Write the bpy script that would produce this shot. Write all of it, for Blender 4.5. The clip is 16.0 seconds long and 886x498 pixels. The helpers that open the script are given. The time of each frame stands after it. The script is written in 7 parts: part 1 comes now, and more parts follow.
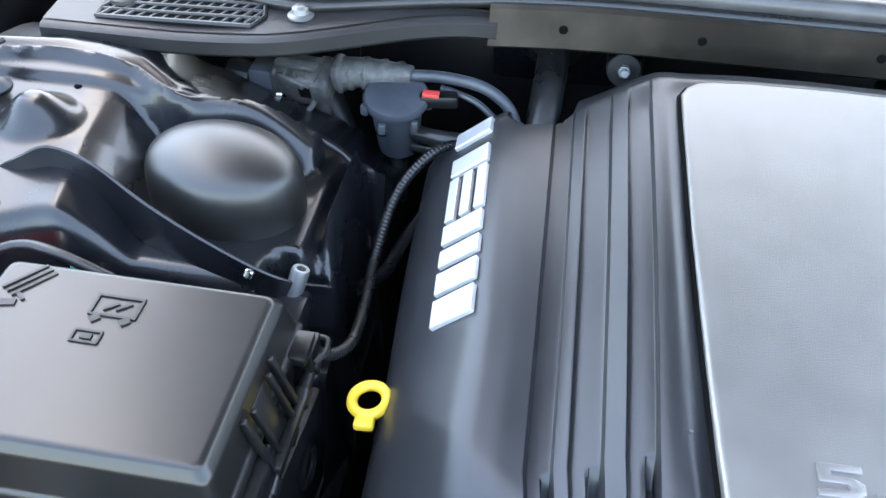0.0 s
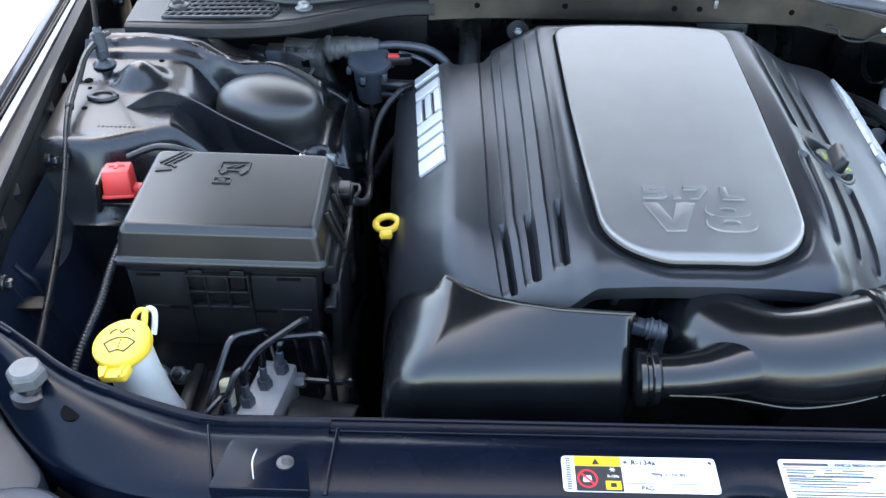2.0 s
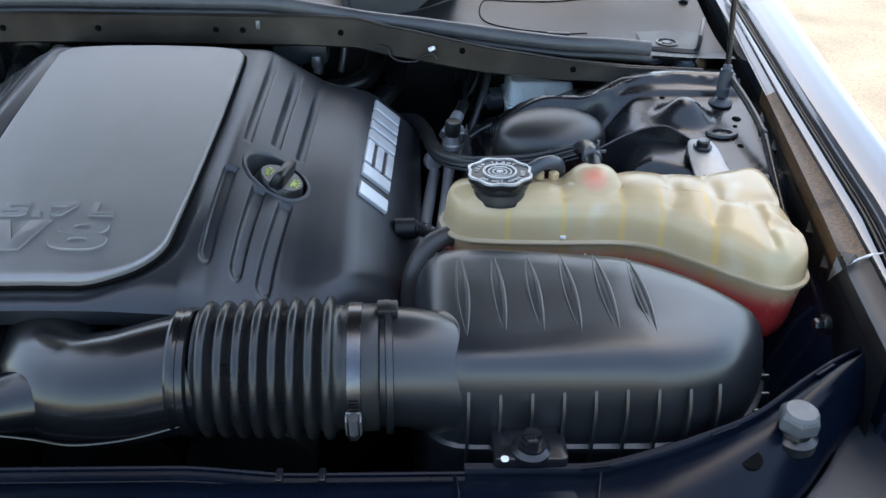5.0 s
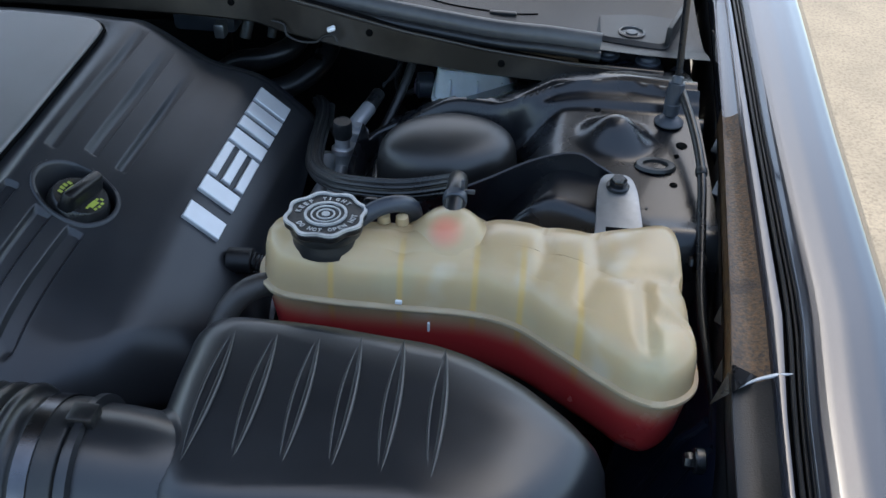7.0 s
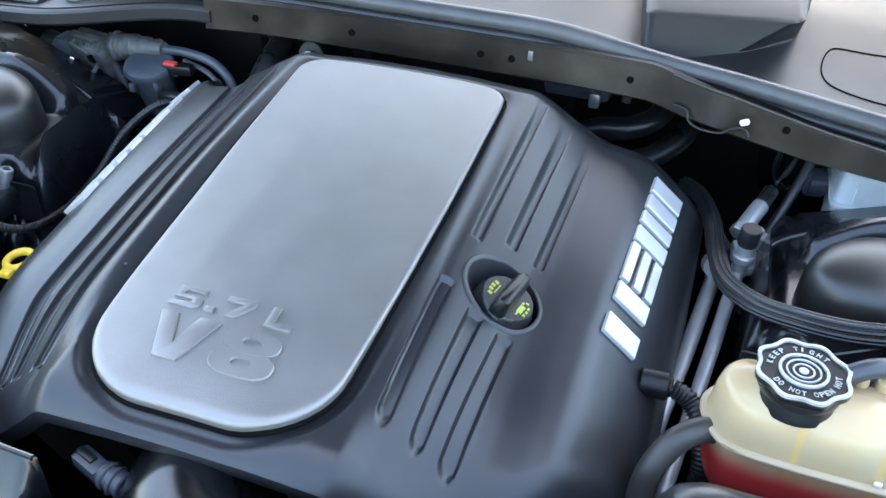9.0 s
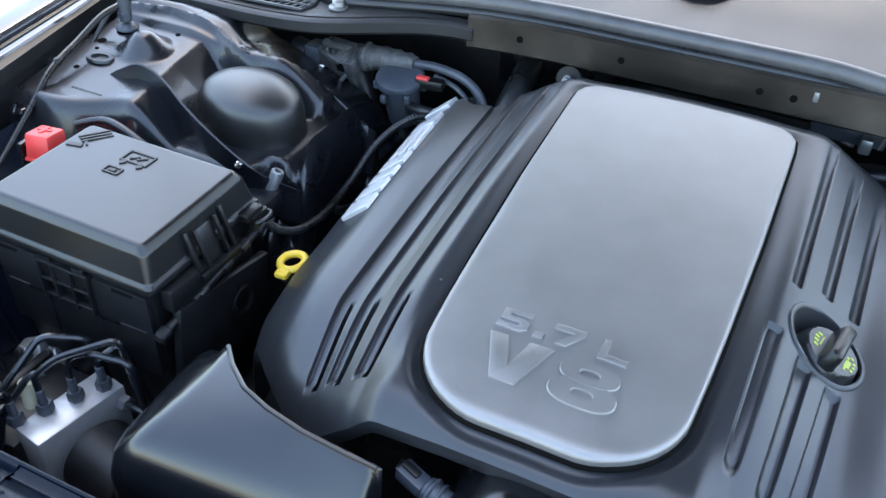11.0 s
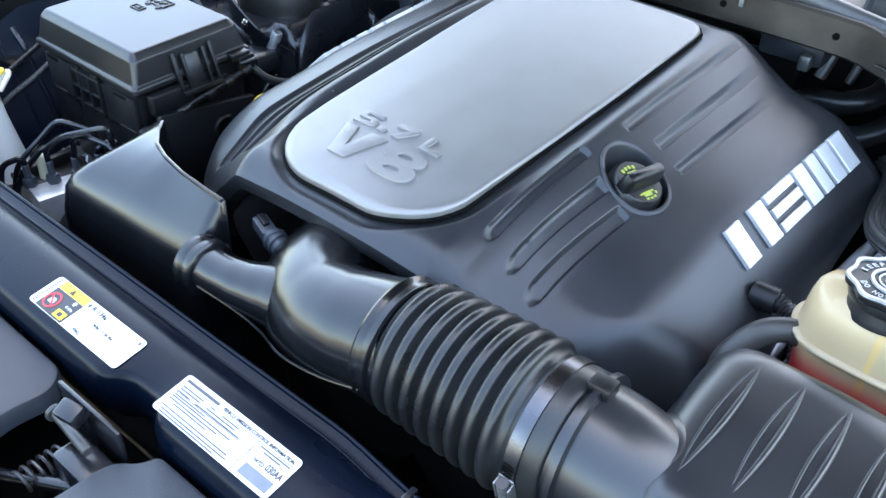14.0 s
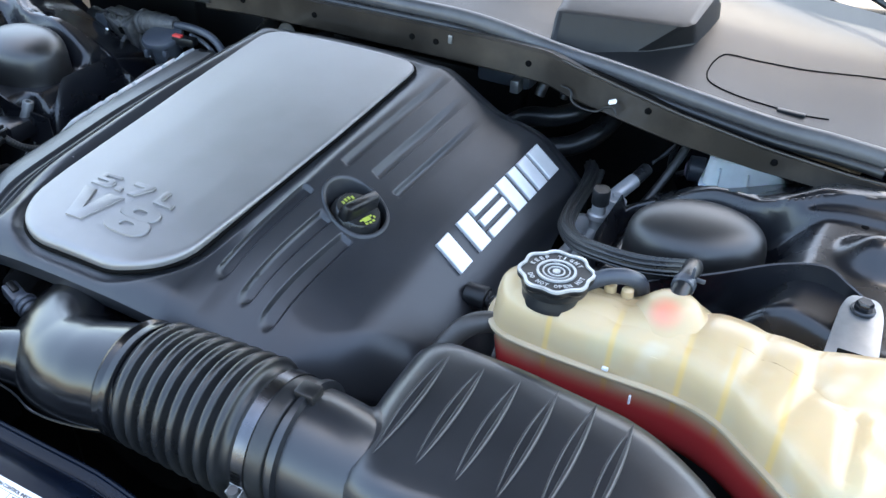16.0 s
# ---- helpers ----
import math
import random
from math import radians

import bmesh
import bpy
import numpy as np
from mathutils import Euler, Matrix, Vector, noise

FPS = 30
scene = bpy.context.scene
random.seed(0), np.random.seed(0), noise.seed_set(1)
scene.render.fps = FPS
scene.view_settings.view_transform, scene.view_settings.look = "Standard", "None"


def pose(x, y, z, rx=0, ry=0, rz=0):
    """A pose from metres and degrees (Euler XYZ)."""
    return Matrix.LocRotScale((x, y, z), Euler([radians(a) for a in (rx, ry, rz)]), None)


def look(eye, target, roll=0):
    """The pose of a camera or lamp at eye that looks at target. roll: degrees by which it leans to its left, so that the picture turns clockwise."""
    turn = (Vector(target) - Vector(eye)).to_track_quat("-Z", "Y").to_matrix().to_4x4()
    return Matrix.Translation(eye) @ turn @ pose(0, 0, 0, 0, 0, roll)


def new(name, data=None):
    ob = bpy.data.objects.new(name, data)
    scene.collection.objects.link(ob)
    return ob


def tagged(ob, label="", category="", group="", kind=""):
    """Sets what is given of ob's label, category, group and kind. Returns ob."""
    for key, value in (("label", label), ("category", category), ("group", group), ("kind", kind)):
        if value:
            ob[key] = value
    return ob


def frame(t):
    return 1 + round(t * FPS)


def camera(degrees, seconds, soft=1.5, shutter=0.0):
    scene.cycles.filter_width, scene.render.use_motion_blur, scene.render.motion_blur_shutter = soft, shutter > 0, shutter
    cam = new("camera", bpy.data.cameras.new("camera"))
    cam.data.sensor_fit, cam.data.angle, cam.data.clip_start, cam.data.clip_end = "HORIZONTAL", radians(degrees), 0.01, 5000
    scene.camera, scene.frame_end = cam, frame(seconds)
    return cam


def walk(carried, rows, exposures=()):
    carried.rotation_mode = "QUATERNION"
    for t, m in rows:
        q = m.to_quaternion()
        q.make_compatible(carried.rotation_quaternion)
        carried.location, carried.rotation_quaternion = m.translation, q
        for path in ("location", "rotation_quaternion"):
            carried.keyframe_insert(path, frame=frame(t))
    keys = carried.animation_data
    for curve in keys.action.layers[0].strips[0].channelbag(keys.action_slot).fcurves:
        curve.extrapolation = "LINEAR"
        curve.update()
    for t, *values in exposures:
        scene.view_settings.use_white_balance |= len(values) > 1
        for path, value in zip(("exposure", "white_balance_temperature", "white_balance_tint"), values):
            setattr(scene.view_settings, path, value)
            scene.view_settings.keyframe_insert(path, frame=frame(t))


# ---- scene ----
cam = camera(54.65, 16.0)
PATH = [
    (0, (-0.235, -0.017, 1.341), (-0.435, 1.47, 0.019), 2.0),
    (0.5, (-0.256, -0.16, 1.352), (-0.484, 1.331, 0.039), 1.7),
    (1, (-0.27, -0.29, 1.343), (-0.491, 1.235, 0.068), 2.5),
    (1.5, (-0.267, -0.38, 1.378), (-0.475, 1.174, 0.136), 1.2),
    (2, (-0.276, -0.482, 1.434), (-0.269, 1.115, 0.23), 1.4),
    (2.5, (-0.275, -0.534, 1.46), (-0.173, 1.088, 0.295), 2.0),
    (3, (-0.186, -0.533, 1.446), (-0.077, 1.136, 0.348), 1.8),
    (3.5, (-0.045, -0.531, 1.426), (0.051, 1.155, 0.354), 1.9),
    (4, (0.09, -0.527, 1.413), (0.146, 1.171, 0.358), 1.3),
    (4.5, (0.203, -0.498, 1.386), (0.242, 1.195, 0.321), 1.1),
    (5, (0.322, -0.441, 1.358), (0.415, 1.242, 0.281), 1.8),
    (5.2, (0.351, -0.422, 1.351), (0.448, 1.243, 0.248), 1.7),
    (7.3, (0.572, -0.193, 1.372), (0.401, 1.365, 0.128), 2.3),
    (7.5, (0.572, -0.183, 1.376), (0.356, 1.362, 0.124), 2.3),
    (8, (0.52, -0.159, 1.387), (0.159, 1.343, 0.116), 1.7),
    (8.5, (0.426, -0.143, 1.394), (-0.01, 1.362, 0.15), 1.7),
    (9, (0.301, -0.144, 1.402), (-0.171, 1.349, 0.159), 1.4),
    (9.5, (0.21, -0.153, 1.407), (-0.291, 1.339, 0.172), 1.8),
    (10, (0.122, -0.168, 1.411), (-0.371, 1.332, 0.183), 3.1),
    (10.2, (0.096, -0.175, 1.409), (-0.412, 1.325, 0.187), 3.2),
    (12.3, (0.219, -0.245, 1.37), (-0.717, 1.034, 0.15), 0.1),
    (12.5, (0.25, -0.247, 1.361), (-0.709, 1.014, 0.14), 0.1),
    (13, (0.34, -0.242, 1.344), (-0.661, 0.982, 0.12), 0.2),
    (13.5, (0.419, -0.24, 1.336), (-0.587, 0.987, 0.119), 1.0),
    (14, (0.478, -0.241, 1.34), (-0.532, 0.995, 0.135), 1.6),
    (14.5, (0.534, -0.234, 1.343), (-0.463, 1.007, 0.132), -0.6),
    (15, (0.58, -0.243, 1.352), (-0.25, 1.114, 0.14), 1.6),
    (15.5, (0.622, -0.241, 1.374), (-0.129, 1.181, 0.185), 1.7),
    (16, (0.613, -0.243, 1.402), (-0.123, 1.218, 0.252), 1.6),
]
walk(cam, [(t, look(eye, target, roll)) for t, eye, target, roll in PATH],
     exposures=[(0, 3.88, 7550, 7), (1, 3.58, 7250, 6), (1.5, 3.46, 7200, 6), (2, 3.28, 7150, 6), (2.5, 3.08, 7150, 6), (3.5, 2.78, 7150, 6), (4, 2.72, 7150, 6), (4.5, 2.66, 7100, 6), (5, 2.28, 7050, 6), (7.5, 1.76, 6600, 3), (8, 2.12, 6450, -2), (8.5, 3.10, 6950, 4), (9, 3.36, 6950, 5), (10, 3.40, 7000, 6), (12.5, 2.92, 6900, 6), (13, 3.20, 6950, 6), (14, 3.42, 7000, 6), (15, 3.36, 7050, 6), (16, 3.06, 7000, 6)])

# ---------------------------------------------------------------- light
world = bpy.data.worlds.new("sky")
scene.world = world
world.use_nodes = True
wn = world.node_tree
sky = wn.nodes.new("ShaderNodeTexSky")
sky.sky_type, sky.sun_disc = "NISHITA", False
sky.sun_elevation, sky.sun_rotation = radians(65), radians(0)
sky.air_density, sky.dust_density, sky.ozone_density = 1.0, 2.2, 0.5
wn.links.new(sky.outputs[0], wn.nodes["Background"].inputs[0])
wn.nodes["Background"].inputs[1].default_value = 0.15
sun = new("sun", bpy.data.lights.new("sun", "SUN"))
sun.data.energy, sun.data.angle, sun.data.color = 0.8, radians(6), (1.0, 0.94, 0.86)
sun.matrix_world = look((0.0, 7.32, 15.73), (0, 0.4, 0.9))


# ---------------------------------------------------------------- materials
def material(name, color, rough=0.5, metal=0.0, var=0.25, scale=30.0, bump=0.0, bump_scale=400.0, coat=0.0,
             dirt=None, dirt_amount=0.0, dirt_scale=9.0, sss=0.0, transmission=0.0, spec=0.5, dirt_from=0.45):
    """A surface with a base colour that varies at a large and a small scale, fine relief, and patches of dirt."""
    m = bpy.data.materials.new(name)
    m.use_nodes = True
    t = m.node_tree
    b = t.nodes["Principled BSDF"]
    co = t.nodes.new("ShaderNodeTexCoord")
    big = t.nodes.new("ShaderNodeTexNoise")
    big.inputs["Scale"].default_value, big.inputs["Detail"].default_value = scale, 6.0
    fine = t.nodes.new("ShaderNodeTexNoise")
    fine.inputs["Scale"].default_value, fine.inputs["Detail"].default_value = bump_scale, 4.0
    t.links.new(co.outputs["Object"], big.inputs["Vector"])
    t.links.new(co.outputs["Object"], fine.inputs["Vector"])
    ramp = t.nodes.new("ShaderNodeValToRGB")
    c = Vector(color)
    ramp.color_ramp.elements[0].position, ramp.color_ramp.elements[1].position = 0.3, 0.7
    ramp.color_ramp.elements[0].color = (*(c * (1 - var)), 1)
    ramp.color_ramp.elements[1].color = (*(c * (1 + var)), 1)
    t.links.new(big.outputs[0], ramp.inputs[0])
    col = ramp.outputs[0]
    r_in = t.nodes.new("ShaderNodeMapRange")
    r_in.inputs["To Min"].default_value, r_in.inputs["To Max"].default_value = max(0.02, rough * 0.82), min(1.0, rough * 1.18)
    t.links.new(big.outputs[0], r_in.inputs[0])
    rough_out = r_in.outputs[0]
    if dirt:
        patch = t.nodes.new("ShaderNodeTexNoise")
        patch.inputs["Scale"].default_value, patch.inputs["Detail"].default_value = dirt_scale, 9.0
        patch.inputs["Roughness"].default_value = 0.65
        t.links.new(co.outputs["Object"], patch.inputs["Vector"])
        cut = t.nodes.new("ShaderNodeMapRange")
        cut.inputs["From Min"].default_value, cut.inputs["From Max"].default_value = dirt_from, dirt_from + 0.3 * (1.6 - dirt_from) ** 4 / 1.75
        cut.inputs["To Max"].default_value = dirt_amount
        t.links.new(patch.outputs[0], cut.inputs[0])
        mix = t.nodes.new("ShaderNodeMixRGB")
        mix.inputs[2].default_value = (*dirt, 1)
        t.links.new(cut.outputs[0], mix.inputs[0])
        t.links.new(col, mix.inputs[1])
        col = mix.outputs[0]
        rr = t.nodes.new("ShaderNodeMixRGB")
        rr.inputs[2].default_value = (0.8, 0.8, 0.8, 1)
        t.links.new(cut.outputs[0], rr.inputs[0])
        t.links.new(rough_out, rr.inputs[1])
        rough_out = rr.outputs[0]
    t.links.new(col, b.inputs["Base Color"])
    t.links.new(rough_out, b.inputs["Roughness"])
    b.inputs["Metallic"].default_value = metal
    b.inputs["Specular IOR Level"].default_value = spec
    b.inputs["Coat Weight"].default_value = coat
    b.inputs["Coat Roughness"].default_value = 0.06
    b.inputs["Subsurface Weight"].default_value = sss
    b.inputs["Subsurface Radius"].default_value = (0.012, 0.008, 0.005)
    b.inputs["Transmission Weight"].default_value = transmission
    if bump:
        bm_ = t.nodes.new("ShaderNodeBump")
        bm_.inputs["Strength"].default_value, bm_.inputs["Distance"].default_value = bump, 0.0006
        t.links.new(fine.outputs[0], bm_.inputs["Height"])
        t.links.new(bm_.outputs[0], b.inputs["Normal"])
    return m


COVER = material("charcoal metallic cover paint", (0.0305, 0.0325, 0.0370), 0.33, 0.4, 0.10, 14, 0.14, 1500, dirt=(0.10, 0.09, 0.085), dirt_amount=0.05, spec=0.6)
PANEL = material("grained silver metallic panel", (0.236, 0.231, 0.229), 0.41, 0.7, 0.06, 22, 0.45, 1150, spec=0.7)
EMBLEM = material("satin silver emblem", (0.60, 0.605, 0.615), 0.32, 0.4, 0.06, 40, 0.1, 900)
PLASTIC = material("black moulded plastic", (0.0055, 0.0058, 0.0065), 0.33, 0.0, 0.25, 18, 0.35, 1100, dirt=(0.10, 0.10, 0.10), dirt_amount=0.03, spec=0.42)
SATIN = material("satin black duct plastic", (0.0040, 0.0045, 0.0058), 0.18, 0.0, 0.2, 16, 0.06, 900, dirt=(0.12, 0.11, 0.10), dirt_amount=0.02, spec=0.6)
LIDGREY = material("dusty dark plastic lid", (0.0085, 0.0085, 0.009), 0.30, 0.0, 0.12, 9, 0.06, 1500, dirt=(0.10, 0.10, 0.10), dirt_amount=0.03, dirt_scale=8, spec=0.6)
MAT = material("black insulation felt", (0.004, 0.0042, 0.005), 0.42, 0.0, 0.3, 25, 0.4, 800, dirt=(0.07, 0.065, 0.06), dirt_amount=0.15, spec=0.32)
DARKPL = material("dull black plastic", (0.0066, 0.0070, 0.0082), 0.38, 0.0, 0.3, 25, 0.4, 800, dirt=(0.07, 0.065, 0.06), dirt_amount=0.15, spec=0.32)
BLACKMETAL = material("gloss black painted steel", (0.0045, 0.0055, 0.008), 0.27, 0.0, 0.3, 10, 0.08, 500, coat=0.2, dirt=(0.16, 0.14, 0.12), dirt_amount=0.05)
NAVY = material("dark navy painted steel", (0.0015, 0.0036, 0.0092), 0.26, 0.0, 0.15, 12, 0.03, 500, spec=0.16)
WING = material("glossy dark navy inner panel", (0.0055, 0.0100, 0.0210), 0.30, 0.0, 0.2, 9, 0.05, 400, dirt=(0.10, 0.10, 0.10), dirt_amount=0.05, spec=0.55)
PAINT = material("dark navy metallic car paint", (0.030, 0.034, 0.045), 0.22, 0.5, 0.06, 8, 0.03, 700, coat=1.0)
DUSTY = material("golden grit on dark paint", (0.062, 0.030, 0.009), 0.5, 0.0, 0.9, 330, 1.0, 420, dirt=(0.010, 0.010, 0.012), dirt_amount=0.95, dirt_scale=22, dirt_from=0.56)
# unseen hood underside, paler than the car's paint to brighten reflections below
UNDERHOOD = material("warm grey reflecting underside", (0.415, 0.385, 0.350), 0.38, 0.1, 0.06, 6, 0.05, 500)
COWLMETAL = material("smoky brown painted steel", (0.022, 0.018, 0.014), 0.30, 0.3, 0.4, 7, 0.06, 400, coat=0.3, dirt=(0.16, 0.13, 0.10), dirt_amount=0.25)
COWLGREY = material("grey weathered cowl plastic", (0.0145, 0.0145, 0.0155), 0.43, 0.0, 0.18, 10, 0.4, 1000, dirt=(0.06, 0.057, 0.054), dirt_amount=0.15, spec=0.45)
SHIELD = material("grey black shield plastic", (0.021, 0.025, 0.033), 0.45, 0.0, 0.12, 10, 0.5, 1100, dirt=(0.11, 0.115, 0.13), dirt_amount=0.12)
RUBBER = material("black rubber", (0.0102, 0.0110, 0.0124), 0.28, 0.0, 0.25, 30, 0.3, 700, dirt=(0.10, 0.10, 0.09), dirt_amount=0.2)
HOSEGREY = material("weathered grey hose rubber", (0.045, 0.041, 0.038), 0.40, 0.0, 0.25, 30, 0.3, 700, dirt=(0.14, 0.13, 0.12), dirt_amount=0.3)
SEAL = material("weathered seal rubber", (0.060, 0.060, 0.063), 0.30, 0.0, 0.2, 30, 0.3, 700, dirt=(0.16, 0.155, 0.145), dirt_amount=0.35)
STEEL = material("zinc plated steel", (0.26, 0.27, 0.28), 0.40, 0.75, 0.15, 60, 0.15, 900, dirt=(0.18, 0.17, 0.14), dirt_amount=0.3)
CHROME = material("bright stamped steel", (0.72, 0.72, 0.70), 0.20, 1.0, 0.15, 60, 0.1, 900, dirt=(0.12, 0.12, 0.11), dirt_amount=0.3)
AIRPL = material("charcoal moulded plastic", (0.0110, 0.0122, 0.0148), 0.29, 0.0, 0.18, 14, 0.10, 1000, dirt=(0.10, 0.10, 0.10), dirt_amount=0.05, spec=0.75)
BAND = material("polished clamp steel", (0.12, 0.12, 0.13), 0.24, 1.0, 0.2, 60, 0.1, 900, dirt=(0.10, 0.10, 0.09), dirt_amount=0.2)
DOME = material("satin black steel", (0.010, 0.0098, 0.0100), 0.38, 0.0, 0.2, 20, 0.06, 700, dirt=(0.12, 0.11, 0.10), dirt_amount=0.04, spec=0.75)
ALU = material("bare aluminium", (0.44, 0.445, 0.455), 0.36, 0.55, 0.1, 50, 0.2, 900)
YELLOW = material("yellow plastic", (0.78, 0.52, 0.045), 0.36, 0.0, 0.06, 30, 0.1, 900, sss=0.1, dirt=(0.45, 0.33, 0.05), dirt_amount=0.2)
BUMPER = material("worn grey rubber", (0.085, 0.088, 0.092), 0.42, 0.0, 0.25, 60, 0.3, 700, dirt=(0.24, 0.24, 0.23), dirt_amount=0.35, dirt_scale=40)
RED = material("red plastic", (0.62, 0.045, 0.04), 0.4, 0.0, 0.08, 30, 0.15, 900, sss=0.08, dirt=(0.6, 0.25, 0.22), dirt_amount=0.2)
WHITEPL = material("translucent white plastic", (0.58, 0.575, 0.54), 0.4, 0.0, 0.06, 20, 0.1, 700, sss=0.35, dirt=(0.45, 0.42, 0.36), dirt_amount=0.2)
BLUEPL = material("translucent bluish plastic", (0.60, 0.64, 0.65), 0.35, 0.0, 0.10, 40, 0.1, 700, sss=0.3, dirt=(0.42, 0.42, 0.40), dirt_amount=0.3, dirt_scale=30)
LATCHSTEEL = material("grimy dark latch steel", (0.075, 0.075, 0.078), 0.36, 0.7, 0.35, 60, 0.2, 500, dirt=(0.05, 0.045, 0.04), dirt_amount=0.6, dirt_scale=60)
LOOM = material("grey dusty connector plastic", (0.055, 0.055, 0.057), 0.5, 0.0, 0.35, 40, 0.5, 600, dirt=(0.26, 0.245, 0.22), dirt_amount=0.45, dirt_scale=60)
SENSOR = material("blue grey valve plastic", (0.038, 0.045, 0.058), 0.38, 0.0, 0.2, 30, 0.3, 700, dirt=(0.2, 0.2, 0.2), dirt_amount=0.3)
PAPER = material("white label stock", (0.80, 0.81, 0.82), 0.35, 0.0, 0.03, 20, 0.05, 400)
CAPPRINT = material("worn white cap print", (0.52, 0.52, 0.51), 0.36, 0.35, 0.2, 70, 0.1, 900, dirt=(0.10, 0.10, 0.10), dirt_amount=0.35, dirt_scale=60)
CAPBLACK = material("black cap paint", (0.015, 0.015, 0.016), 0.35, 0.3, 0.2, 60, 0.2, 900)
INK = material("black label ink", (0.02, 0.02, 0.022), 0.4, 0.0, 0.1, 50)
INKGREY = material("grey printed code", (0.16, 0.18, 0.22), 0.4, 0.0, 0.1, 50)
INKDARK = material("blue black label print", (0.06, 0.065, 0.08), 0.4, 0.0, 0.1, 50)
LABELYEL = material("yellow label print", (0.85, 0.52, 0.02), 0.35, 0.0, 0.04, 20)
LABELRED = material("red label print", (0.60, 0.03, 0.04), 0.35, 0.0, 0.04, 20)
LIME = material("lime pad print", (0.36, 0.42, 0.06), 0.45, 0.0, 0.1, 60)
ICON = material("dark moulded symbol", (0.012, 0.012, 0.012), 0.5, 0.0, 0.2, 50, 0.2, 800)
TEAL = material("teal wire tape", (0.05, 0.55, 0.45), 0.4, 0.0, 0.1, 40)
# near black without sheen: the shade of openings put into the colour
BLACKHOLE = material("flat black for shaded depths", (0.003, 0.003, 0.003), 0.9, 0.0, 0.3, 30, spec=0.06)
SAND = material("sunlit sandy asphalt", (0.27, 0.225, 0.165), 0.9, 0.0, 0.25, 3, 1.0, 60, dirt=(0.12, 0.095, 0.07), dirt_amount=0.9, dirt_scale=90)
GLASS = material("dark windscreen glass", (0.02, 0.025, 0.03), 0.05, 0.0, 0.05, 4, coat=1.0)
ENGINE = material("grimy engine casting", (0.018, 0.0175, 0.017), 0.55, 0.2, 0.4, 25, 0.5, 300, dirt=(0.06, 0.05, 0.04), dirt_amount=0.3)


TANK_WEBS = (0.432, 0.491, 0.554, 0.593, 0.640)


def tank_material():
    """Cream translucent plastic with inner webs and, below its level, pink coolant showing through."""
    m = material("cream tank plastic with coolant", (0.475, 0.354, 0.203), 0.26, 0.0, 0.08, 9, 0.05, 300, sss=0.25)
    t = m.node_tree
    b = t.nodes["Principled BSDF"]
    col = b.inputs["Base Color"].links[0].from_socket
    co = t.nodes.new("ShaderNodeTexCoord")
    sep = t.nodes.new("ShaderNodeSeparateXYZ")
    t.links.new(co.outputs["Object"], sep.inputs[0])

    def ranged(value, a, b_, top=1.0):
        r = t.nodes.new("ShaderNodeMapRange")
        r.interpolation_type = "SMOOTHSTEP"
        r.inputs["From Min"].default_value, r.inputs["From Max"].default_value, r.inputs["To Max"].default_value = a, b_, top
        t.links.new(value, r.inputs[0])
        return r.outputs[0]

    def sums(op, a, b_):
        n = t.nodes.new("ShaderNodeMath")
        n.operation = op
        for k, v in enumerate((a, b_)):
            if isinstance(v, (int, float)):
                n.inputs[k].default_value = v
            else:
                t.links.new(v, n.inputs[k])
        return n.outputs[0]

    def tint(old, factor, color):
        mix = t.nodes.new("ShaderNodeMixRGB")
        mix.inputs[2].default_value = (*color, 1)
        t.links.new(factor, mix.inputs[0])
        t.links.new(old, mix.inputs[1])
        return mix.outputs[0]

    # greenish and whitish clouding in the plastic
    for scale, a, b_, top, color in ((13, 0.50, 0.68, 0.5, (0.415, 0.395, 0.265)), (19, 0.55, 0.72, 0.6, (0.52, 0.465, 0.37))):
        cloud = t.nodes.new("ShaderNodeTexNoise")
        cloud.inputs["Scale"].default_value, cloud.inputs["Detail"].default_value = scale, 1.5
        t.links.new(co.outputs["Object"], cloud.inputs["Vector"])
        col = tint(col, ranged(cloud.outputs[0], a, b_, top), color)
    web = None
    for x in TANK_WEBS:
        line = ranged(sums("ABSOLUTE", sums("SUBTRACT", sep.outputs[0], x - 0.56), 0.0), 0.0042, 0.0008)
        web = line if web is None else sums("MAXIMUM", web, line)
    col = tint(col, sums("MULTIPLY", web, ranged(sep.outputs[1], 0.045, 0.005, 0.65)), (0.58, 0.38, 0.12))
    # pink stain on the hose outlet
    spot = t.nodes.new("ShaderNodeVectorMath")
    spot.operation = "DISTANCE"
    spot.inputs[1].default_value = (-0.034, 0.034, 0.130)
    t.links.new(co.outputs["Object"], spot.inputs[0])
    col = tint(col, ranged(spot.outputs["Value"], 0.020, 0.005, 0.85), (0.68, 0.22, 0.15))
    col = tint(col, ranged(sep.outputs[2], 0.0755, 0.042), (0.50, 0.042, 0.042))
    t.links.new(col, b.inputs["Base Color"])
    return m


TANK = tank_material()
SEAMPL = material("pale milky weld plastic", (0.43, 0.335, 0.215), 0.4, 0.0, 0.06, 20, sss=0.3)


# ---------------------------------------------------------------- mesh builders: each returns (points, faces)
def grid(fn, us, vs, close=False):
    pts = [tuple(fn(u, v)) for u in us for v in vs]
    n, m = len(us), len(vs)
    faces = [(i * m + j, (i + 1) % n * m + j, (i + 1) % n * m + j + 1, i * m + j + 1)
             for i in range(n if close else n - 1) for j in range(m - 1)]
    return pts, faces


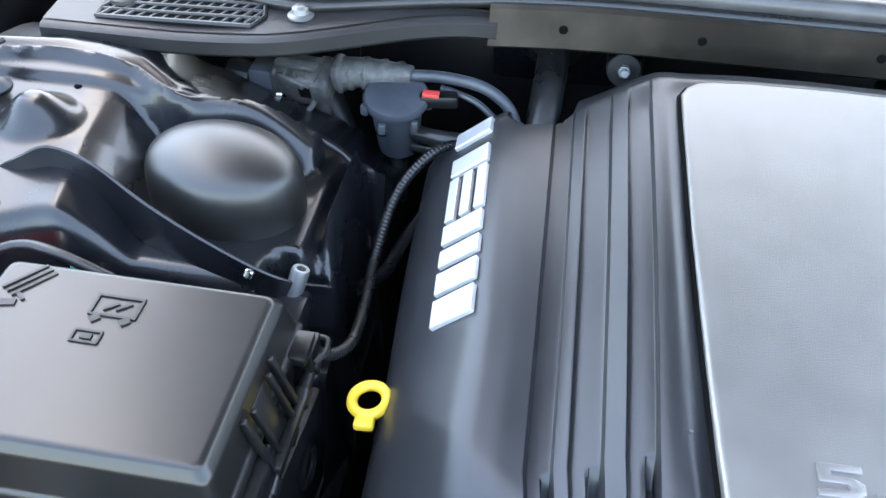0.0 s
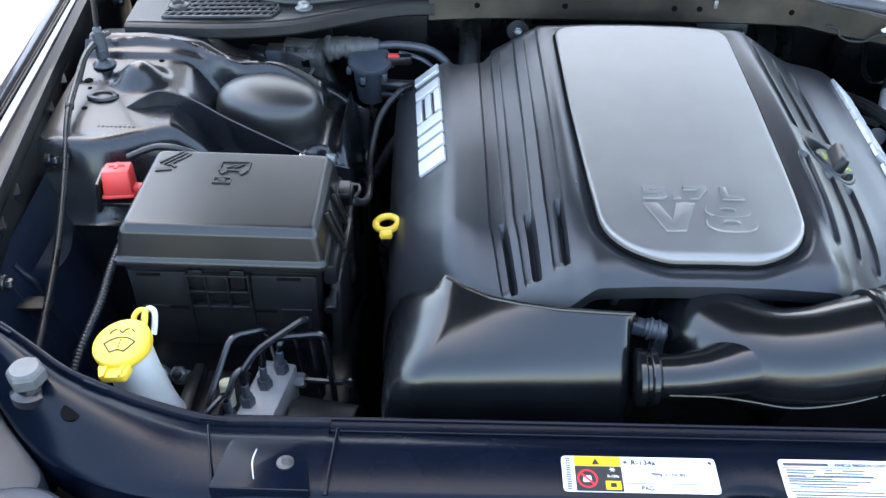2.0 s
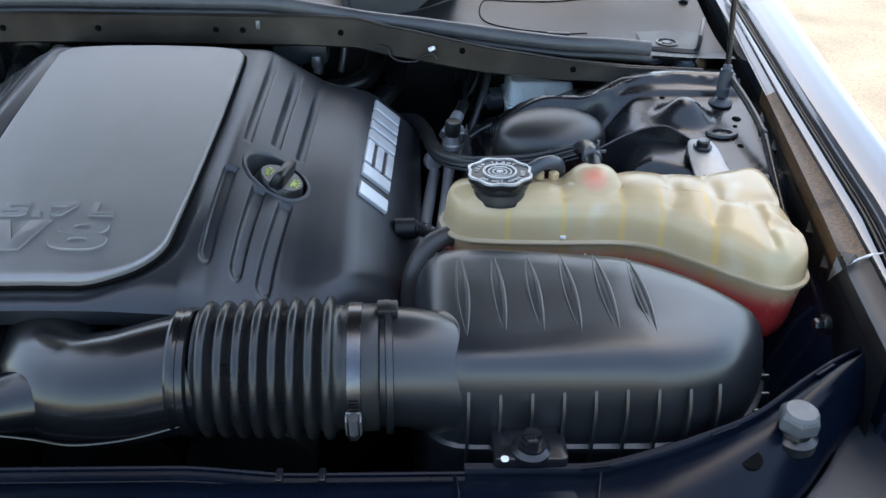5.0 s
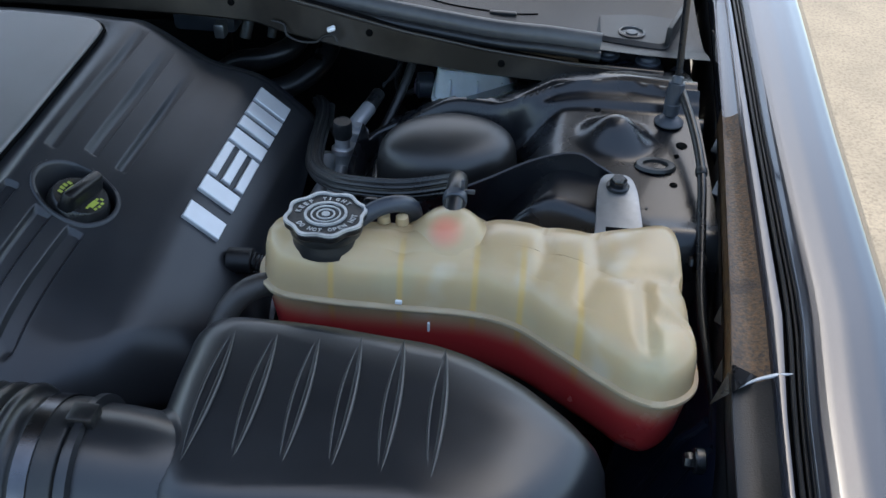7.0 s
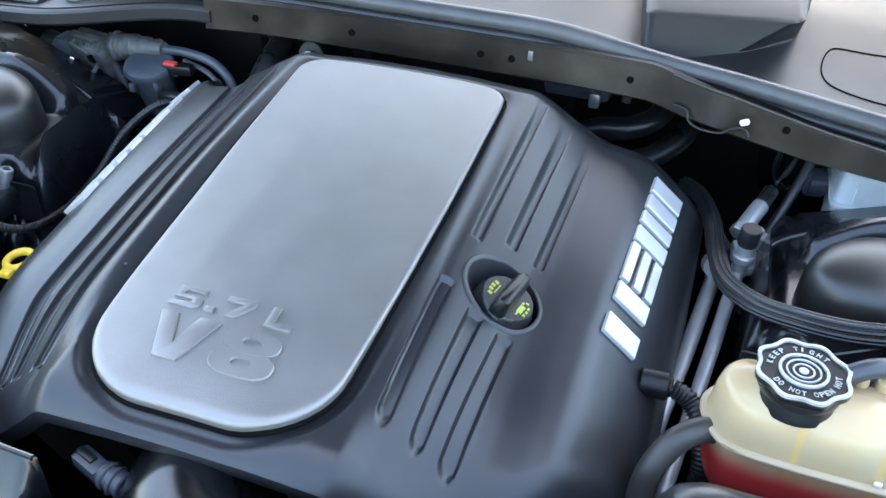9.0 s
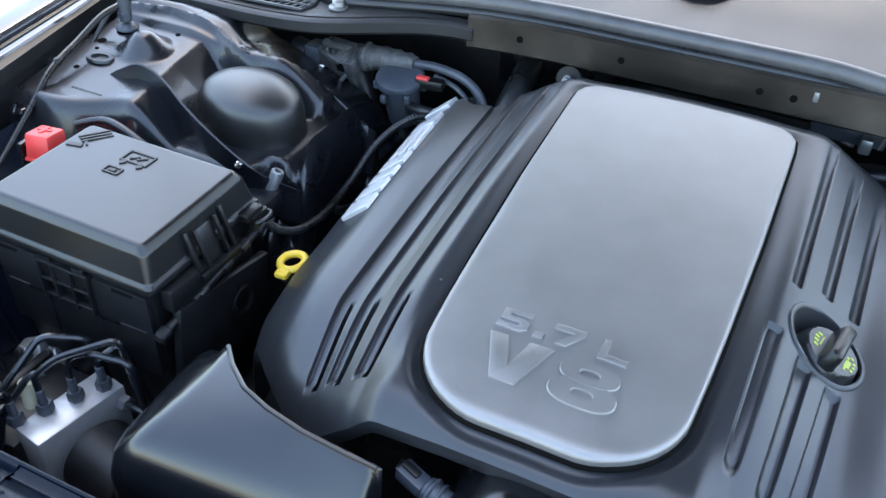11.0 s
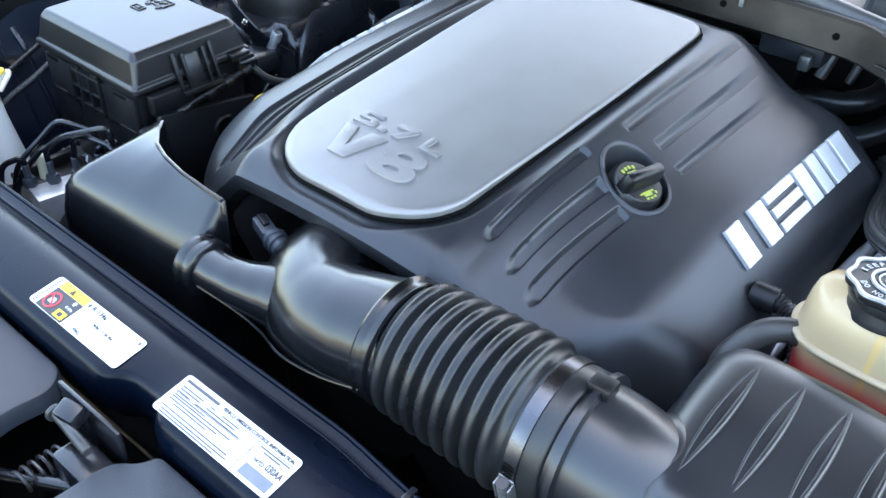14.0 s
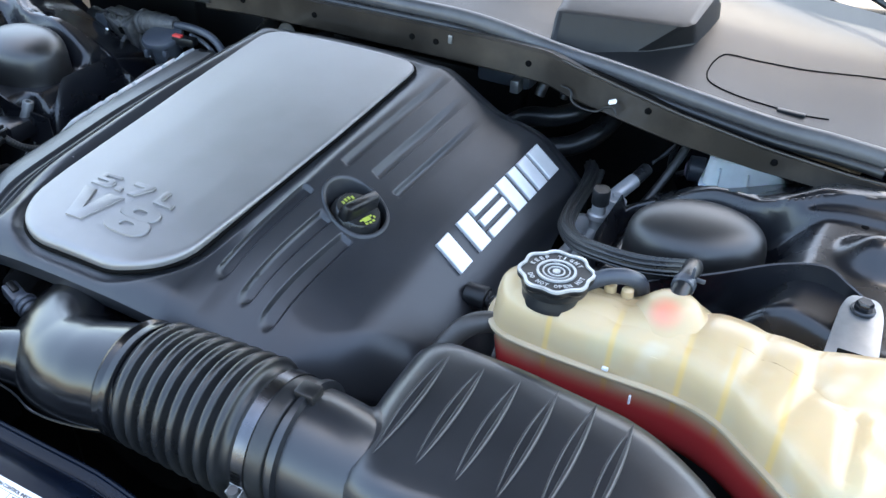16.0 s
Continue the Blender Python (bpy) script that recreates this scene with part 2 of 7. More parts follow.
def loft(rings, cap=True):
    n = len(rings[0])
    pts = [tuple(p) for ring in rings for p in ring]
    faces = [(i * n + j, i * n + (j + 1) % n, (i + 1) * n + (j + 1) % n, (i + 1) * n + j) for i in range(len(rings) - 1) for j in range(n)]
    if cap:
        faces += [tuple(reversed(range(n))), tuple(range((len(rings) - 1) * n, len(rings) * n))]
    return pts, faces


def spline(points, steps=6, closed=False):
    """Catmull-Rom through the points."""
    p = [np.array(q, float) for q in points]
    n = len(p)
    out = []
    for i in range(n if closed else n - 1):
        a, b, c, d = (p[(i + k) % n] if closed else p[min(max(i + k, 0), n - 1)] for k in (-1, 0, 1, 2))
        for s in range(steps):
            t = s / steps
            out.append(0.5 * (2 * b + (c - a) * t + (2 * a - 5 * b + 4 * c - d) * t * t + (3 * b - a - 3 * c + d) * t ** 3))
    if not closed:
        out.append(p[-1])
    return np.array(out)


def tube(points, r, n=10, steps=6, curved=True):
    """A round bar along the points; r is one radius or one for each point."""
    path = spline(points, steps) if curved else np.array(points, float)
    k = len(path)
    rs = np.interp(np.linspace(0, 1, k), np.linspace(0, 1, len(r)), r) if hasattr(r, "__len__") else np.full(k, r)
    tang = np.gradient(path, axis=0)
    tang /= np.linalg.norm(tang, axis=1)[:, None] + 1e-12
    side = np.cross(tang[0], (0.0, 0.0, 1.0) if abs(tang[0][2]) < 0.9 else (1.0, 0.0, 0.0))
    rings = []
    for i in range(k):
        side = side - tang[i] * (side @ tang[i])
        side /= np.linalg.norm(side)
        up = np.cross(tang[i], side)
        a = np.linspace(0, 2 * math.pi, n, endpoint=False)
        rings.append(path[i] + rs[i] * (np.cos(a)[:, None] * side + np.sin(a)[:, None] * up))
    return loft(rings)


def lathe(profile, m=None, n=32, lobes=0, depth=0.0):
    """Turns (radius, height) pairs about z."""
    a = np.linspace(0, 2 * math.pi, n, endpoint=False)
    wave = 1 + depth * np.cos(lobes * a) if lobes else np.ones(n)
    rings = [np.stack([r * wave * np.cos(a), r * wave * np.sin(a), np.full(n, z)], 1) for r, z in profile]
    md = loft(rings)
    return xf(md, m) if m is not None else md


def xf(md, m):
    return [tuple(m @ Vector(p)) for p in md[0]], md[1]


def join(*mds):
    pts, faces = [], []
    for p, f in mds:
        k = len(pts)
        pts += list(p)
        faces += [tuple(i + k for i in q) for q in f]
    return pts, faces


def from_bm(bm):
    bm.verts.index_update()
    md = [tuple(v.co) for v in bm.verts], [tuple(v.index for v in f.verts) for f in bm.faces]
    bm.free()
    return md


def rbox(c, s, r=0.003, m=None, seg=2, taper=0.0):
    """A box with rounded edges: centre, sizes, radius, and the share by which its top is smaller."""
    bm = bmesh.new()
    bmesh.ops.create_cube(bm, size=1.0)
    for v in bm.verts:
        k = 1 - taper if v.co.z > 0 else 1
        v.co = Vector((v.co.x * s[0] * k, v.co.y * s[1] * k, v.co.z * s[2]))
    if r > 0:
        bmesh.ops.bevel(bm, geom=bm.edges[:], offset=min(r, min(s) * 0.45), segments=seg, affect="EDGES", profile=0.5)
    if m is not None:
        bmesh.ops.transform(bm, matrix=m, verts=bm.verts)
    bmesh.ops.translate(bm, vec=c, verts=bm.verts)
    return from_bm(bm)


def prism(poly, z0, z1, r=0.0, m=None, seg=2):
    """A flat outline raised from z0 to z1, with its upper edge rounded."""
    bm = bmesh.new()
    low = [bm.verts.new((x, y, z0)) for x, y in poly]
    top = [bm.verts.new((x, y, z1)) for x, y in poly]
    n = len(poly)
    bm.faces.new(list(reversed(low)))
    cap = bm.faces.new(top)
    for i in range(n):
        bm.faces.new((low[i], low[(i + 1) % n], top[(i + 1) % n], top[i]))
    bmesh.ops.recalc_face_normals(bm, faces=bm.faces)
    if r > 0:
        bmesh.ops.bevel(bm, geom=list(cap.edges), offset=r, segments=seg, affect="EDGES", profile=0.5)
    if m is not None:
        bmesh.ops.transform(bm, matrix=m, verts=bm.verts)
    return from_bm(bm)


def rounded(corners, radii, k=5):
    """A polygon with rounded corners, each with k + 1 points."""
    out, n = [], len(corners)
    for i in range(n):
        p, a, b = (np.array(corners[j % n], float) for j in (i, i - 1, i + 1))
        r = radii[i] if hasattr(radii, "__len__") else radii
        da, db = (a - p) / np.linalg.norm(a - p), (b - p) / np.linalg.norm(b - p)
        r = min(r, 0.45 * np.linalg.norm(a - p), 0.45 * np.linalg.norm(b - p))
        for s in range(k + 1):
            t = s / k
            out.append((1 - t) ** 2 * (p + da * r) + 2 * t * (1 - t) * p + t * t * (p + db * r))
    return np.array(out)


def bend(points, r=0.008, k=5):
    """A bent bar's path: straight runs with small rounded bends."""
    p = [np.array(q, float) for q in points]
    out = [p[0]]
    for a, c, d in zip(p, p[1:], p[2:]):
        u, v = (a - c) / np.linalg.norm(a - c), (d - c) / np.linalg.norm(d - c)
        q = min(r, 0.45 * np.linalg.norm(a - c), 0.45 * np.linalg.norm(d - c))
        for t in np.linspace(0, 1, k + 1):
            out.append((1 - t) ** 2 * (c + u * q) + 2 * t * (1 - t) * c + t * t * (c + v * q))
    return np.array(out + [p[-1]])


def along(a, b):
    """The pose that lays the z axis from a to b."""
    a, b = Vector(a), Vector(b)
    return Matrix.Translation(a) @ (b - a).to_track_quat("Z", "Y").to_matrix().to_4x4()


def cyl(a, b, r, n=20, edge=0.0012):
    h = (Vector(b) - Vector(a)).length
    e = min(edge, r * 0.3, h * 0.3)
    return lathe([(r - e, 0), (r, e), (r, h - e), (r - e, h)], along(a, b), n)


def hexhead(a, b, r, n=6):
    h = (Vector(b) - Vector(a)).length
    return lathe([(r * 0.95, 0), (r, h * 0.1), (r, h * 0.8), (r * 0.86, h)], along(a, b), n)


def lettering(text, height, width, m, depth=0.0006, bevel=0.0, weight=0.0):
    """Letters of the built-in font, fitted to a width and a cap height, laid by the pose m."""
    cu = bpy.data.curves.new("letters", "FONT")
    cu.body, cu.extrude, cu.bevel_depth, cu.resolution_u, cu.offset = text, 0.02, bevel, 3, weight
    ob = bpy.data.objects.new("letters", cu)
    scene.collection.objects.link(ob)
    me = bpy.data.meshes.new_from_object(ob.evaluated_get(bpy.context.evaluated_depsgraph_get()))
    p = np.array([v.co[:] for v in me.vertices])
    faces = [tuple(q.vertices) for q in me.polygons]
    bpy.data.objects.remove(ob)
    bpy.data.curves.remove(cu)
    bpy.data.meshes.remove(me)
    lo, hi = p.min(0), p.max(0)
    p = (p - lo) / np.maximum(hi - lo, 1e-9) * (width, height, depth)
    return [tuple(m @ Vector(q)) for q in p], faces


# ---------------------------------------------------------------- things and parts
base = {}


def thing(name, at, label, category, group="", kind=""):
    ob = new(name)
    ob.empty_display_size = 0.02
    ob.location = at
    base[ob.name] = Vector(at)
    return tagged(ob, label, category, group, kind)


def part(name, md, mat, parent=None, label="", sharp=40):
    """Links one mesh under a thing or a part; its points are given in the world."""
    o = base[parent.name] if parent is not None else Vector((0, 0, 0))
    me = bpy.data.meshes.new(name)
    me.from_pydata([(p[0] - o.x, p[1] - o.y, p[2] - o.z) for p in md[0]], [], md[1])
    me.validate()
    bm = bmesh.new()
    bm.from_mesh(me)
    bmesh.ops.recalc_face_normals(bm, faces=bm.faces)
    bm.to_mesh(me)
    bm.free()
    me.polygons.foreach_set("use_smooth", [True] * len(me.polygons))
    me.set_sharp_from_angle(angle=radians(sharp))
    me.materials.append(mat)
    ob = new(name, me)
    base[ob.name] = o.copy()
    if parent is not None:
        ob.parent = parent
    if label:
        ob["label"] = label
    return ob


def solo(name, md, mat, label, category, at=None, kind="", group="", sharp=40):
    """A thing that is one mesh, with its origin at its base."""
    p = np.array(md[0])
    at = Vector(at) if at is not None else Vector(((p[:, 0].min() + p[:, 0].max()) / 2, (p[:, 1].min() + p[:, 1].max()) / 2, p[:, 2].min()))
    ob = part(name, ([tuple(q - np.array(at)) for q in p], md[1]), mat, None, "", sharp)
    ob.location = at
    base[ob.name] = at.copy()
    return tagged(ob, label, category, group, kind)


def weigh(ob):
    """Lets the large faces rule the shading, so that flat faces stay flat up to their rounded edges."""
    mod = ob.modifiers.new("face_weighted", "WEIGHTED_NORMAL")
    mod.keep_sharp = True
    return ob


def step(a, b, x):
    t = np.clip((x - a) / (b - a), 0, 1)
    return t * t * (3 - 2 * t)


# ---------------------------------------------------------------- the ground and the car's body
solo("ground", grid(lambda u, v: (u, v, 0.004 * math.sin(u * 1.3) * math.cos(v * 0.9)), [-400, -60] + list(np.linspace(-4, 4, 17)) + [60, 400], [-400, -60] + list(np.linspace(-4, 6, 19)) + [60, 400]),
     SAND, "pale sandy asphalt lying in the sun beside the car", "ground", kind="structure")


def fender(s):
    """The front wing of one side: crown, inner channel with dust, and the flange that it is bolted to."""
    ob = thing("fender", (s * 0.86, 0.4, 0.3), "dark navy metallic car fender with a narrow inner channel", "fender", "front fenders")
    def z_of(y):
        return 0.893 + 0.085 * y - 0.05 * np.clip(-0.1 - y, 0, 1) ** 1.2
    def edge(y):
        """The inner edge of the channel, and the widths of its floor, its painted ledge and the dark gap."""
        return [np.interp(y, [-0.45, 0.0, 0.21, 0.31, 0.57, 0.82, 1.5], q) for q in ((0.716, 0.722, 0.743, 0.757, 0.788, 0.813, 0.86), (0.030, 0.030, 0.032, 0.029, 0.018, 0.016, 0.016), (0.007, 0.007, 0.008, 0.013, 0.011, 0.006, 0.006), (0.011, 0.011, 0.011, 0.011, 0.009, 0.010, 0.010))]
    skin = [(0, -0.006), (0.001, 0.004), (0.006, 0.0085), (0.014, 0.0105), (0.030, 0.012), (0.052, 0.0105), (0.068, 0.006), (0.080, -0.006), (0.089, -0.03), (0.095, -0.07), (0.100, -0.15), (0.106, -0.3), (0.103, -0.55)]
    ys = np.linspace(-0.42, 1.5, 60)
    def shell(u, v):
        i = min(int(u), len(skin) - 2)
        a, b = skin[i], skin[i + 1]
        x, dz = a[0] + (b[0] - a[0]) * (u - i), a[1] + (b[1] - a[1]) * (u - i)
        pull = 0.10 * step(0.05, -0.45, v) ** 1.6
        return s * (sum(edge(v)) + x - pull), v, z_of(v) + dz
    part("outer_skin", grid(shell, np.linspace(0, len(skin) - 1, 49), ys), PAINT, ob, "clear-coated dark metallic paint", 60)
    yc = np.linspace(0.1, 1.0, 70)
    def gutter(u, v):
        k, dz = ((0, -0.030), (0, -0.004), (0.02, -0.002), (0.06, -0.004), (0.10, -0.010), (0.35, -0.012), (0.7, -0.010), (1.0, -0.006))[u]
        e = edge(v)
        return s * (e[0] + k * e[1]), v, z_of(v) + dz
    if s > 0:
        part("inner_channel", grid(gutter, range(8), np.linspace(0.1, 0.246, 14)), DARKPL, ob, "clean dark front of the channel")
        part("inner_channel", grid(gutter, range(8), np.linspace(0.246, 0.60, 40)), DUSTY, ob, "channel filled with golden grit")
        part("inner_channel", grid(gutter, range(8), np.linspace(0.60, 1.0, 30)), PAINT, ob, "clean painted rear of the channel")
    else:
        part("inner_channel", grid(gutter, range(8), yc), DARKPL, ob, "clean dark channel")
    def ledge(u, v):
        k, dz = ((0, -0.0065), (0.15, -0.003), (0.5, -0.0015), (0.9, -0.002), (1, -0.008))[u]
        e = edge(v)
        return s * (e[0] + e[1] + k * e[2]), v, z_of(v) + dz
    part("painted_ledge", grid(ledge, range(5), yc), PAINT, ob, "narrow painted ledge beside the gap")
    for q, r in ((0.40, 0.0020), (0.86, 0.0014)):
        part("seam_bead", tube([(s * (sum(edge(y)[:3]) + q * edge(y)[3]), y, z_of(y) - 0.003) for y in np.linspace(0.0, 1.1, 24)], r, 8, 2), DARKPL, ob)
    part("seam_gap", grid(lambda u, v: (s * (sum(edge(v)[:3]) + u * edge(v)[3]), v, z_of(v) - 0.007), [0, 1], yc), BLACKHOLE, ob)
    if s > 0:
        # stamped joggle across the channel near its front end
        zj = z_of(0.245)
        fold = [(0.752, 0.256, zj - 0.003), (0.770, 0.249, zj - 0.007), (0.750, 0.230, zj - 0.003), (0.735, 0.231, zj - 0.022), (0.762, 0.244, zj + 0.001)]
        part("joggle", (fold, [(0, 1, 4), (1, 2, 4), (2, 0, 4), (0, 3, 2), (0, 2, 1)]), BLACKMETAL, ob, "pinched steel fold across the channel", 10)
        part("joggle_edge", tube([(0.752, 0.234, zj - 0.0055), (0.766, 0.243, zj - 0.005), (0.782, 0.248, zj - 0.003), (0.794, 0.249, zj - 0.001)], [0.0006, 0.0012, 0.0016, 0.0005], 8), ALU, ob, "thin pale line along the pressed fold")
    # wavy support flange below the channel
    def apron(u, v):
        wob = 0.004 * math.sin(v * 34) * u
        drop = [0.0, 0.03, 0.07, 0.13][int(round(u * 3))]
        return s * (edge(v)[0] - 0.001 + 0.008 * u + wob), v, z_of(v) - 0.02 - drop
    part("flange", grid(apron, [0, 1 / 3, 2 / 3, 1], yc), DARKPL, ob)
    for y in (0.205, 0.42, 0.64, 0.85):
        x = edge(y)[0] - 0.010
        part("flange_bolt", join(cyl((s * (x + 0.002), y, z_of(y) - 0.052), (s * (x - 0.006), y, z_of(y) - 0.052), 0.010), hexhead((s * (x - 0.006), y, z_of(y) - 0.052), (s * (x - 0.013), y, z_of(y) - 0.052), 0.006)), BLACKMETAL, ob)
    # stamped gussets
    for y in (0.27, 0.33, 0.5, 0.57):
        q, zt = edge(y)[0] + 0.003, z_of(y) - 0.030
        md = [(s * q, y - 0.020, zt + 0.004), (s * q, y + 0.014, zt + 0.010), (s * (q + 0.002), y + 0.010, zt - 0.020), (s * (q + 0.002), y - 0.006, zt - 0.026), (s * (q - 0.009), y - 0.002, zt - 0.002), (s * (q - 0.003), y - 0.012, zt - 0.006)], [(0, 1, 4), (1, 2, 4), (2, 3, 4), (3, 5, 4), (5, 0, 4), (0, 5, 3)]
        part("gusset", md, BLACKMETAL, ob)
    return ob


fender(1)
fender(-1)

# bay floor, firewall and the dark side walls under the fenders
# added sheet hides the bright ground; its black stands for deep shade
solo("engine_bay_floor", rbox((0, 0.45, 0.37), (1.66, 1.34, 0.02), 0.004), BLACKHOLE, "black sheet closing off the dark depth below the engine", "undertray", kind="structure")
wall = thing("firewall", (0, 0.985, 0.37), "black steel firewall behind the engine", "firewall", kind="structure")
part("panel", rbox((0, 0.985, 0.67), (1.66, 0.02, 0.58), 0.004), DARKPL, wall)
part("pressing", rbox((0.0, 0.965, 0.78), (0.3, 0.03, 0.12), 0.01), DARKPL, wall)
part("duct_box", rbox((-0.30, 0.93, 0.75), (0.34, 0.10, 0.32), 0.02), DARKPL, wall)
part("side_box", rbox((-0.60, 0.93, 0.75), (0.3, 0.08, 0.3), 0.02), DARKPL, wall)


def inner_wing(s):
    """The inner panel under the fender, from the tower to the front."""
    def f(u, v):
        # u runs from the fender inwards and down, v from front to back
        x = np.interp(u, [0, 0.25, 0.5, 0.75, 1], [0.755 + 0.10 * max(0.0, v - 0.30), 0.745, 0.728, 0.715, 0.70]) + 0.004 * math.sin(v * 16) * (u > 0.1)
        z = np.interp(u, [0, 0.25, 0.5, 0.75, 1], [0.86, 0.80, 0.72, 0.6, 0.375])
        if 0.2 < u < 0.8:
            x -= 0.02 * step(0.10, 0.0, abs(v - 0.33))
        return s * x, v, z
    ob = solo("inner_wing", grid(f, np.linspace(0, 1, 21), np.linspace(0.02, 0.9, 45)), WING, "dark navy pressed steel inner wing panel", "body panel", kind="structure")
    # pressed beads and a folded seam down the panel
    for v in (0.10, 0.235, 0.262, 0.47):
        part("pressed_bead", tube([f(u, v + 0.03 * u) for u in np.linspace(0.10, 0.78, 14)], 0.0042 if v != 0.235 else 0.0026, 8, 2), WING, ob)
    for u, v in ((0.22, 0.15), (0.36, 0.19), (0.30, 0.40)):
        p = Vector(f(u, v))
        part("panel_plug", xf(lathe([(0.012, -0.004), (0.012, 0.0015), (0.010, 0.003), (0.001, 0.0032)], None, 20), along(p, p - Vector((s * 0.05, 0, -0.012)))), RUBBER, ob)
    return ob


inner_wing(1)
inner_wing(-1)


def tower_height(x, y):
    """Height of the strut tower's pressing; x is the distance from the car's middle."""
    z = 0.856 + 0.052 * step(0.568, 0.634, x + 0.12 * max(0.0, 0.56 - y)) ** 0.8
    z -= 0.030 * step(0.432, 0.410, x) + 0.08 * step(0.458, 0.435, x) * step(0.508, 0.482, y)
    z += 0.050 * math.exp(-((x - 0.409) / 0.0065) ** 2) * step(0.66, 0.63, y) * step(0.50, 0.54, y)
    z -= 0.14 * step(0.402, 0.387, x)
    if y > 0.600:
        z = max(z, 0.856 - 0.1 * step(0.45, 0.42, x) + 0.060 * step(0.600, 0.628, y) * step(0.40, 0.52, x))
    # rounded shoulder to the front
    z -= 0.11 * step(0.455, 0.405, y + 0.03 * step(0.62, 0.72, x) - 0.02) ** 1.5
    # the floor rises to the rear
    z += 0.13 * (y - 0.53) * step(0.58, 0.66, x) * step(0.40, 0.46, y)
    # pressed cone
    d = math.hypot((x - 0.683) / 1.15, y - 0.572)
    z += 0.024 * step(0.038, 0.004, d)
    # rail behind
    yr = np.interp(x, [0.38, 0.44, 0.53, 0.58, 0.62, 0.70, 0.76], [0.650, 0.652, 0.632, 0.643, 0.664, 0.670, 0.660])
    zr = np.interp(x, [0.38, 0.44, 0.53, 0.58, 0.62, 0.70, 0.76], [0.835, 0.86, 0.900, 0.917, 0.930, 0.938, 0.94])
    z += 0.010 * math.exp(-((y - yr + 0.020) / 0.006) ** 2) * step(0.52, 0.57, x)
    k = math.exp(-((y - yr) / 0.0085) ** 2)
    z = z * (1 - k) + max(z, zr) * k
    if y > yr:
        z = min(z, zr) - 0.35 * max(0.0, y - yr - 0.008)
        z = max(z, zr - 0.05)
    return z


def strut_tower(s):
    ob = thing("strut_tower", (s * 0.57, 0.56, 0.60), "gloss black pressed steel suspension tower with a rounded dome", "strut tower", "strut towers")
    xs, ys = np.linspace(0.385, 0.775, 118), np.linspace(0.395, 0.735, 104)
    md = grid(lambda u, v: (s * u, v, tower_height(u, v)), xs, ys)
    # skirts to the front and to the engine
    front = grid(lambda u, v: (s * u, 0.395 + 0.012 * v, tower_height(u, 0.395) - 0.001 - 0.2 * v), xs, [0, 0.25, 1])
    side = grid(lambda u, v: (s * (0.385 - 0.01 * u), v, tower_height(0.385, v) - 0.001 - 0.24 * u), [0, 0.2, 1], ys)
    part("pressing", md, BLACKMETAL, ob, "", 60)
    a = np.linspace(0, 2 * math.pi, 64, endpoint=False)
    cap_rings = []
    for q, h in ((1.02, -0.04), (1.0, 0.0), (0.996, 0.015), (0.987, 0.027), (0.968, 0.0365), (0.94, 0.0432), (0.905, 0.0480), (0.865, 0.0515), (0.80, 0.0552), (0.70, 0.0592), (0.56, 0.0628), (0.42, 0.0650), (0.27, 0.0664), (0.12, 0.0671), (0.02, 0.0672)):
        cap_rings.append([(s * (0.511 + 0.0745 * q * math.cos(t)), 0.562 + 0.058 * q * math.sin(t) + 0.008 * q * math.cos(t), 0.856 + 0.95 * h) for t in a])
    part("dome", loft(cap_rings), DOME, ob, "satin black rounded dome", 70)
    bead = [(0.535, 0.648, 0.902), (0.475, 0.658, 0.874), (0.435, 0.656, 0.856), (0.412, 0.640, 0.846), (0.409, 0.60, 0.840), (0.409, 0.55, 0.834), (0.412, 0.50, 0.800)]
    part("pressed_bead", tube([(s * x, y, z) for x, y, z in bead], 0.0055, 12, 6), BLACKMETAL, ob)
    part("front_skirt", front, BLACKMETAL, ob)
    part("side_skirt", side, DARKPL, ob)
    # upright seam flange in front of the dome
    line = spline([(0.685, 0.509, 0.905), (0.664, 0.509, 0.918), (0.640, 0.516, 0.926), (0.60, 0.508, 0.920), (0.55, 0.486, 0.905), (0.50, 0.470, 0.889), (0.45, 0.463, 0.868), (0.425, 0.472, 0.850), (0.398, 0.49, 0.832)], 8)
    rings = []
    for i, p in enumerate(line):
        a = line[min(i + 1, len(line) - 1)] - line[max(i - 1, 0)]
        nrm = np.array([-a[1], a[0]]) / (np.hypot(a[0], a[1]) + 1e-9)
        hgt = 0.05
        low = p - (0, 0, hgt)
        o = np.array([*(nrm * 0.0016), 0])
        rings.append([(s * q[0], q[1], q[2]) for q in (low - o, p - o, p + (0, 0, 0.0012), p + o, low + o)])
    part("seam_flange", loft(rings), BLACKMETAL, ob, "folded sheet steel seam")
    # grommet in the oval hole
    a = np.linspace(0, 2 * math.pi, 28, endpoint=False)
    zo = tower_height(0.722, 0.531)
    ring = [np.stack([s * (0.722 + rx * np.cos(a)), 0.531 + ry * np.sin(a), np.full(28, zo + h)], 1) for rx, ry, h in ((0.021, 0.014, 0.0005), (0.019, 0.0125, 0.0035), (0.013, 0.008, 0.0035), (0.012, 0.007, -0.004), (0.0115, 0.0065, -0.004))]
    part("grommet", loft(ring, False), RUBBER, ob, "oval rubber grommet")
    part("grommet_well", loft([ring[-1], ring[-1] * (1, 1, 1) - (0, 0, 0.0004)]), BLACKHOLE, ob)
    # black discs on the sheet, coloured like the shade inside small holes
    for x, y, r in ((0.752, 0.568, 0.006), (0.738, 0.505, 0.004), (0.667, 0.62, 0.004), (0.745, 0.55, 0.003)):
        z = tower_height(x, y)
        part("punched_hole", cyl((s * x, y, z - 0.002), (s * x, y, z + 0.0012), r, 16), BLACKHOLE, ob)
